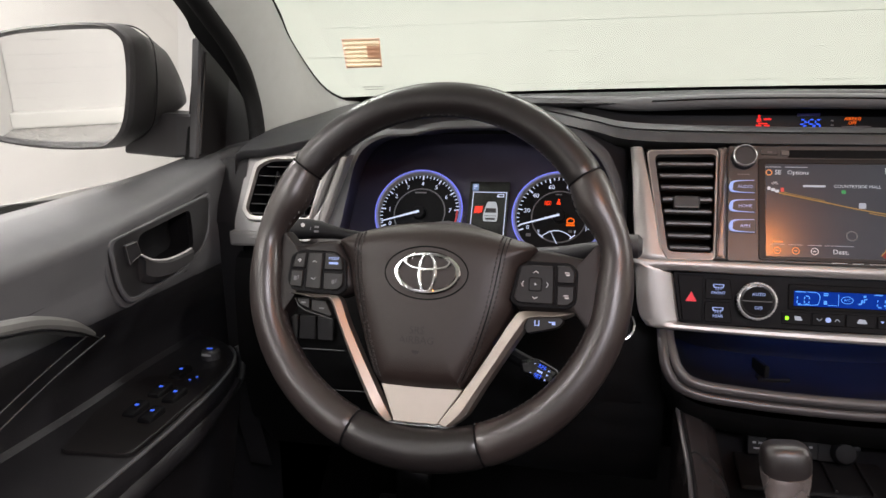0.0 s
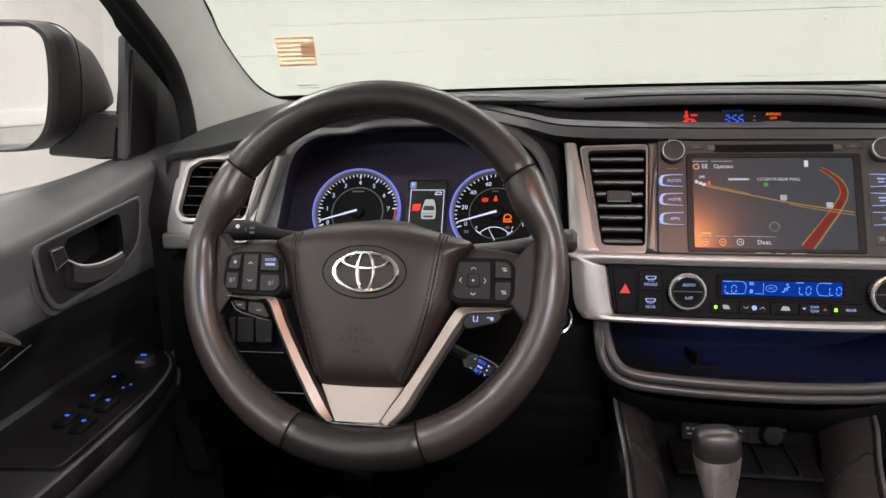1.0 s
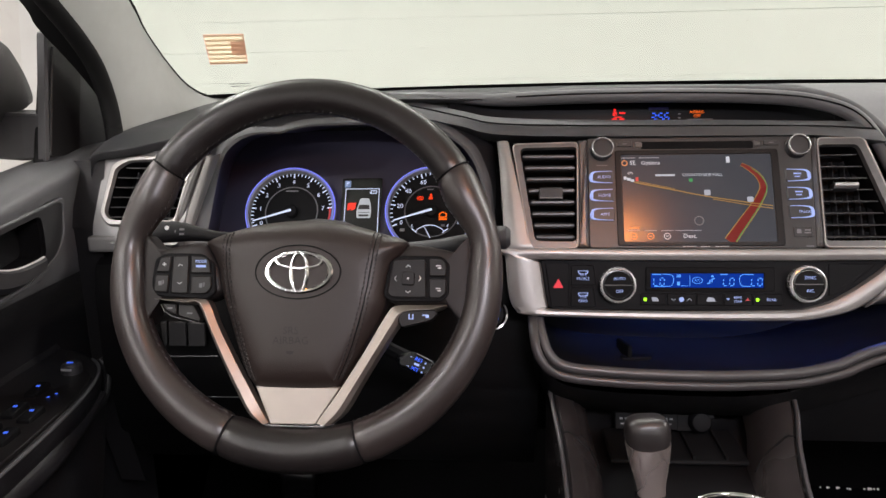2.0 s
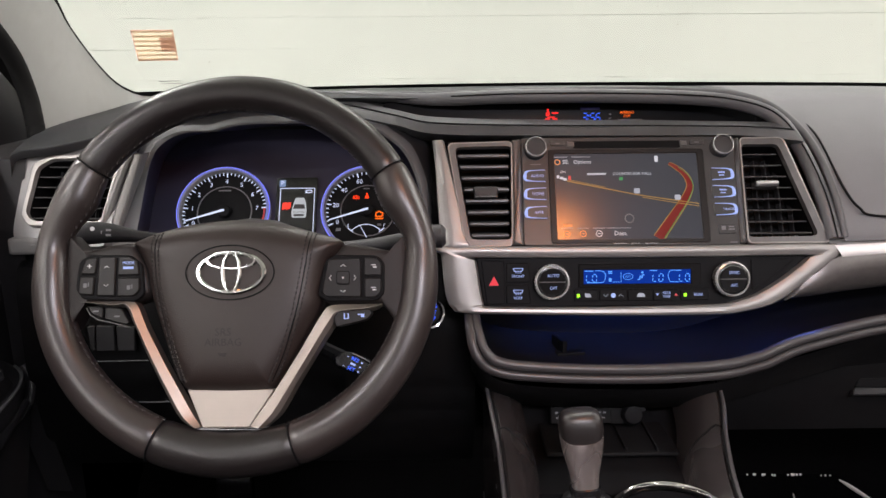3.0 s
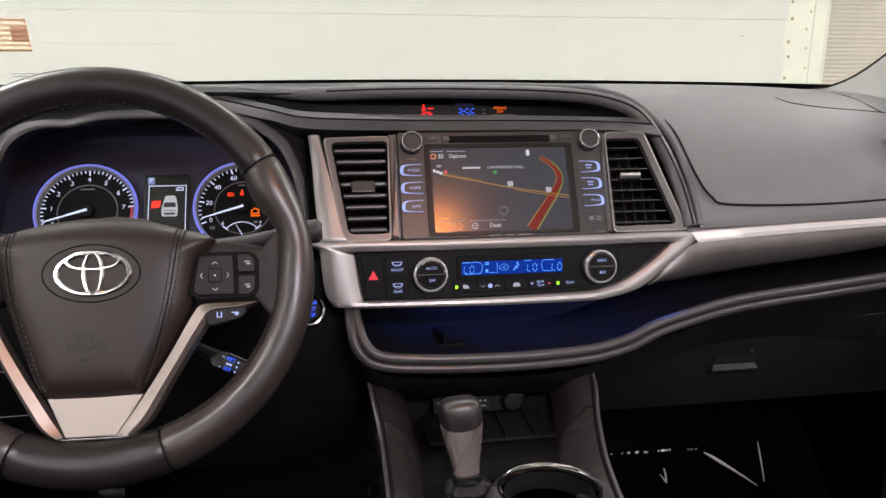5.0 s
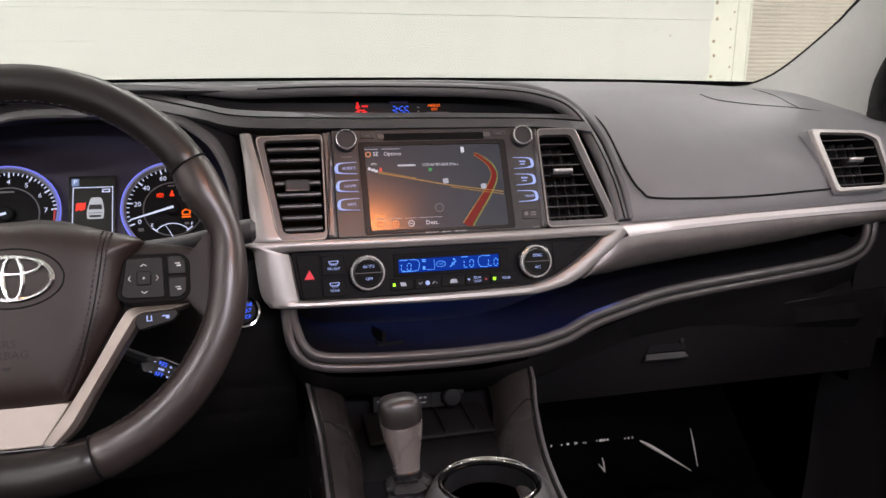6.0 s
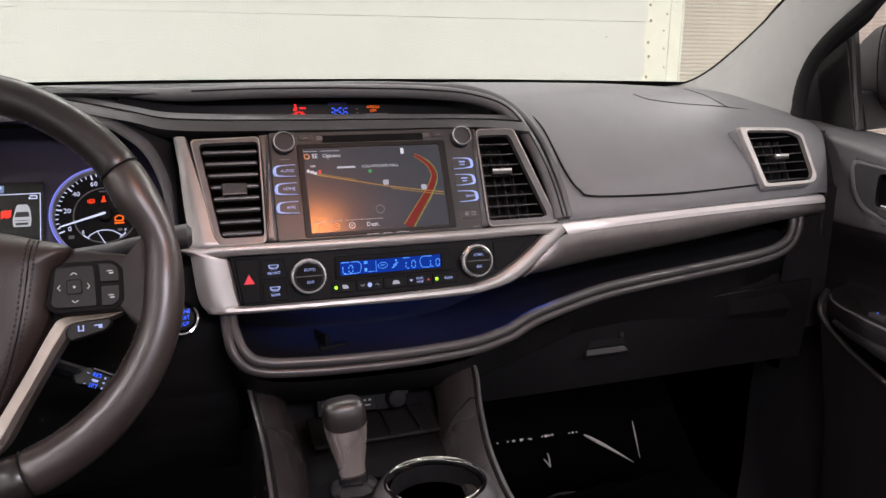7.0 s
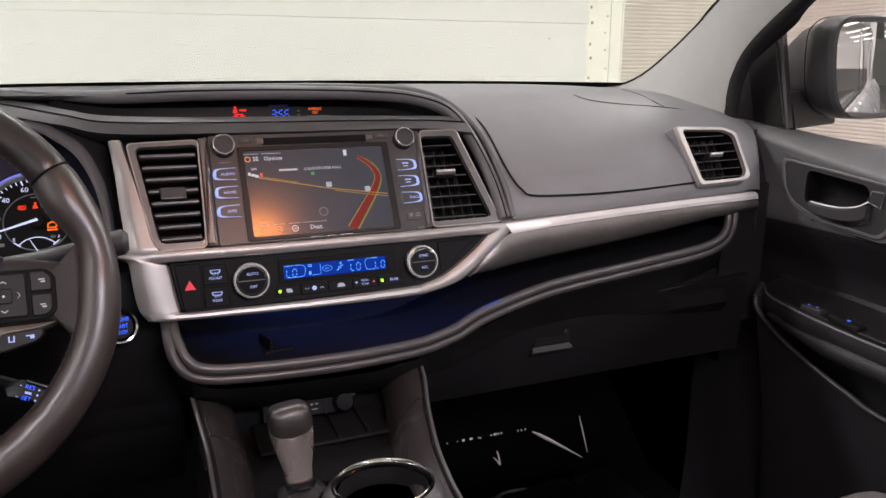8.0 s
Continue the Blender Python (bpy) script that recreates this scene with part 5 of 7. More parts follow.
for x in (-0.0352, 0.0400, 0.0700):
    segment_digits("lcd_digit", "LO", 0.0084, spot(CL, x, -0.0016, 0.0023), LCD_INK, lcd, 0.06, 0.12)
for x, y, w, h in ((-0.0376, 0.0066, 0.0100, 0.0010), (0.0354, 0.0066, 0.0080, 0.0010), (0.0637, 0.0066, 0.0065, 0.0010), (-0.0135, 0.0058, 0.0045, 0.0012), (-0.0135, 0.0040, 0.0045, 0.0012), (-0.0138, -0.0035, 0.0030, 0.0040)):
    part("lcd_mark", prism(rect(x, y, w, h), 0.0022, 0.0026, CL), LCD_INK, lcd)
for pts in ([(-0.0310, 0.0068), (-0.0220, 0.0062), (-0.0190, 0.0020), (-0.0205, -0.0050), (-0.0240, -0.0064), (-0.0400, -0.0068)], [(0.0614, 0.0068), (0.0544, 0.0062), (0.0518, 0.0010), (0.0537, -0.0050), (0.0560, -0.0062), (0.0640, -0.0066)]):
    part("lcd_line", tube([CL @ q for q in spline([(*p, 0.0024) for p in pts], 18)], 0.00042, 4), LCD_INK, lcd)
part("lcd_line", tube([CL @ V((*p, 0.0024)) for p in ((-0.0110, -0.0060), (-0.0014, -0.0060), (-0.0014, 0.0055))], 0.0004, 4), LCD_INK, lcd)
part("lcd_oval", prism(ellipse(0.0066, 0.0, 0.0058, 0.0038, 24), 0.0022, 0.0026, CL, 0, hole=ellipse(0.0066, 0.0, 0.0052, 0.0032, 24)), LCD_INK, lcd)
text("lcd_word", "A/C", 0.0036, spot(CL, 0.0066, 0.0, 0.0024), LCD_INK, lcd)
for pts in ([(0.0172, -0.0035), (0.0196, -0.0030), (0.0206, 0.0010)], [(0.0222, -0.0020), (0.0226, 0.0015), (0.0250, 0.0020)]):
    part("lcd_mark", tube([CL @ V((*p, 0.0024)) for p in pts], 0.0008, 5), LCD_INK, lcd)
part("lcd_mark", prism(ellipse(0.0228, 0.0045, 0.0014, 0.0012, 10), 0.0022, 0.0026, CL), LCD_INK, lcd)
cuts = [-0.0555, -0.0265, 0.0055, 0.0345, 0.0655, 0.0985]
for i, (a, b) in enumerate(zip(cuts, cuts[1:])):
    k = part("small_key", prism(rect((a + b) / 2, -0.0210, b - a - 0.0012, 0.0130, 0.0012), 0.0006, 0.0026, CL, 0.0007), KEYCAP, clim)
    x = (a + b) / 2
    if i in (0, 4):
        part("status_led", prism(rect(a + 0.0055, -0.0212, 0.0032, 0.0036, 0.0008), 0.0026, 0.0031, CL), GREEN_LIT, k, "green status light")
    if i == 4:
        text("key_word", "REAR", 0.0044, spot(CL, x + 0.004, -0.0212, 0.0027), BLUE_KEY, k)
    elif i == 3:
        text("key_word", "REAR", 0.0038, spot(CL, x, -0.0188, 0.0027), BLUE_KEY, k)
        text("key_word", "TEMP", 0.0038, spot(CL, x, -0.0232, 0.0027), BLUE_KEY, k)
        part("key_mark", prism([(x - 0.0125, -0.0195), (x - 0.0085, -0.0195), (x - 0.0105, -0.0220)], 0.0026, 0.0030, CL), BLUE_KEY, k)
        part("key_mark", prism([(x + 0.0085, -0.0220), (x + 0.0125, -0.0220), (x + 0.0105, -0.0195)], 0.0026, 0.0030, CL), RED_PRINT, k)
    elif i == 1:
        for dx, up in ((-0.0085, -1), (0.0085, 1)):
            part("key_mark", tube([CL @ V((x + dx + q * 0.0025, -0.0212 + up * (0.0012 - abs(q) * 0.0024), 0.0028)) for q in (-1, 0, 1)], 0.0004, 4), PALE_LIT, k)
        part("key_mark", prism(ellipse(x, -0.0212, 0.0028, 0.0028, 8), 0.0026, 0.0030, CL), BLUE_KEY, k)
    else:
        part("key_mark", prism(rounded([(x - 0.004 + (0.003 if i == 0 else 0), -0.0232), (x + 0.006, -0.0232), (x + 0.004, -0.0190), (x - 0.002, -0.0185)], 0.001, 3), 0.0026, 0.0030, CL), PALE_LIT, k)
part("blank_face", prism(rounded([(0.1470, -0.0170), (0.1600, -0.0120), (0.1860, 0.0090), (0.1960, 0.0185), (0.1460, 0.0185)], 0.002, 3), 0.0006, 0.0022, CL, 0.0006), KEYCAP, clim)
# start button on the driver's side of the stack
start = thing("start_button", (-0.214, 0.80, 1.16), "round start button with blue letters and silver ring", "start button")
SB = plane_at((-0.2195, 0.807, 1.1717), 0.2, 18)
part("button_face", lathe([(0.0, 0.004), (0.0125, 0.0035), (0.0150, 0.001), (0.0155, -0.01)], SB, 32), GLOSS, start)
part("silver_ring", lathe([(0.0155, -0.004), (0.0160, 0.003), (0.0180, 0.0035), (0.0195, -0.006)], SB, 36), SMOKED, start, "silver ring")
for i, word in enumerate(("ENGINE", "START", "STOP")):
    text("button_word", word, 0.0062, spot(SB, 0.0, 0.0070 - 0.0068 * i, 0.0042), BLUE_LIT, start, stretch=0.85)

# ================================================================ steering wheel
wheel = thing("steering_wheel", (-0.3925, 0.66, 1.09), "leather steering wheel with silver spokes and stitched pad", "steering wheel")


def rim_place(a, w=0.0):
    """Angle in degrees, 0 to the right and 90 up: the middle of the rim and its half thickness."""
    s = math.sin(radians(a))
    neck = math.exp(-((s - 0.14) / 0.13) ** 2)
    grip = math.exp(-((s - 0.42) / 0.11) ** 2)
    half = 0.0168 + 0.0035 * max(0, -s) ** 2 - 0.0030 * neck + 0.0022 * grip
    r = 0.1822 + 0.0040 * max(0.0, min(1.0, (0.35 - s) / 0.6)) - half
    return V((r * math.cos(radians(a)), r * s, w)), half


def rim_arc(a0, a1, n, name, mat, label=""):
    rows = []
    for i in range(n):
        a = a0 + (a1 - a0) * i / (n - 1)
        c, half = rim_place(a)
        out = V((math.cos(radians(a)), math.sin(radians(a)), 0))
        if i in (0, n - 1):
            half *= 0.93
        rows.append([WHEEL @ (c + out * half * math.cos(t) + V((0, 0, 1)) * half * 0.98 * math.sin(t)) for t in [2 * math.pi * k / 32 for k in range(32)]])
    return part(name, sheet(rows, 0, False, True), mat, wheel, label)


SEAMS = [33.0, 144.8, 246.2, 289.7, 393.0]
for (a, b), label in zip(zip(SEAMS, SEAMS[1:]), ("smooth upper rim leather", "grained side rim leather", "smooth lower rim leather", "grained side rim leather")):
    rim_arc(a + 0.12, b - 0.12, max(16, int((b - a) / 1.5)), "rim_section", SIDELEATHER if "side" in label else LEATHER, label)
for a in SEAMS[:4]:
    c, half = rim_place(a)
    out = V((math.cos(radians(a)), math.sin(radians(a)), 0))
    ring = [WHEEL @ (c + out * half * 0.985 * math.cos(t) + V((0, 0, 1)) * half * 0.965 * math.sin(t)) for t in [2 * math.pi * k / 24 for k in range(24)]]
    part("rim_seam", tube(ring, 0.0009, 5, True), BLACK, wheel)
stitch = finish(box(0.0040, 0.0011, 0.0011, None, 0.0004, 1), "stitch", THREAD, smooth=False)
for i in range(118):
    a = 290 + i * 316 / 117
    c, half = rim_place(a)
    out = V((math.cos(radians(a)), math.sin(radians(a)), 0))
    q = c - out * half * 0.965 + V((0, 0, half * 0.26))
    piece("stitch", stitch, WHEEL @ Matrix.Translation(q) @ Matrix.Rotation(radians(a + 90 + 22), 4, "Z"), wheel)

# leather spoke roots behind the key pads
for pts in ([(-0.156, 0.036), (-0.1385, 0.0170), (-0.1275, 0.0200), (-0.1122, 0.0238), (-0.0945, 0.0256), (-0.0790, 0.0015), (-0.0740, -0.0225), (-0.0880, -0.0305), (-0.1380, -0.0300), (-0.146, -0.050), (-0.156, -0.060)],
            [(0.158, 0.036), (0.1425, 0.0150), (0.1356, 0.0170), (0.1150, 0.0211), (0.0985, 0.0234), (0.0810, 0.0055), (0.0760, -0.0260), (0.0860, -0.0345), (0.1345, -0.0335), (0.146, -0.050), (0.158, -0.060)]):
    edge = rounded(pts, 0.006, 4)
    mx, my = sum(q[0] for q in edge) / len(edge), sum(q[1] for q in edge) / len(edge)
    rows = [[WHEEL @ V((mx + (u - mx) * f, my + (v - my) * f, w)) for u, v in edge] for f, w in ((1.0, -0.022), (1.0, -0.006), (0.985, -0.002), (0.95, 0.0015), (0.90, 0.0035), (0.80, 0.0048), (0.55, 0.0054), (0.2, 0.0054))]
    bm = sheet(rows, 0, False, True)
    bm.verts.ensure_lookup_table()
    bm.faces.new(bm.verts[-len(edge):])
    part("spoke_root", bm, ROOTLEATHER, wheel, "", 70)

# stitched airbag pad: a domed cushion
dark_stitch = finish(box(0.0040, 0.0013, 0.0011, None, 0.0004, 1), "stitch", SEWN, smooth=False)
top = [(-0.0920, 0.0252), (-0.0689, 0.0347), (-0.0392, 0.0423), (0.0, 0.0460), (0.0380, 0.0425), (0.0699, 0.0335), (0.0950, 0.0258)]
right = [(0.0945, 0.0170), (0.0840, 0.0030), (0.0785, -0.0205), (0.0755, -0.0376), (0.0592, -0.0693), (0.0378, -0.1045)]
bottom = [(0.0318, -0.1083), (0.0053, -0.1099), (-0.0309, -0.1092), (-0.0400, -0.1078)]
left = [(-0.0444, -0.1040), (-0.0514, -0.0927), (-0.0663, -0.0509), (-0.0755, -0.0225), (-0.0808, 0.0016), (-0.0895, 0.0185)]
loop = spline([(x, y, 0) for x, y in top + right + bottom + left], 110, True)
hub = V((0.0, -0.025, 0))


def pad_w(x, y):
    """Height of the domed pad at a place, by its distance from the outline."""
    p, d = V((x, y, 0)), 1.0
    for a, b in zip(loop, loop[1:] + loop[:1]):
        e = b - a
        k = max(0.0, min(1.0, (p - a).dot(e) / e.length_squared))
        d = min(d, (p - a - e * k).length)
    return 0.0015 + 0.0146 * (1 - math.exp(-d / 0.0080)) - 12.0 * max(0.0, y - 0.021) ** 2


rows = [[WHEEL @ (q + V((0, 0, -0.020))) for q in loop]]
for f in (1.0, 0.992, 0.98, 0.96, 0.93, 0.88, 0.80, 0.68, 0.54, 0.40, 0.26, 0.12, 0.03):
    ring = [hub + (q - hub) * f for q in loop]
    rows.append([WHEEL @ V((q.x, q.y, pad_w(q.x, q.y))) for q in ring])
bm = sheet(rows, 0, False, True)
bm.verts.ensure_lookup_table()
bm.faces.new([v for v in bm.verts[-110:]])
airbag = part("airbag_pad", bm, AIRBAG, wheel, "domed dark airbag pad with stitched seams", 60)

for pts in ([(-0.0735, 0.0300), (-0.0725, 0.0017), (-0.0670, -0.0294), (-0.0549, -0.0741), (-0.0446, -0.1010)], [(-0.0661, 0.0320), (-0.0662, 0.0018), (-0.0605, -0.0340), (-0.0495, -0.0739), (-0.0400, -0.1030)],
            [(0.0735, 0.0300), (0.0690, 0.0017), (0.0620, -0.0354), (0.0510, -0.0726), (0.0390, -0.1000)], [(0.0665, 0.0320), (0.0620, 0.0018), (0.0555, -0.0354), (0.0445, -0.0739), (0.0330, -0.1030)]):
    c = spline([(x, y, 0) for x, y in pts], 34)
    for i, q in enumerate(c[:-1]):
        d = c[i + 1] - q
        piece("stitch", dark_stitch, WHEEL @ Matrix.Translation((q.x, q.y, pad_w(q.x, q.y) + 0.0002)) @ Matrix.Rotation(math.atan2(d.y, d.x), 4, "Z") @ Matrix.Diagonal((0.74, 1.25, 1.1, 1)), airbag)
for pts in ([(-0.0698, 0.0312), (-0.0693, 0.0017), (-0.0638, -0.0320), (-0.0522, -0.0741), (-0.0423, -0.1020)], [(0.0700, 0.0312), (0.0655, 0.0017), (0.0588, -0.0354), (0.0478, -0.0735), (0.0360, -0.1015)]):
    part("seam", tube([WHEEL @ V((q.x, q.y, pad_w(q.x, q.y) - 0.0003)) for q in spline([(x, y, 0) for x, y in pts], 30)], 0.0007, 5), BLACK, airbag)
EM = lift(WHEEL, 0.0160)
ec = (0.0, -0.0048)
em = part("badge", prism(ellipse(-0.0012, -0.0047, 0.0395, 0.0246, 48), -0.002, 0.0004, EM, 0.0008), AIRBAG, airbag, "oval recess with a chrome badge")
part("recess_edge", tube([EM @ V((-0.0012 + 0.0393 * math.cos(w), -0.0047 + 0.0244 * math.sin(w), 0.0004)) for w in [2 * math.pi * k / 64 for k in range(64)]], 0.0007, 5, True), BLACK, em)
for cx, cy, a, b, t in ((*ec, 0.0292, 0.0178, 0.0023), (ec[0], ec[1] + 0.0102, 0.0210, 0.0069, 0.0018), (ec[0], ec[1] + 0.0002, 0.0074, 0.0176, 0.0019)):
    rows = []
    for d, h in ((-1.0, 0.0), (-0.85, 0.0022), (-0.35, 0.0034), (0.35, 0.0034), (0.85, 0.0022), (1.0, 0.0)):
        rows.append([EM @ V((cx + (a + d * t * (1.0 + 0.25 * abs(math.cos(w)))) * math.cos(w), cy + (b + d * t) * math.sin(w), h)) for w in [2 * math.pi * k / 64 for k in range(64)]])
    part("badge_oval", sheet(rows, 0, False, True), SMOKED, em, "chrome oval", 25)
text("airbag_word", "SRS", 0.0095, spot(WHEEL, -0.0060, -0.0580, 0.0164), SEWN, airbag)
text("airbag_word", "AIRBAG", 0.0095, spot(WHEEL, -0.0058, -0.0670, 0.0164), SEWN, airbag)
part("horn_mark", prism(rounded([(-0.0090, -0.0785), (-0.0040, -0.0795), (-0.0020, -0.0760), (-0.0100, -0.0760)], 0.0008, 3), 0.0150, 0.0166, WHEEL), SEWN, airbag)

# silver spokes: a faceted band each, and the plate between them
for outer, inner_, label in (([(-0.1385, -0.0294), (-0.1105, -0.0340), (-0.0989, -0.0345), (-0.0900, -0.0516), (-0.0769, -0.0796), (-0.0601, -0.1117), (-0.0465, -0.1341), (-0.0335, -0.1425)],
                       [(-0.1385, -0.0288), (-0.1105, -0.0288), (-0.0900, -0.0296), (-0.0786, -0.0520), (-0.0620, -0.0830), (-0.0455, -0.1110), (-0.0360, -0.1270), (-0.0270, -0.1410)], "left"),
                      ([(0.1343, -0.0345), (0.1240, -0.0395), (0.0985, -0.0430), (0.0890, -0.0550), (0.0738, -0.0790), (0.0577, -0.1058), (0.0430, -0.1310), (0.0290, -0.1430)],
                       [(0.1343, -0.0333), (0.1105, -0.0336), (0.0870, -0.0345), (0.0775, -0.0440), (0.0594, -0.0749), (0.0385, -0.1085), (0.0270, -0.1250), (0.0160, -0.1408)], "right")):
    n = 40
    a, b = spline([(*p, 0) for p in outer], n), spline([(*p, 0) for p in inner_], n)
    rows = []
    for u, w in ((0, -0.012), (0.02, 0.001), (0.10, 0.0046), (0.36, 0.0080), (0.40, 0.0080), (0.97, 0.0042), (1.0, -0.008)):
        rows.append([WHEEL @ (p.lerp(q, u) + V((0, 0, w))) for p, q in zip(a, b)])
    part("spoke_trim", sheet(rows), SPOKE, wheel, "faceted satin silver spoke", 20)
part("lower_plate", prism(rounded([(-0.0410, -0.1085), (-0.0265, -0.1420), (0.0150, -0.1420), (0.0370, -0.1090)], 0.001, 2), -0.012, 0.0018, WHEEL, 0.0008), PLATE, wheel, "satin silver plate between the spokes")
part("lower_edge", prism(rounded([(-0.0360, -0.1422), (0.0310, -0.1428), (0.0270, -0.1445), (-0.0320, -0.1440)], 0.0008, 3), -0.012, 0.0030, WHEEL, 0.0008), CHROME, wheel)

# key pads
pad = part("key_pad", prism(rounded([(-0.1410, 0.0080), (-0.1310, 0.0135), (-0.0950, 0.0130), (-0.0835, 0.0040), (-0.0805, -0.0226), (-0.0885, -0.0295), (-0.1370, -0.0270), (-0.1435, -0.0168)], 0.004, 4), -0.004, 0.0062, WHEEL, 0.001), BLACK, wheel)
for pts, mark in (([(-0.1385, -0.0045), (-0.1255, -0.0045), (-0.1240, 0.0110), (-0.1345, 0.0095)], "plus"), ([(-0.1400, -0.0225), (-0.1265, -0.0235), (-0.1258, -0.0065), (-0.1390, -0.0065)], "bar"),
                  ([(-0.1235, -0.0240), (-0.1070, -0.0245), (-0.1072, 0.0112), (-0.1225, 0.0112)], "arrows"), ([(-0.1050, -0.0055), (-0.0855, -0.0055), (-0.0875, 0.0075), (-0.0945, 0.0108), (-0.1052, 0.0112)], "mode"), ([(-0.1048, -0.0250), (-0.0890, -0.0245), (-0.0845, -0.0190), (-0.0852, -0.0078), (-0.1048, -0.0078)], "bar")):
    k = part("key", prism(rounded(pts, 0.0018, 3), 0.004, 0.0082, WHEEL, 0.0010), KEYDARK, pad)
    cx, cy = sum(p[0] for p in pts) / len(pts), sum(p[1] for p in pts) / len(pts)
    L = lift(WHEEL, 0.0082)
    if mark == "plus":
        bars(k, L, ((cx, cy, 0.0040, 0.0007), (cx, cy, 0.0007, 0.0040)), PRINT)
    elif mark == "mode":
        text("key_word", "MODE", 0.0038, spot(WHEEL, cx, cy + 0.0018, 0.0083), BLUE_KEY, k)
        bars(k, L, ((cx, cy - 0.0026, 0.0095, 0.0022),), BLUE_KEY)
    elif mark == "arrows":
        for dy, up in ((0.0095, 1), (-0.0090, -1)):
            part("arrow_mark", tube([WHEEL @ V((cx + q * 0.0022, cy + dy - up * abs(q) * 0.0018, 0.0084)) for q in (-1, 0, 1)], 0.0004, 4), PRINT, k)
    else:
        bars(k, L, ((cx - 0.001, cy, 0.0030, 0.0040), (cx + 0.002, cy + 0.001, 0.0010, 0.0040)), DIM_PRINT)
for pts in ([(-0.1335, -0.0331), (-0.1195, -0.0340), (-0.1190, -0.0440), (-0.1300, -0.0395)], [(-0.1175, -0.0341), (-0.1026, -0.0350), (-0.0950, -0.0480), (-0.0980, -0.0500), (-0.1172, -0.0448)]):
    k = part("phone_key", prism(rounded(pts, 0.002, 3), -0.006, 0.0030, WHEEL, 0.0008), KEYDARK, wheel)
    cx, cy = sum(p[0] for p in pts) / len(pts), sum(p[1] for p in pts) / len(pts)
    bars(k, lift(WHEEL, 0.003), ((cx, cy, 0.0050, 0.0014),), DIM_PRINT)
part("phone_key_rim", tube([WHEEL @ V((x, y, 0.002)) for x, y in ((-0.1345, -0.0345), (-0.1310, -0.0405), (-0.1230, -0.0455), (-0.1100, -0.0485), (-0.0960, -0.0520))], 0.0006, 6), LEVER, wheel)
pad = part("key_pad", prism(rounded([(0.0815, 0.0060), (0.0900, 0.0112), (0.1285, 0.0108), (0.1365, 0.0040), (0.1362, -0.0248), (0.1295, -0.0310), (0.0835, -0.0312), (0.0752, -0.0250)], 0.004, 4), -0.004, 0.0062, WHEEL, 0.001), BLACK, wheel)
dp = part("direction_key", prism(rounded([(0.0848, 0.0075), (0.1146, 0.0075), (0.1155, -0.0275), (0.0835, -0.0270), (0.0795, -0.0230)], 0.003, 4), 0.004, 0.0082, WHEEL, 0.001), KEYDARK, pad)
part("centre_key", prism(rect(0.0988, -0.0099, 0.0120, 0.0125, 0.0025), 0.0080, 0.0096, WHEEL, 0.0008), KEYDARK, dp)
part("centre_dot", prism(ellipse(0.0988, -0.0099, 0.0010, 0.0010, 10), 0.0094, 0.0099, WHEEL), PRINT, dp)
for dx, dy, turn in ((0, 0.0120, 0), (0, -0.0130, 180), (-0.0125, 0, 90), (0.0115, 0, -90)):
    m = spot(WHEEL, 0.0988 + dx, -0.0099 + dy, 0.0084, turn)
    part("arrow_mark", tube([m @ V((q * 0.0024, -abs(q) * 0.0018, 0)) for q in (-1, 0, 1)], 0.00045, 4), PRINT, dp)
for pts in ([(0.1175, 0.0080), (0.1290, 0.0078), (0.1335, 0.0030), (0.1335, -0.0080), (0.1178, -0.0080)], [(0.1178, -0.0100), (0.1335, -0.0100), (0.1332, -0.0235), (0.1280, -0.0280), (0.1180, -0.0280)]):
    k = part("key", prism(rounded(pts, 0.0018, 3), 0.004, 0.0082, WHEEL, 0.0010), KEYDARK, pad)
    cx, cy = sum(p[0] for p in pts) / len(pts), sum(p[1] for p in pts) / len(pts)
    bars(k, lift(WHEEL, 0.0082), ((cx, cy + 0.001, 0.0044, 0.0008), (cx + 0.001, cy - 0.001, 0.0034, 0.0012)), PRINT)
k = part("assist_key", prism(rounded([(0.0895, -0.0470), (0.0940, -0.0395), (0.1230, -0.0378), (0.1258, -0.0418), (0.1205, -0.0480), (0.0930, -0.0545)], 0.003, 4), -0.004, 0.0078, WHEEL, 0.001), KEYDARK, wheel)
bars(k, lift(WHEEL, 0.0078), ((0.1000, -0.0445, 0.0010, 0.0050), (0.1035, -0.0445, 0.0010, 0.0050), (0.1018, -0.0465, 0.0030, 0.0008), (0.1150, -0.0430, 0.0060, 0.0010), (0.1165, -0.0445, 0.0030, 0.0020)), BLUE_KEY)

# ================================================================ steering column, stalks, lower keys
column = thing("steering_column", (-0.3925, 0.75, 1.2), "dark plastic steering column shroud", "steering column")
part("shroud", lathe([(0.040, -0.03), (0.055, -0.05), (0.062, -0.10), (0.064, -0.20)], WHEEL, 28), DARK, column)
ST = plane_at((-0.3925, 0.72, 1.27), 0.38)
st = thing("turn_signal_stalk", (-0.55, 0.72, 1.27), "dark plastic turn signal stalk with printed symbols", "stalk")
part("stalk_end", tube([ST @ V(q) for q in ((-0.1850, 0.0160, 0.001), (-0.180, 0.0170, 0.001), (-0.170, 0.0185, 0.001), (-0.158, 0.0190, 0.0), (-0.145, 0.0185, 0.0), (-0.128, 0.0165, -0.003), (-0.118, 0.0150, -0.004), (-0.06, 0.008, -0.02))], [0.005, 0.0092, 0.0116, 0.0112, 0.0098, 0.0070, 0.0062, 0.0070], 16), LOWBLACK, st)
L = spot(ST, 0, 0, 0.0110)
part("lamp_symbol", prism(ellipse(-0.1600, 0.0215, 0.0022, 0.0022, 14), 0, 0.0006, L), PRINT, st)
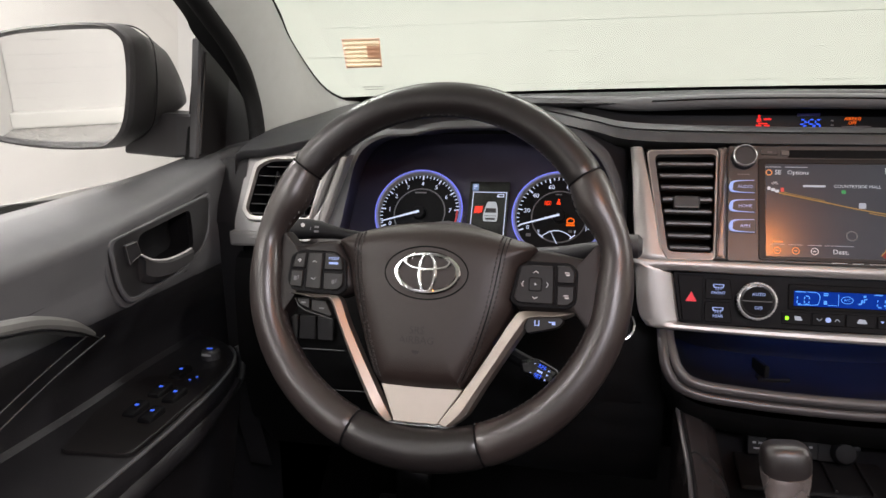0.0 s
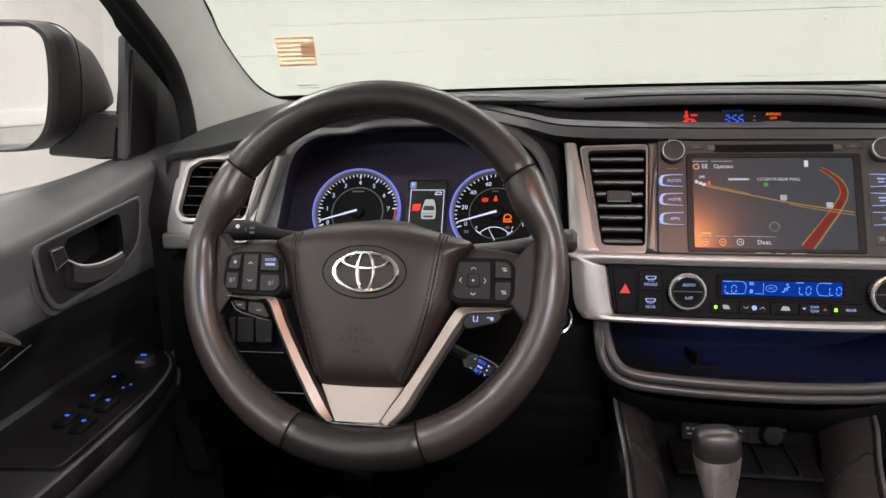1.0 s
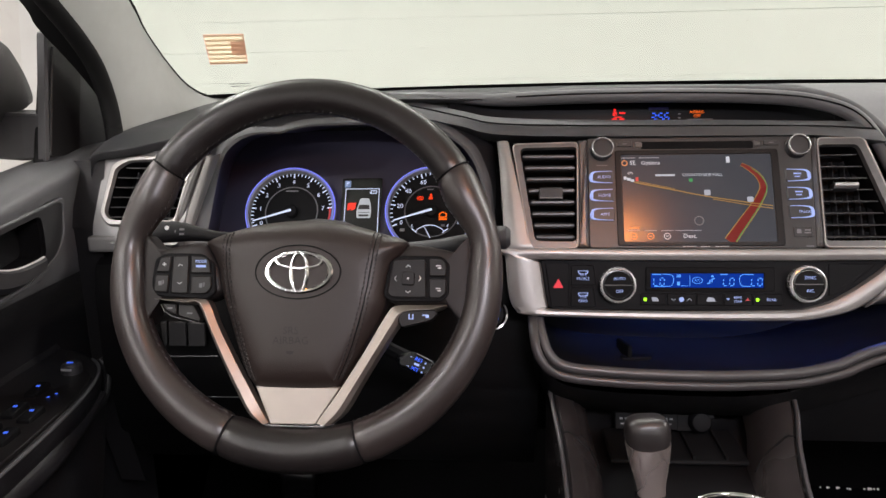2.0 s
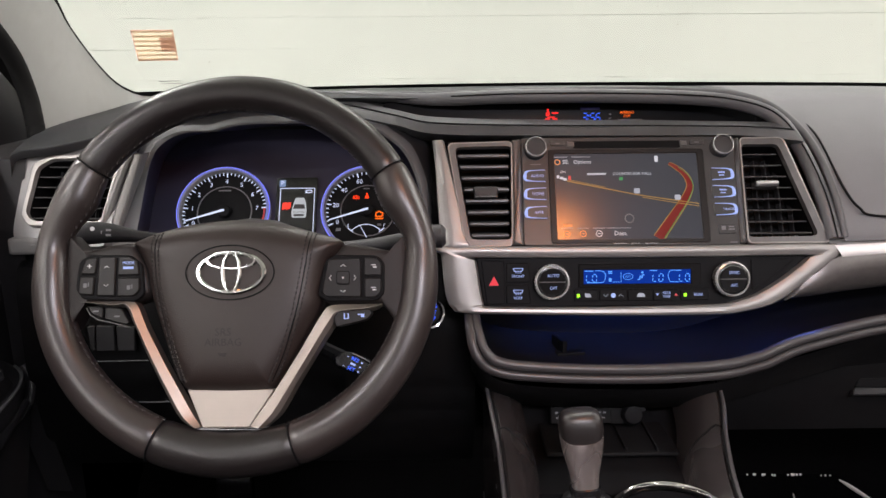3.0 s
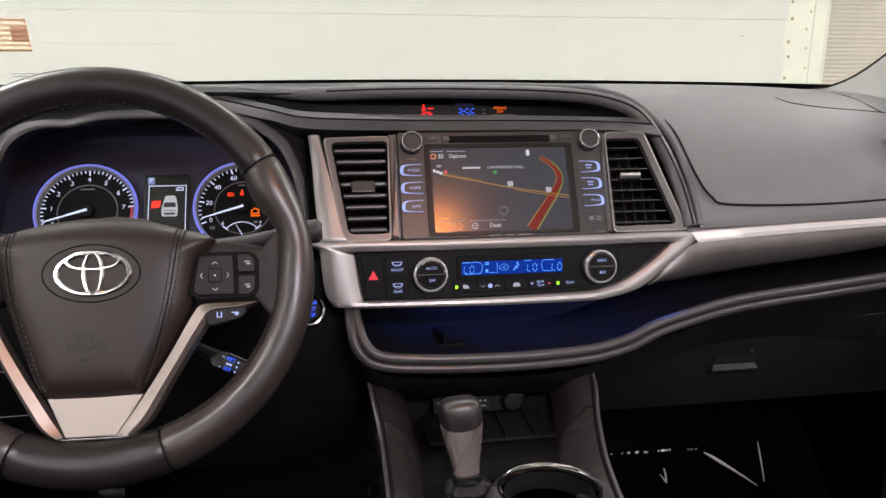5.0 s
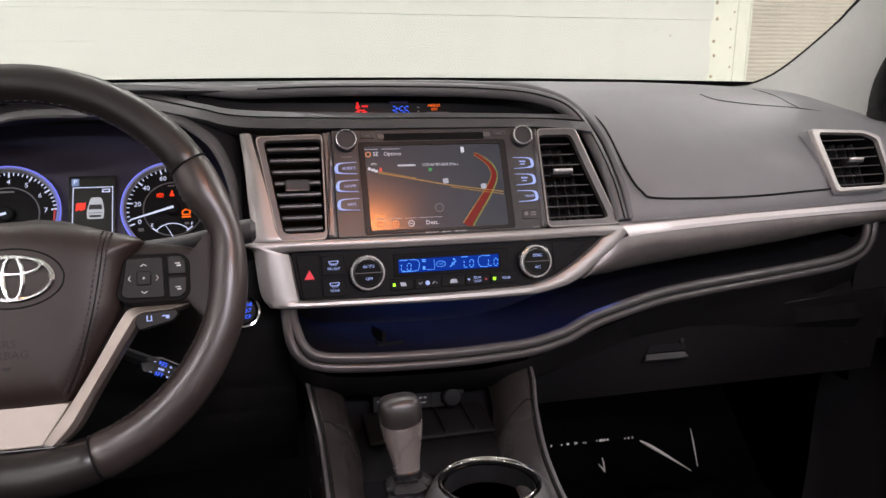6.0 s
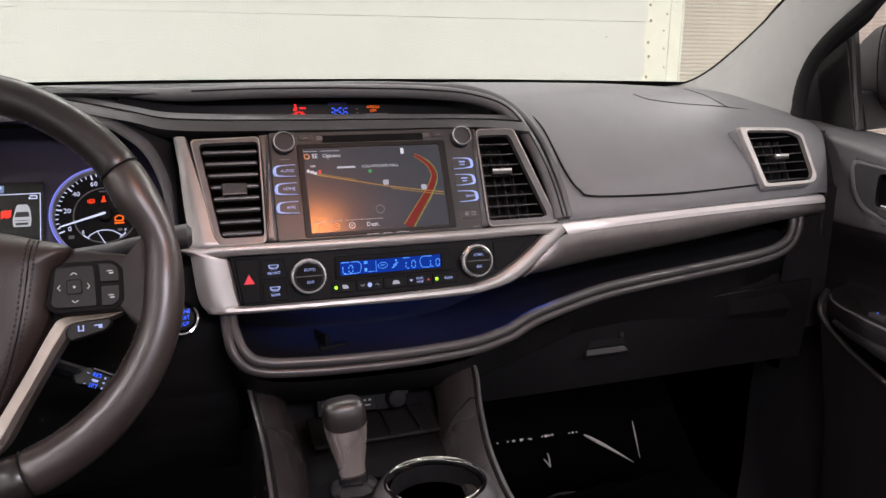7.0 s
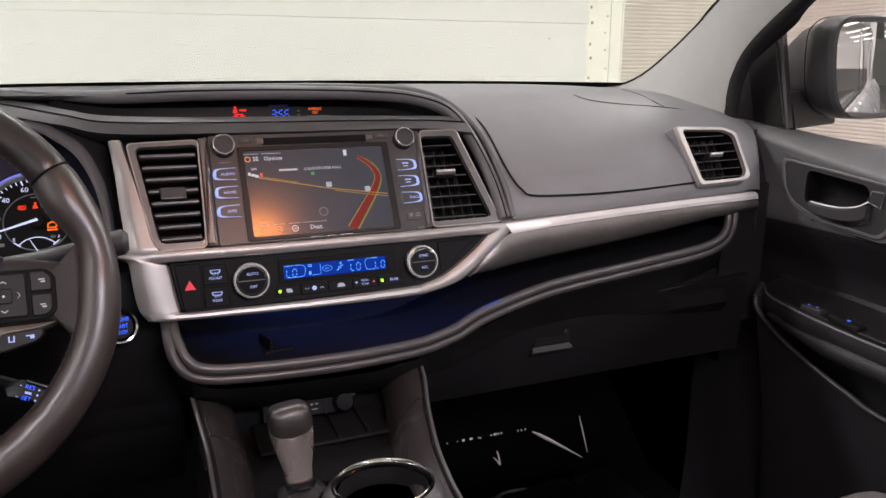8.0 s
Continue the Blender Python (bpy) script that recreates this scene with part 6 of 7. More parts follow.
bars(st, L, ((-0.1510, 0.0180, 0.0008, 0.0030), (-0.1440, 0.0200, 0.0050, 0.0022), (-0.1440, 0.0150, 0.0050, 0.0022)), DIM_PRINT)
wst = thing("wiper_stalk", (-0.22, 0.72, 1.27), "dark plastic wiper stalk behind the wheel", "stalk")
part("stalk_arm", tube([ST @ V(q) for q in ((0.060, 0.000, -0.02), (0.120, 0.004, -0.004), (0.1450, 0.0070, 0), (0.165, 0.0105, 0), (0.1760, 0.0120, 0), (0.1880, 0.0125, 0), (0.1925, 0.0125, 0))], [0.0075, 0.0075, 0.0085, 0.0080, 0.0116, 0.0122, 0.008], 16), DARK, wst)
CR = plane_at((-0.3925, 0.70, 1.20), 0.38)
cr = thing("cruise_stalk", (-0.29, 0.70, 1.16), "short black cruise control stalk with blue lettering", "stalk")
part("stalk_body", prism(rounded([(0.0780, -0.0330), (0.0960, -0.0300), (0.1160, -0.0400), (0.1175, -0.0440), (0.1110, -0.0540), (0.1060, -0.0540), (0.0800, -0.0450)], 0.004, 4), -0.014, 0.004, CR, 0.003), GLOSS, cr)
part("stalk_arm", tube([CR @ V((0.02, -0.01, -0.05)), CR @ V((0.06, -0.025, -0.02)), CR @ V((0.09, -0.038, -0.005))], 0.008, 10), BLACK, cr)
M = spot(CR, 0.0985, -0.0425, 0.0042, -24)
for dy, word in ((0.0050, "RES"), (-0.0050, "SET")):
    text("stalk_word", word, 0.0052, spot(M, 0.0005, dy, 0.0002), BLUE_LIT, cr)
bars(cr, M, ((0.0005, 0.0, 0.0055, 0.0020), (0.0082, 0.0045, 0.0016, 0.0016), (0.0082, 0.0, 0.0016, 0.0016), (0.0082, -0.0050, 0.0016, 0.0016), (-0.0072, 0.0050, 0.0020, 0.0006), (-0.0072, -0.0050, 0.0020, 0.0006)), BLUE_KEY)
part("stalk_edge", tube([CR @ V(q) for q in ((0.0985, -0.0318, 0.0030), (0.1150, -0.0400, 0.0030), (0.1166, -0.0440, 0.0030), (0.1112, -0.0530, 0.0030))], 0.0008, 6), LEVER, cr)
lk = thing("driver_switch_bank", (-0.59, 0.825, 1.12), "row of blank dark switches under the dash", "switch bank")
LB = plane_at((-0.39, 0.823, 1.15), 0.05)
for pts in ([(-0.2330, 0.0040), (-0.2240, 0.0055), (-0.2260, -0.0250), (-0.2310, -0.0250)], [(-0.2222, 0.0050), (-0.2005, 0.0045), (-0.2020, -0.0262), (-0.2245, -0.0262)], [(-0.1985, 0.0045), (-0.1767, 0.0030), (-0.1785, -0.0262), (-0.1995, -0.0262)]):
    part("switch", prism(rounded(pts, 0.002, 3), 0.0, 0.004, LB, 0.001), DARK, lk)
for z, x0, x1 in ((1.109, -0.625, -0.556), (1.055, -0.60, -0.53)):
    part("panel_line", tube([(x0, 0.8225, z), (x1, 0.8225, z + 0.001)], 0.0008, 5), SOFT, lk)

# ================================================================ centre console and shifter
WING = material("console_soft_plastic", (0.044, 0.038, 0.038), 0.26, bump=0.05, bump_scale=900, vary=0.12, spec=0.7)
console = thing("centre_console", (-0.02, 0.6, 0.9), "dark centre console with a chrome cup holder ring", "console")
for s, xs in ((-1, (-0.147, -0.142, -0.142, -0.145)), (1, (0.108, 0.094, 0.075, 0.066))):
    # side wing: outer edge line, rounded over to the inside
    edge = spline([(xs[0] + s * 0.004, 0.80, 1.095), (xs[0], 0.762, 1.078), (xs[1], 0.71, 1.058), (xs[2], 0.62, 1.045), (xs[3], 0.50, 1.040), (xs[3] + s * 0.004, 0.20, 1.038)], 34)
    rows = [[q + V((s * 0.004, 0.01, -0.42)) for q in edge], [q + V((s * 0.006, 0, -0.03)) for q in edge], [q + V((s * 0.0045, -0.001, -0.004)) for q in edge], [q + V((-s * 0.002, 0, 0.0)) for q in edge], [q + V((-s * 0.010, 0.002, -0.0012)) for q in edge], [q + V((-s * 0.020, 0.005, -0.0055)) for q in edge], [q + V((-s * 0.030, 0.009, -0.0140)) for q in edge], [q + V((-s * 0.037, 0.013, -0.0270)) for q in edge], [q + V((-s * 0.041, 0.016, -0.0420)) for q in edge]]
    wing = part("side_wing", sheet(rows, 0.002), WING, console, "soft curved console side")
    # Bead in the paler ROLL draws the bright highlight along the wing's edge.
    part("edge_bead", tube([q + V((s * 0.0042, -0.001, -0.0012)) for q in edge], 0.0024, 8), ROLL, wing, "pale bead for the highlight on the edge")
    part("edge_seam", tube([q + V((s * 0.001, -0.001, 0.0008)) for q in edge], 0.0012, 5), BLACK, wing)
    cut = [edge[11].lerp(edge[12], 0.5) + V((s * 0.006, 0, -0.004)), edge[11] + V((-s * 0.005, 0.001, 0.0006)), edge[12] + V((-s * 0.016, 0.004, -0.0030)), edge[13] + V((-s * 0.028, 0.008, -0.0115)), edge[14] + V((-s * 0.036, 0.012, -0.0250))]
    part("joint_line", tube(spline(cut, 12), 0.0011, 5), BLACK, wing)
rows = [[(x, 0.86, 1.065), (x, 0.83, 1.04), (x, 0.80, 1.022), (x, 0.74, 1.020), (x, 0.66, 1.026), (x, 0.4, 1.026), (x, 0.2, 1.026)] for x in np.linspace(-0.125, 0.078, 10)]
part("deck", sheet(rows, 0.004), DOORDARK, console)
bin_floor = part("bin_mat", box(0.15, 0.075, 0.006, pose(-0.015, 0.775, 1.026), 0.003), BLACK, console)
for x in (-0.035, 0.0, 0.035):
    part("bin_rib", box(0.003, 0.07, 0.008, pose(x, 0.775, 1.029), 0.001), BLACK, bin_floor)
part("back_wall", sheet([[(x, 0.86, 1.10), (x, 0.835, 1.07), (x, 0.83, 1.02)] for x in np.linspace(-0.135, 0.10, 6)], 0.004), BLACK, console)
cup = part("cup_ring", lathe([(0.0452, -0.004), (0.0458, 0.001), (0.0466, 0.0028), (0.0474, 0.0032), (0.0482, 0.0024), (0.0490, 0.0008), (0.0494, -0.003)], pose(0.006, 0.594, 1.052, -4, 0, 0), 56), SMOKED, console, "chrome cup holder ring")
part("cup_well", lathe([(0.0438, -0.0045), (0.0420, -0.07), (0.0, -0.072)], pose(0.006, 0.594, 1.052, -4, 0, 0), 40), BLACK, cup)
part("cup_collar", lathe([(0.0500, 0.0005), (0.056, -0.004), (0.066, -0.024)], pose(0.006, 0.594, 1.052, -4, 0, 0), 40), DARK, console)
ports = thing("power_ports", (-0.02, 0.82, 1.04), "dark row of power sockets with small print", "power sockets")
PP = plane_at((-0.02, 0.800, 1.0445), 0.3)
for x, w in ((-0.047, 0.020), (0.004, 0.022)):
    k = part("socket", prism(rect(x, 0.0, w, 0.020, 0.002), -0.004, 0.004, PP, 0.001), BLACK, ports)
    bars(k, lift(PP, 0.004), ((x - 0.003, 0.003, 0.0035, 0.0022), (x + 0.003, 0.003, 0.0035, 0.0022), (x, -0.003, 0.007, 0.0016)), DIM_PRINT)
plug = part("socket_cap", lathe([(0.0, 0.014), (0.010, 0.013), (0.013, 0.009), (0.0135, -0.004)], spot(PP, 0.0395, 0.001), 28), KEYCAP, ports, "round glossy socket cap")
part("cap_tab", box(0.009, 0.006, 0.006, spot(PP, 0.0495, 0.007, 0.010), 0.002), KEYCAP, plug)
part("socket_base", prism(rect(0.030, 0.0, 0.038, 0.022, 0.006), -0.004, 0.003, PP, 0.001), BLACK, ports)

shifter = thing("gear_shifter", (-0.066, 0.635, 1.02), "leather-capped gear shifter with a silver neck", "gear shifter")


def squarish(rx, ry, z, cx, cy, n=28, p=3.2):
    out = []
    for k in range(n):
        a = 2 * math.pi * k / n
        c, s = math.cos(a), math.sin(a)
        out.append(V((cx + rx * math.copysign(abs(c) ** (2 / p), c), cy + ry * math.copysign(abs(s) ** (2 / p), s), z)))
    return out


SH = Matrix.Translation((-0.0660, 0.640, 1.045)) @ Matrix.Rotation(radians(-4.5), 4, "Y") @ Matrix.Rotation(radians(-9), 4, "X")


def stack(rings, cap=True):
    bm = sheet([[SH @ q for q in r] for r in rings], 0, False, True)
    bm.verts.ensure_lookup_table()
    if cap:
        bm.faces.new(bm.verts[-len(rings[0]):])
    return bm


def bowed(ring, rx, k=0.0045):
    """A ring whose front dips between its corners."""
    return [q + V((0, 0, k * (min(1.0, abs(q.x) / rx) ** 2 - 0.7) if q.y < 0 else k * 0.3)) for q in ring]


part("neck", stack([squarish(0.0125, 0.0115, 0.0, 0, 0), squarish(0.0140, 0.0125, 0.015, 0, 0), squarish(0.0185, 0.0150, 0.036, 0, 0), squarish(0.0203, 0.0165, 0.047, 0, 0), bowed(squarish(0.0209, 0.0174, 0.0535, 0, 0), 0.0209)]), NECK, shifter, "satin silver neck")
part("grip", stack([bowed(squarish(0.0203, 0.0170, 0.0540, 0, 0), 0.0203), squarish(0.0212, 0.0180, 0.059, 0, 0), squarish(0.0212, 0.0180, 0.066, 0, 0), squarish(0.0202, 0.0172, 0.0725, 0, 0), squarish(0.0182, 0.0155, 0.0765, 0, 0), squarish(0.0145, 0.0125, 0.0790, 0, 0), squarish(0.007, 0.006, 0.0802, 0, 0)]), LEATHER, shifter, "rounded dark leather grip", 60)
part("collar", stack([squarish(0.0150, 0.0140, -0.004, 0, 0), squarish(0.0150, 0.0140, 0.003, 0, 0), squarish(0.0130, 0.0120, 0.004, 0, 0)]), GLOSS, shifter)
boot_rows = []
for i in range(12):
    u = i / 11
    ring = squarish(0.046 - 0.030 * u ** 0.6 + 0.003 * math.sin(u * 18), 0.050 - 0.034 * u ** 0.6 + 0.003 * math.sin(u * 18 + 1), -0.036 + 0.034 * u, 0, 0, 40, 2.4)
    boot_rows.append([q + V((0.002 * math.sin(k * 1.3 + i), 0.002 * math.cos(k * 0.9), 0)) for k, q in enumerate(ring)])
part("boot", stack(boot_rows), LOWBLACK, shifter, "creased leather boot", 60)
part("gate_plate", box(0.10, 0.13, 0.006, pose(-0.085, 0.60, 1.024), 0.004), GLOSS, console)
part("gate_light", box(0.010, 0.005, 0.002, pose(-0.106, 0.615, 1.028), 0.0005), WHITE_LIT, console)

# ================================================================ pedals and mats
FILM = material("glossy_black_film", (0.010, 0.010, 0.011), 0.12, vary=0.3, scale=20, coat=0.4)
pedal = thing("pedal", (-0.55, 1.08, 0.70), "black rubber brake pedal on a steel arm", "pedal")
pad = part("pad", box(0.125, 0.018, 0.060, pose(-0.55, 1.075, 0.715, -38), 0.007), RUBBER, pedal)
for dx in (-0.042, -0.021, 0.0, 0.021, 0.042):
    part("pad_rib", box(0.006, 0.004, 0.046, pose(-0.55 + dx, 1.067, 0.7215, -38), 0.0015), GLOSS, pad)
part("lever", sheet([[V((-0.55 + dx, y + dy, z)) for y, z in ((1.082, 0.735), (1.085, 0.775), (1.105, 0.84), (1.16, 0.95), (1.23, 1.08))] for dx, dy in ((-0.030, 0.014), (-0.030, 0.0), (-0.026, -0.003), (0.026, -0.003), (0.030, 0.0), (0.030, 0.014))], 0.002), FILM, pedal, "dark steel arm")
part("pad_mark", tube([V((-0.55 + 0.024 * math.cos(a), 1.0655 - 0.006 * math.sin(a), 0.7395 + 0.011 * math.sin(a))) for a in [math.pi * k / 14 for k in range(15)]], 0.0018, 6), SMOKED, pad, "shiny curved rim")
mat_film = thing("protective_floor_film", (0.5, 1.2, 0.6), "glossy black plastic film over the passenger floor", "floor film")
rows = []
for j in range(26):
    y = 0.75 + 0.62 * j / 25
    rows.append([(x, y, 0.607 + 0.010 * noise.noise((x * 9, y * 7, 0)) + 0.008 * noise.noise((x * 23, y * 19, 3)) + max(0, y - 1.15) * 0.55) for x in np.linspace(0.17, 0.69, 30)])
part("film", sheet(rows, 0.002), FILM, mat_film, sharp=80)
# an added fold of the film stands up in the footwell; pale beads and creases paint its glints
GLINT = material("painted_film_glint", (0.80, 0.76, 0.70), 0.3, vary=0.1)
fold = spline([(0.235, 1.10, 0.783), (0.361, 1.10, 0.780), (0.449, 1.10, 0.776), (0.50, 1.10, 0.745), (0.575, 1.10, 0.69), (0.66, 1.10, 0.66)], 40)
rows = [[V((q.x, 1.155 + 0.004 * math.sin(q.x * 60), 0.615)) for q in fold], [V((q.x, 1.13 + 0.005 * math.sin(q.x * 47 + 1), 0.615 + (q.z - 0.615) * 0.5)) for q in fold], [V((q.x, 1.108 + 0.003 * math.sin(q.x * 53), q.z - 0.006)) for q in fold], [q + V((0, 0.003, 0)) for q in fold]]
part("film_fold", sheet(rows, 0.0015), FILM, mat_film, "upright fold of the film", 80)
bead = finish(lathe([(0.0, 0.0016), (0.0014, 0.0010), (0.0018, 0)], Matrix.Identity(4), 8), "film_bead", GLINT)
for px, pz, k in ((0.262, 0.7815, 0.9), (0.283, 0.7815, 0.8), (0.303, 0.781, 0.9), (0.314, 0.781, 1.2), (0.316, 0.781, 1.0), (0.329, 0.7805, 1.3), (0.332, 0.781, 1.0), (0.345, 0.780, 0.9), (0.349, 0.779, 1.0), (0.371, 0.780, 0.9), (0.378, 0.780, 1.4), (0.381, 0.780, 1.2), (0.386, 0.780, 1.1), (0.392, 0.780, 1.1), (0.427, 0.778, 0.8), (0.434, 0.778, 1.0), (0.442, 0.778, 0.9)):
    piece("film_bead", bead, pose(px, 1.098, pz + 0.001, 60) @ Matrix.Scale(k, 4), mat_film)
for pts, rad in (([(0.458, 1.097, 0.771), (0.472, 1.097, 0.762), (0.490, 1.097, 0.750), (0.515, 1.097, 0.733), (0.545, 1.097, 0.712), (0.570, 1.097, 0.694)], [0.0012, 0.0030, 0.0034, 0.0026, 0.0016, 0.0006]),
                 ([(0.560, 1.097, 0.784), (0.567, 1.097, 0.760), (0.574, 1.097, 0.735), (0.583, 1.097, 0.702)], [0.0006, 0.0016, 0.0013, 0.0008]),
                 ([(0.383, 1.097, 0.746), (0.387, 1.097, 0.735), (0.390, 1.097, 0.717)], [0.0010, 0.0016, 0.0018]), ([(0.376, 1.097, 0.735), (0.383, 1.097, 0.727), (0.389, 1.097, 0.718)], [0.0006, 0.0012, 0.0012])):
    part("film_crease", tube(spline(pts, len(pts)), rad, 8), GLINT, mat_film, "pale painted glint along a crease")


# ================================================================ passenger seat
seat = thing("passenger_seat", (0.47, 0.3, 0.58), "light grey fabric passenger seat cushion", "car seat")
bm = box(0.38, 0.54, 0.13, pose(0.47, 0.297, 0.853, 6), 0.055, 6)
part("cushion", bm, CUSHION, seat, sharp=80)
part("seat_base", box(0.34, 0.46, 0.24, pose(0.47, 0.28, 0.70), 0.02), BLACK, seat)

# ================================================================ doors


def door(s, who):
    """A front door seen from inside; s is -1 for the driver's side."""
    d = thing("front_door", (s * 0.78, 0.5, 0.6), "dark grey closed front door panel, " + who, "car door", "front doors")
    X = lambda x: s * x
    F = Matrix(((0, 0, -s, s * 0.7335), (1, 0, 0, 0), (0, 1, 0, 0), (0, 0, 0, 1)))
    plate = rounded([(0.632, 1.289), (0.836, 1.3085), (0.828, 1.262), (0.812, 1.240), (0.763, 1.222), (0.655, 1.213), (0.640, 1.235)], [0.01, 0.012, 0.02, 0.02, 0.02, 0.012, 0.02], 5)
    # upper roll from the glass line over the crest and down to the recess
    glass_z = [(1.03, 1.352), (0.93, 1.349), (0.896, 1.347), (0.80, 1.337), (0.70, 1.331), (0.575, 1.326), (0.3, 1.322), (-0.3, 1.33)]
    crest = [(1.03, 1.356), (0.935, 1.352), (0.892, 1.345), (0.80, 1.3265), (0.70, 1.309), (0.577, 1.297), (0.3, 1.290), (-0.3, 1.30)]
    g = spline([(X(0.80), y, z) for y, z in glass_z], 130)
    c = spline([(X(0.733), y, z) for y, z in crest], 130)
    rows = [[q + V((s * 0.01, 0, -0.06)) for q in g], [q + V((0, 0, -0.004)) for q in g], [q + V((-s * 0.006, 0, 0.001)) for q in g], [p.lerp(q, 0.5) + V((0, 0, 0.006)) for p, q in zip(g, c)], [p.lerp(q, 0.88) + V((0, 0, 0.003)) for p, q in zip(g, c)], [q + V((-s * 0.003, 0, -0.006)) for q in c], [q + V((-s * 0.001, 0, -0.020)) for q in c], [V((X(0.737), q.y, q.z - 0.050)) for q in c], [V((X(0.7360), q.y, 1.228)) for q in c], [V((X(0.7395), q.y, 1.209)) for q in c], [V((X(0.7440), q.y, 1.205)) for q in c]]
    fine = []
    for r0, r1 in zip(rows, rows[1:]):
        k = 6 if r1 is rows[-3] else 2
        fine += [[p.lerp(q, j / k) for p, q in zip(r0, r1)] for j in range(k)]
    part("upper_roll", cut_out(sheet(fine + [rows[-1]]), F, [(px, pz - 0.003) for px, pz in plate], 0.03), DOORSOFT, d, "soft upper door roll", 85)
    part("belt_strip", tube([q + V((s * 0.012, 0, -0.002 - 0.014 * max(0.0, min(1.0, (q.y - 0.60) / 0.12)))) for q in g], 0.007, 6), RUBBER, d, "black glass-run strip")
    # main panel down to the sill, hollow above the armrest
    ys = np.linspace(-0.3, 1.02, 130)
    prof = spline([(x, 0, z) for x, z in ((0.739, 1.265), (0.737, 1.24), (0.742, 1.205), (0.765, 1.17), (0.785, 1.13), (0.785, 1.06), (0.77, 0.98), (0.76, 0.86), (0.76, 0.70), (0.75, 0.56))], 60)
    part("main_panel", cut_out(sheet([[(X(q.x), y, q.z) for y in ys] for q in prof]), F, plate, 0.03), DOORDARK, d)
    # handle recess plate with rounded outline, in the door's own plane
    rim_in = rounded([(0.639, 1.2845), (0.829, 1.3030), (0.821, 1.264), (0.806, 1.2455), (0.760, 1.228), (0.660, 1.2195), (0.6465, 1.237)], [0.01, 0.012, 0.02, 0.02, 0.02, 0.012, 0.02], 5)
    cup = rounded([(0.684, 1.2845), (0.786, 1.2945), (0.787, 1.270), (0.786, 1.246), (0.745, 1.2405), (0.700, 1.236), (0.676, 1.250)], [0.010, 0.010, 0.004, 0.010, 0.004, 0.012, 0.012], 5)
    pl = part("handle_plate", prism(plate, -0.004, 0.0020, F, hole=cup), DOORTRIM, d)
    part("plate_flange", prism([(0.735 + (u - 0.735) * 1.07, 1.262 + (v - 1.262) * 1.10) for u, v in plate], -0.0040, -0.0012, F, 0.001, hole=[(0.735 + (u - 0.735) * 0.98, 1.262 + (v - 1.262) * 0.98) for u, v in plate]), DOORSOFT, pl, "soft border round the plate")
    # Rim takes the paler DOORSOFT to show the highlight round the plate.
    part("plate_rim", prism(plate, 0.0, 0.0036, F, 0.0016, hole=rim_in), DOORSOFT, pl, "raised rim")
    well = [[F @ V((cx, cy, w)) for cx, cy in cup] for w in (0.0016, -0.006, -0.030)]
    well.append([F @ V((0.735 + (cx - 0.735) * 0.6, 1.265 + (cy - 1.265) * 0.6, -0.036)) for cx, cy in cup])
    bm = sheet(well, 0, False, True)
    bm.verts.ensure_lookup_table()
    bm.faces.new(bm.verts[-len(cup):])
    # BLACK lining deepens the recess's own shade by colour.
    part("handle_cup", bm, BLACK, pl, "recessed handle cup with its shade painted black")
    lev = spline([(X(0.7245), 0.676, 1.2640), (X(0.7215), 0.690, 1.2555), (X(0.720), 0.715, 1.2500), (X(0.7205), 0.745, 1.2495), (X(0.7235), 0.768, 1.2500)], 18)
    h = part("lever", sheet([[q + V((0, 0, 0.000)) for q in lev], [q + V((-s * 0.004, 0, -0.003)) for q in lev], [q + V((-s * 0.003, 0, -0.012 - 0.010 * (1 - i / 17))) for i, q in enumerate(lev)], [q + V((s * 0.006, 0, -0.018 - 0.012 * (1 - i / 17))) for i, q in enumerate(lev)], [q + V((s * 0.008, 0, -0.002)) for q in lev]], 0, True, False), LEVER, d, "dark satin grey pull lever")
    part("lever_edge", tube(lev, 0.0013, 6), STRIPSILVER, h, "bright lever edge")
    lock = part("lock_tab", prism(rounded([(0.655, 1.279), (0.676, 1.280), (0.681, 1.263), (0.660, 1.256)], 0.003, 4), 0.002, 0.0055, F, 0.001), DOORTRIM, d)
    part("lock_tab_edge", tube([F @ V((*q, 0.0058)) for q in ((0.660, 1.257), (0.656, 1.278), (0.675, 1.279), (0.680, 1.264), (0.664, 1.259))], 0.0006, 5), VENTGREY, lock)
    # armrest with the switch panel
    zt = 1.095
    A = lambda x, y, z: V((X(x), y, z))
    front = [(0.787, 0.862), (0.745, 0.850), (0.700, 0.805), (0.676, 0.73), (0.668, 0.62), (0.664, 0.5), (0.66, 0.3), (0.66, -0.3)]
    e = spline([A(x, y, zt + (0.004 if y > 0.7 else 0)) for x, y in front], 40)
    rows = [[V((X(0.789), q.y, q.z + 0.012)) for q in e], [V((X(0.782), q.y, q.z + 0.004)) for q in e], [q + V((s * 0.008, 0, 0.003)) for q in e], e, [q + V((-s * 0.003, 0, -0.010)) for q in e], [q + V((s * 0.002, 0, -0.030)) for q in e], [q + V((s * 0.030, 0, -0.055)) for q in e], [V((X(0.786), q.y, q.z - 0.085)) for q in e]]
    arm = part("armrest", sheet(rows), DOORDARK, d, "dark armrest with switch panel")
    # Pale tube painted as the thin highlight along the armrest's edge.
    part("armrest_edge", tube([q + V((-s * 0.0005, 0, 0.0004)) for q in e[8:]], 0.0020, 6), DOORSOFT, arm)
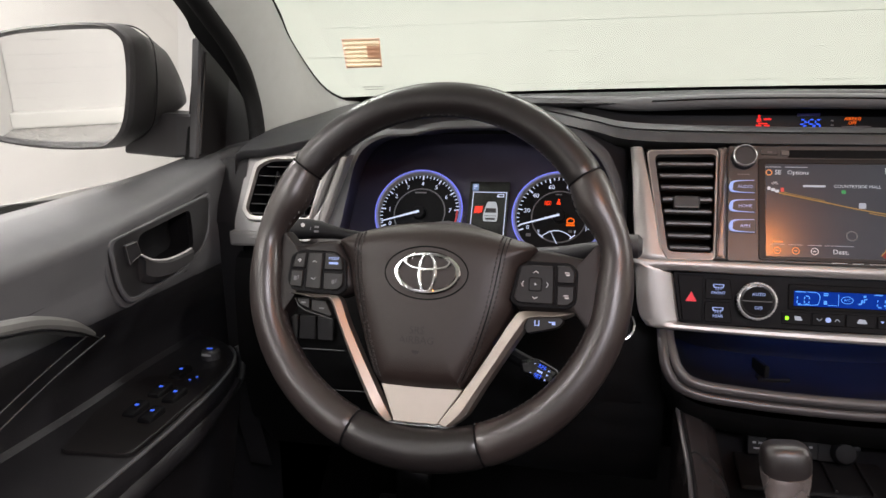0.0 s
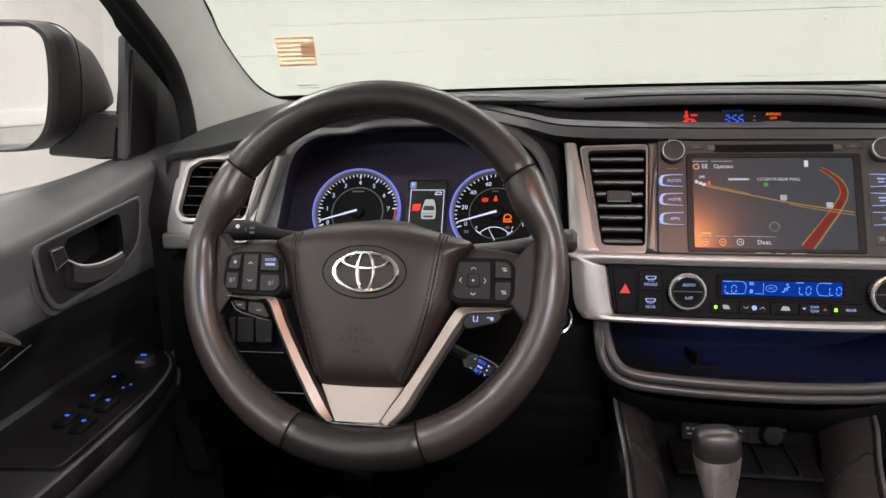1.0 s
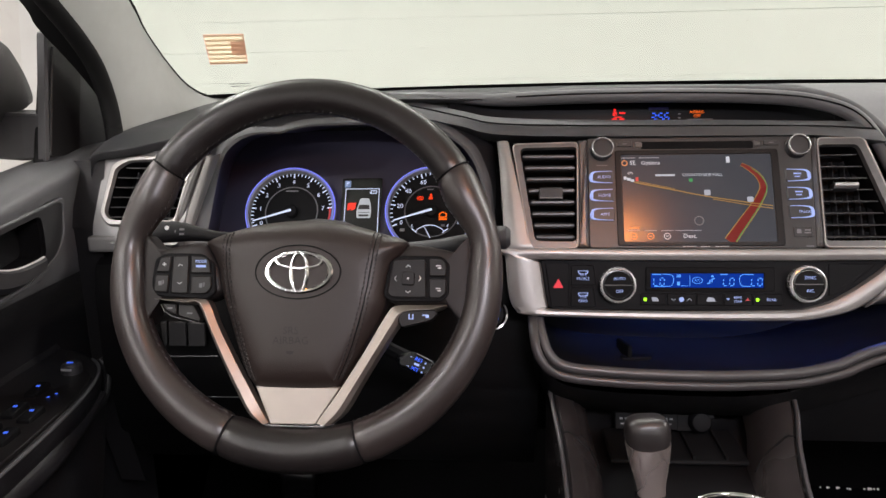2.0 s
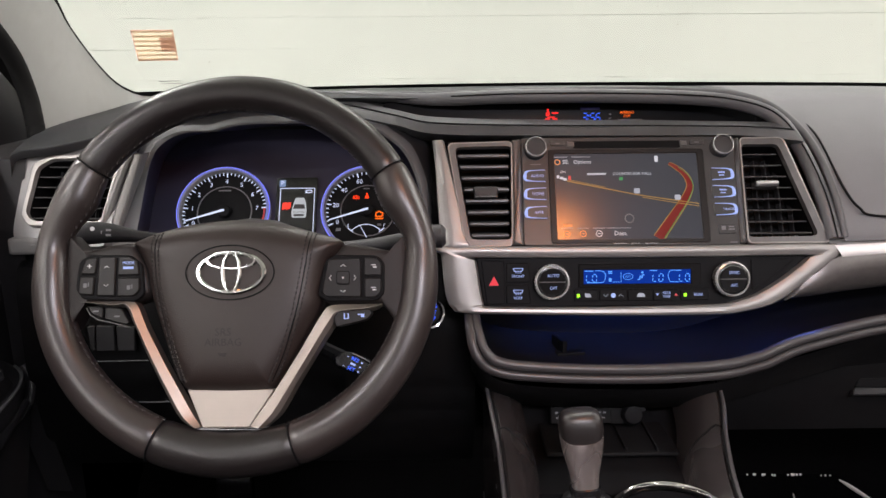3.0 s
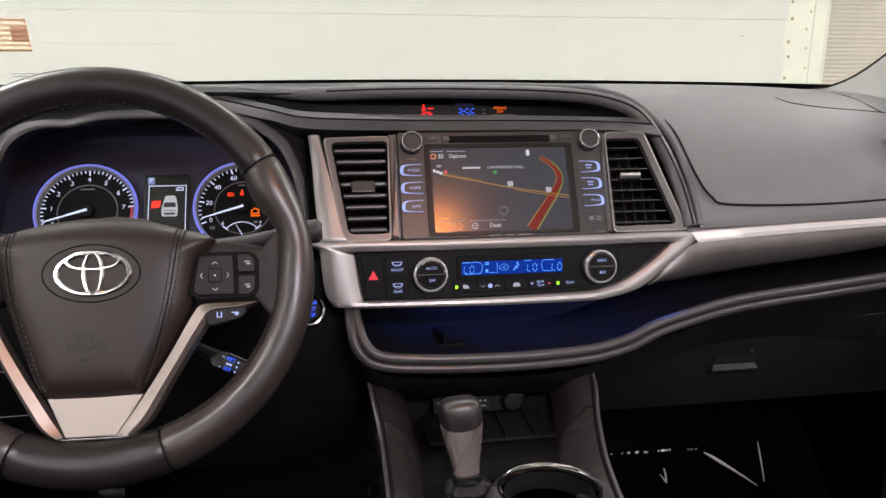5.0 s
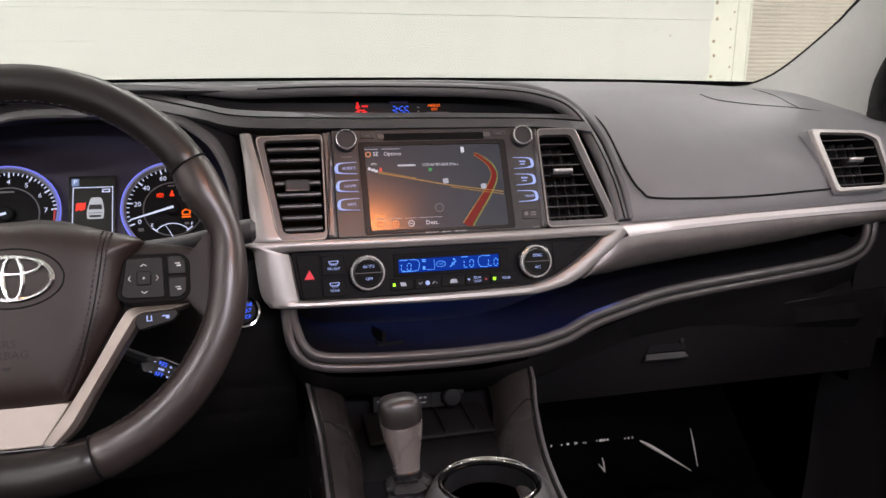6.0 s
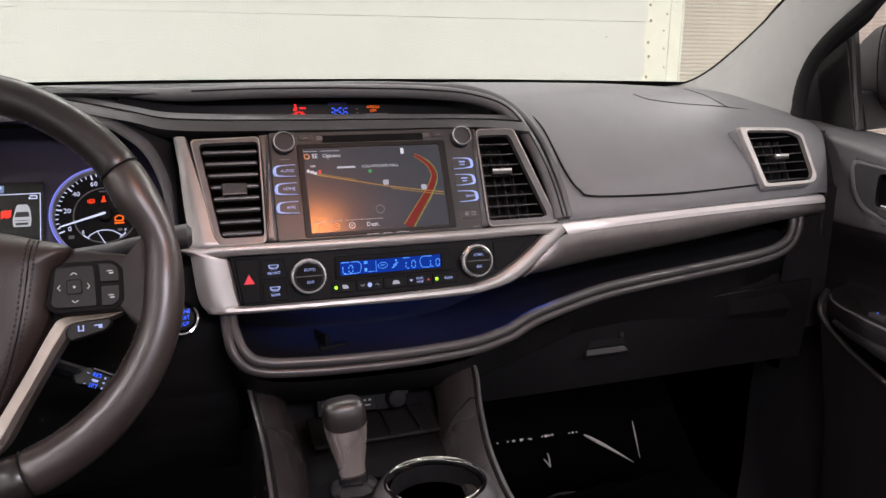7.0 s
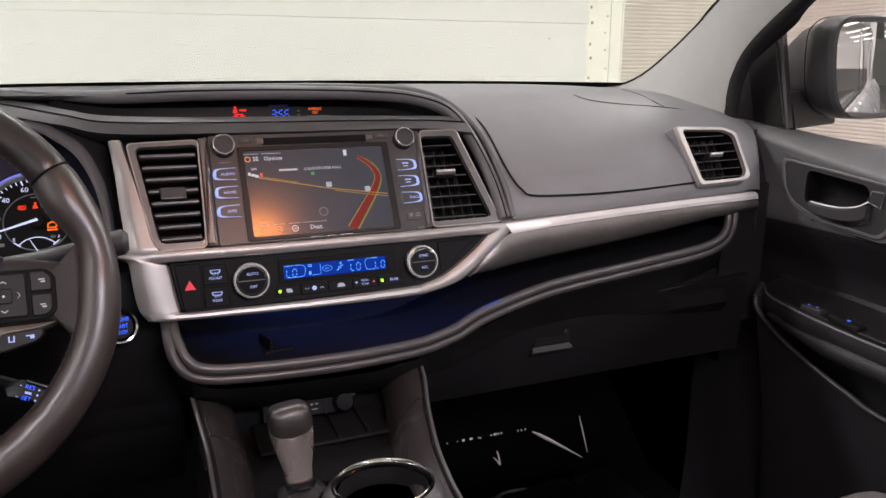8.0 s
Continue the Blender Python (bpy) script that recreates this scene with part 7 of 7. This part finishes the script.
    pan = prism(rounded([(X(0.775), 0.830), (X(0.735), 0.825), (X(0.690), 0.775), (X(0.677), 0.71), (X(0.670), 0.60), (X(0.668), 0.548), (X(0.74), 0.540), (X(0.765), 0.62)], 0.01, 4), zt + 0.0035, zt + 0.0075, None, 0.001)
    sw = part("switch_panel", pan, KEYDARK, arm)
    line = [(0.705, 0.822, 1.112), (0.703, 0.831, 1.088), (0.70, 0.816, 1.064), (0.70, 0.75, 1.030), (0.70, 0.648, 0.999), (0.70, 0.56, 0.985), (0.70, 0.2, 0.975)]
    if s < 0:
        line = [(0.715, 0.835, 1.10), (0.705, 0.832, 1.080), (0.70, 0.800, 1.055), (0.70, 0.70, 1.052), (0.70, 0.60, 1.045), (0.695, 0.46, 1.035), (0.69, 0.2, 1.03)]
    pk = part("pocket_rim", tube(spline([A(*q) for q in line], 30), 0.0040, 12), DOORTRIM, d, "grey map pocket piping")
    rows = [[A(x, y, z) for x, y, z in line], [A(x + 0.003, y, z - 0.02) for x, y, z in line], [A(x + 0.03, y - 0.01, z - 0.20) for x, y, z in line], [A(0.76, y - 0.01, 0.58) for x, y, z in line]]
    part("pocket_face", sheet(rows), DOORDARK, pk)
    bolster = [(0.690, 0.79, zt - 0.022), (0.680, 0.70, zt - 0.030), (0.674, 0.60, zt - 0.033), (0.672, 0.45, zt - 0.034), (0.67, 0.1, zt - 0.034)]
    part("armrest_bolster", tube(spline([A(*q) for q in bolster], 24), [0.004 + 0.010 * min(1, i / 8) for i in range(24)], 16), DOORDARK, arm)
    grab = [(0.715, 0.16, 1.262), (0.703, 0.40, 1.262), (0.700, 0.459, 1.256), (0.701, 0.499, 1.247), (0.712, 0.548, 1.226), (0.735, 0.60, 1.200)]
    gh = part("grab_trim", tube(spline([A(*q) for q in grab], 26), [0.0078] * 20 + [0.0078 - 0.0010 * i for i in range(6)], 10), GRABTRIM, d, "satin grey pull trim")
    part("grab_groove", tube([q + V((-s * 0.0064, 0, -0.0042)) for q in spline([A(*q) for q in grab], 26)], 0.0012, 5), BLACK, gh)
    for off in (0, 0.022):
        part("panel_seam", tube(spline([A(0.764, 0.40 + off, 1.115), (X(0.762), 0.475 + off, 1.148 - off * 0.3), (X(0.752), 0.547 + off * 0.8, 1.178 - off * 0.4), (X(0.742), 0.609 + off * 0.7, 1.200 - off * 0.5)], 12), 0.0009, 5), DARK, d)
    return d, sw, zt


d_door, d_sw, zt = door(-1, "beside the driver")
p_door, p_sw, _ = door(1, "beside the passenger")
# window, lock and mirror switches
for x, y in ((-0.723, 0.679), (-0.699, 0.670), (-0.720, 0.631), (-0.695, 0.622), (-0.730, 0.730)):
    k = part("window_switch", box(0.016, 0.030, 0.010, pose(x, y, zt + 0.0085, 6, 0, 0), 0.003), BLACK, d_sw)
    part("switch_light", box(0.0042, 0.0030, 0.0012, pose(x, y + 0.002, zt + 0.0141, 6), 0.0003), SWITCH_LIT, k, "blue switch light")
for x, y in ((-0.709, 0.716), (-0.705, 0.725)):
    part("lock_light", box(0.0026, 0.0022, 0.0010, pose(x, y, zt + 0.0085), 0.0003), SWITCH_LIT, d_sw)
mk = part("mirror_knob", lathe([(0.012, 0.0), (0.0115, 0.010), (0.009, 0.013), (0.0, 0.0135)], pose(-0.722, 0.786, zt + 0.007), 24), DARK, d_sw, "round mirror adjuster")
part("knob_light", box(0.0075, 0.0028, 0.001, pose(-0.722, 0.784, zt + 0.0208), 0.0003), SWITCH_LIT, mk)
part("knob_edge", box(0.013, 0.0015, 0.003, pose(-0.722, 0.7745, zt + 0.015), 0.0004), CHROME, mk)
k = part("window_switch", box(0.020, 0.048, 0.010, pose(0.680, 0.648, zt + 0.011, 6, 0, 0), 0.003), BLACK, p_sw)
part("switch_light", box(0.0042, 0.0040, 0.0012, pose(0.676, 0.643, zt + 0.0168, 6), 0.0003), SWITCH_LIT, k, "blue switch light")
k = part("lock_switch", box(0.014, 0.034, 0.008, pose(0.690, 0.712, zt + 0.010, 0, 0, 0), 0.002), DARK, p_sw)
for y in (0.706, 0.720):
    part("switch_light", box(0.0024, 0.0024, 0.0010, pose(0.690, y, zt + 0.0145), 0.0003), SWITCH_LIT, k)

# ================================================================ window frames, sail covers, mirrors
for s, who in ((-1, "driver"), (1, "passenger")):
    wf = thing("window_frame", (s * 0.75, 0.9, 1.35), "black front window frame with a small sail cover", "window frame", "window frames")
    lip = [(0.709, 0.922, 1.340), (0.712, 0.924, 1.425), (0.711, 0.890, 1.474), (0.710, 0.807, 1.537), (0.710, 0.60, 1.675), (0.70, 0.36, 1.79)]
    far = [(0.748, 0.990, 1.350), (0.746, 0.976, 1.407), (0.745, 0.920, 1.456), (0.744, 0.850, 1.503), (0.744, 0.812, 1.540), (0.742, 0.58, 1.70)]
    a, b = spline(lip, 26), spline(far, 26)
    part("frame_strip", sheet([[V((s * p.x, p.y, p.z)) for p in a], [V((s * (p.x * 0.5 + q.x * 0.5 - 0.004), (p.y + q.y) / 2, (p.z + q.z) / 2)) for p, q in zip(a, b)], [V((s * q.x, q.y, q.z)) for q in b]]), RUBBER, wf)
    F = Matrix(((0, 0, -s, s * 0.760), (1, 0, 0, 0), (0, 1, 0, 0), (0, 0, 0, 1)))
    part("sail_cover", prism(rounded([(0.858, 1.345), (1.010, 1.335), (1.005, 1.440), (0.972, 1.474), (0.893, 1.502)], 0.006, 3), -0.012, 0.0, F, 0.003), DARK, wf, "dark grey sail cover", smooth=False)
    part("sail_face", prism(rounded([(0.862, 1.352), (0.924, 1.348), (0.957, 1.466), (0.898, 1.484)], 0.003, 3), -0.002, 0.003, F, 0.001), KEYDARK, wf, smooth=False)
    part("post", box(0.016, 0.016, 0.19, pose(s * 0.772, 0.8905, 1.418, -18.4), 0.003), POST, wf, "black upright glass post")
    pane = part("side_pane", sheet([[(s * (0.802 - 0.10 * max(0, z - 1.33)), y, z) for y in np.linspace(-0.33, 0.88, 6)] for z in np.linspace(1.30, 1.74, 5)]), SIDEGLASS, wf)
    pane.visible_shadow = False

    mir = thing("side_mirror", (s * 0.86, 0.88, 1.36), "dark door mirror housing with a framed glass", "side mirror", "door mirrors")
    dx = 0.0 if s < 0 else -0.028
    ring = [(0.803, 1.488), (0.812, 1.506), (0.836, 1.5165), (0.890, 1.517), (0.970, 1.510), (1.030, 1.488), (1.052, 1.447), (1.045, 1.405), (1.012, 1.380), (0.940, 1.3665), (0.862, 1.3645), (0.838, 1.371), (0.818, 1.393), (0.806, 1.440)]
    deep = [(0.838, 1.484), (0.850, 1.497), (0.872, 1.512), (0.905, 1.516), (0.965, 1.508), (1.01, 1.485), (1.03, 1.447), (1.02, 1.41), (0.99, 1.388), (0.925, 1.390), (0.870, 1.403), (0.835, 1.407), (0.815, 1.412), (0.821, 1.447)]
    o = spline([(s * (x + dx), 0.80, z) for x, z in ring], 64, True)
    o2 = spline([(s * x, 0.92, z) for x, z in deep], 64, True)
    cen = sum(o, V((0, 0, 0))) / 64
    cen2 = sum(o2, V((0, 0, 0))) / 64

    def slide(q, y, f, dz=0.0):
        p = cen + (q - cen) * f
        return V((p.x, y - (abs(p.x) - 0.77) * 0.10, p.z + dz))

    rows = [[slide(q, 0.845, 0.900) for q in o], [slide(q, 0.812, 0.925) for q in o], [slide(q, 0.803, 0.955) for q in o], [slide(q, 0.806, 0.99) for q in o], [slide(q, 0.815, 1.0) for q in o]]
    part("bezel", sheet(rows, 0, False, True), DARK, mir, "dark glossy rim round the glass")
    rows = [[slide(q, 0.815, 1.0) for q in o], [slide(q, 0.84, 1.008) for q in o], [slide(q, 0.84, 1.008).lerp(p, 0.45) for q, p in zip(o, o2)], o2, [cen2 + (p - cen2) * 0.88 + V((0, 0.03, 0)) for p in o2], [cen2 + (p - cen2) * 0.62 + V((0, 0.06, 0)) for p in o2], [cen2 + (p - cen2) * 0.25 + V((0, 0.075, 0)) for p in o2]]
    bm = sheet(rows, 0, False, True)
    bm.verts.ensure_lookup_table()
    bm.faces.new(bm.verts[-64:])
    shell = part("housing", bm, SHELL, mir, "dark grey plastic shell", 60)
    part("housing_seam", tube([slide(q, 0.852, 1.006).lerp(p, 0.12) for q, p in zip(o, o2)], 0.0009, 5, True), BLACK, shell)
    # the passenger's glass is bowed outwards, the driver's is flat
    gm = Matrix.Translation((cen.x, 0.818 - (abs(cen.x) - 0.86) * 0.10, cen.z)) @ Matrix.Rotation(radians(16 if s < 0 else -26.5), 4, "Z") @ Matrix.Rotation(radians(90 + (2.4 if s < 0 else 0.0)), 4, "X")
    bow = 0.0 if s < 0 else 0.5 / 1.6
    rows = []
    for f in (0.955, 0.85, 0.7, 0.55, 0.4, 0.25, 0.1):
        rows.append([gm @ V(((q.x - cen.x) * f, (q.z - cen.z) * f, -bow * (((q.x - cen.x) * f) ** 2 + ((q.z - cen.z) * f) ** 2))) for q in o])
    bm = sheet(rows, 0, False, True)
    bm.verts.ensure_lookup_table()
    bm.faces.new(bm.verts[-64:])
    part("mirror_glass", bm, MIRROR, mir, "clear mirror glass", 80)
    block = [(s * x, z) for x, z in ((0.770, 1.403), (0.845, 1.4065), (0.872, 1.392), (0.880, 1.352), (0.800, 1.346), (0.770, 1.349))]
    part("arm", prism(rounded(block, 0.005, 4), -0.06, 0.0, plane_at((0, 0.872, 0), 0.0), 0.003), DARK, mir, "short dark mounting arm")

# outer skin of the car below the belt
for s in (-1, 1):
    skin = thing("car_side", (s * 0.93, -0.6, 0.4), "silver painted outer side of the car", "car body", "car sides")
    rows = [[(s * x, y, z) for y in np.linspace(-2.4, 1.3, 12)] for x, z in ((0.815, 1.318), (0.84, 1.310), (0.90, 1.22), (0.935, 1.05), (0.94, 0.75), (0.91, 0.45))]
    part("door_skin", sheet(rows), PAINT, skin)
    part("belt_moulding", tube([(s * 0.822, y, 1.322) for y in np.linspace(-2.4, 0.95, 6)], 0.008, 6), CHROME, skin, "bright belt moulding")

# rear side windows and the dark pillars between them
for s in (-1, 1):
    rw = thing("rear_side_window", (s * 0.80, -1.2, 1.32), "dark framed rear side windows of the car", "car window", "rear side windows")
    for y, w in ((-0.42, 0.10), (-1.32, 0.09), (-2.28, 0.20)):
        rows = [[(s * x, y + w * e - 0.25 * max(0, z - 1.32) * (y < -0.5), z) for e in (-0.5, -0.45, 0.45, 0.5)] for x, z in ((0.812, 1.31), (0.80, 1.45), (0.775, 1.65), (0.745, 1.78))]
        part("pillar", sheet(rows, 0.02), GLOSS, rw, "glossy black window pillar")
    for y0, y1 in ((-1.29, -0.46), (-2.20, -1.36)):
        pane = part("pane", sheet([[(s * (0.802 - 0.10 * max(0, z - 1.33)), y, z) for y in (y0, (y0 + y1) / 2, y1)] for z in np.linspace(1.31, 1.76, 4)]), SIDEGLASS, rw)
        pane.visible_shadow = False
    part("roof_rail", tube([(s * 0.742, y, 1.785) for y in (-2.4, -1.2, 0.0, 0.35)], 0.022, 8), PAINT, rw, "silver painted roof rail")

# ================================================================ decal on the windshield
decal = thing("flag_decal", (-0.6, 1.1, 1.46), "small faded striped flag decal on the windshield", "decal")
FX0, FX1, U0, U1 = -0.6445, -0.5925, 0.1328, 0.2305
FADED = sticker("faded_tan_decal", (0.64, 0.54, 0.40))
STRIPE = sticker("faded_brown_stripe", (0.65, 0.53, 0.41))
CANTON = sticker("faded_red_canton", (0.68, 0.46, 0.39))


def decal_sheet(x0, x1, u0, u1, out, lean=0.0198):
    return sheet([[glass_place(x0 + (x1 - x0) * i / 4 + lean * (u - U0) / (U1 - U0), u) + V((0, -out, -out * 0.6)) for i in range(5)] for u in np.linspace(u0, u1, 4)])


part("ground", decal_sheet(FX0, FX1, U0, U1, 0.002), FADED, decal)
for i in range(7):
    h = (U1 - U0) / 13
    part("stripe", decal_sheet(FX0 + 0.001, FX1 - 0.001, U0 + h * 2 * i, U0 + h * (2 * i + 0.8), 0.003), STRIPE, decal)
for x0, x1, u0, u1 in ((FX0, FX1, U0 - 0.001, U0 + 0.003), (FX0, FX1, U1 - 0.003, U1 + 0.001), (FX0, FX0 + 0.0016, U0, U1), (FX1 - 0.0016, FX1, U0, U1)):
    part("border", decal_sheet(x0, x1, u0, u1, 0.0035), CANTON, decal)
part("canton", decal_sheet(FX0 + 0.033, FX1 - 0.001, U0 + 0.030, U1 - 0.022, 0.004), CANTON, decal)
print_lines = thing("glass_print", (-0.58, 1.2, 1.42), "tiny printed lines at the glass corner", "glass print")
for u in (0.045, 0.055):
    part("print_line", sheet([[glass_place(x, u + d) + V((0, -0.003, -0.002)) for x in np.linspace(-0.640, -0.610, 3)] for d in (0, 0.002)]), DIM_PRINT, print_lines)

# ================================================================ details of the garage
bolts_at = [1.36, 1.50, 1.63, 1.75, 1.90, 2.02]
jamb = thing("steel_door_jamb", (3.2, 5.0, 0.0), "cream painted steel door jamb with rusty bolts", "door jamb")
part("plate", box(0.34, 0.030, 3.5, pose(3.20, 5.000, 1.75), 0.004), STEEL, jamb)
part("return_flange", box(0.018, 0.24, 3.5, pose(3.375, 5.10, 1.75), 0.003), STEEL, jamb)
part("edge_strip", box(0.10, 0.010, 3.5, pose(3.31, 4.982, 1.75), 0.002), STEEL, jamb)
bolt = finish(lathe([(0.0, 0.012), (0.012, 0.010), (0.016, 0.004), (0.017, 0.0)], pose(0, 0, 0, 90), 10), "bolt", RUST)
for i, z in enumerate(bolts_at):
    piece("bolt", bolt, pose(3.085 + 0.012 * (i % 2), 4.984, z + 0.02 * math.sin(i * 2.6)) @ Matrix.Scale(0.72, 4), jamb)
    piece("bolt", bolt, pose(3.235 - 0.01 * (i % 3), 4.984, z + 0.07) @ Matrix.Scale(0.5, 4), jamb)


def shutter(name, origin, along, length, label):
    """A roll-up door of ribbed steel slats, 0.031 m each."""
    sh = thing(name, origin, label, "roll-up door", "roll-up doors")
    prof = [(0.0, 0.0), (0.004, 0.004), (0.010, 0.006), (0.020, 0.006), (0.026, 0.004), (0.030, 0.0)]
    al = V(along).normalized()
    out = V((al.y, -al.x, 0))
    slat = sheet([[V((0, 0, 0)) + al * t + out * d + V((0, 0, h)) for t in (0, length)] for h, d in prof])
    me = finish(slat, "slat", SHUTTER, 50)
    for i in range(112):
        piece("slat", me, Matrix.Translation(V(origin) + V((0, 0, 0.03 + i * 0.031))), sh)
    return sh


shutter("roll_up_door", (3.39, 5.28, 0), (1, 0, 0), 2.2, "grey-white ribbed steel roll-up door, closed")
shutter("roll_up_door", (5.3, 5.2, 0), (0, -1, 0), 8.0, "grey-white ribbed steel roll-up door, closed")
slab("wall_east", 5.4, 5.6, -26, 5.3, 0, 3.6, WALLPAINT, "plain white wall behind the side doors", "wall")
slab("wall_north_end", 3.39, 5.6, 5.32, 5.5, 0, 3.6, WALLPAINT, "plain white wall behind the roll-up door", "wall")
for lx, ly in LAMPS + [(1.6 + 2.6 * (k % 2), -7.5 - 3.0 * (k // 2)) for k in range(12)]:
    fx = thing("ceiling_light", (lx, ly, 3.6), "long white ceiling tube light fixture", "ceiling light", "ceiling lights")
    part("housing", box(1.6, 0.30, 0.08, pose(lx, ly, 3.56), 0.01), CEIL, fx)
    part("tube", box(1.45, 0.05, 0.05, pose(lx, ly, 3.50), 0.015), glow("tube_glow", (1.0, 0.96, 0.9), 8.0), fx, "glowing tube")
# block courses of the north wall, each a piece with its own edges
short_course = finish(box(3.78, 0.05, 0.1948, pose(1.9, 0, 0), 0.0015, 2), "block_course", WALLPAINT, smooth=False)
course = finish(box(9.2, 0.05, 0.1952, None, 0.0012, 2), "block_course", WALLPAINT, smooth=False)
for i in range(18):
    piece("block_course", course, pose(-1.55 + 0.01 * math.sin(i * 3), 5.0 + 0.0006 * math.sin(i * 2.3), 0.10 + i * 0.1955, 0.0, 0.05 * math.sin(i * 1.7), 0), wall_north)
west = slab("wall_rear_left", -3.2, 0.6, -10.2, -10.0, 0, 3.6, WALLPAINT, "white painted block wall behind the car", "wall")
for i in range(18):
    piece("block_course", short_course, pose(-3.2, -9.985, 0.10 + i * 0.1955), west)
slab("kerb", -3.2, 0.6, -9.96, -9.70, 0.0, 0.22, CEIL, "white painted kerb along the garage wall", "kerb", 0.02)
flake = random.Random(4)
for i in range(46):
    z = 0.10 + flake.choice([7, 8, 9]) * 0.1955 - 0.0975 + flake.uniform(-0.012, 0.012)
    w = flake.uniform(0.03, 0.22)
    x = flake.uniform(-3.0, 2.9)
    pts = [(x - w / 2 + w * k / 8, z + 0.004 * noise.noise((x + k * 0.7, z * 9, i))) for k in range(9)]
    part("paint_ridge", tube([(px, 4.975, pz) for px, pz in pts], [0.001 + 0.004 * flake.random() * math.sin(math.pi * k / 8) for k in range(9)], 5), WALLPAINT, wall_north)
CHIP = material("paint_chip", (0.30, 0.28, 0.24), 0.8, vary=0.3)
for i in range(7):
    x, z, r = flake.uniform(-2.8, 2.8), flake.uniform(1.4, 1.95), flake.uniform(0.004, 0.010)
    out = [(r * math.cos(a) * flake.uniform(0.6, 1.3), r * 0.6 * math.sin(a) * flake.uniform(0.6, 1.3)) for a in [k * 0.785 for k in range(8)]]
    part("paint_chip", prism(out, 0, 0.002, plane_at((x, 4.9745, z), 0)), CHIP, wall_north)
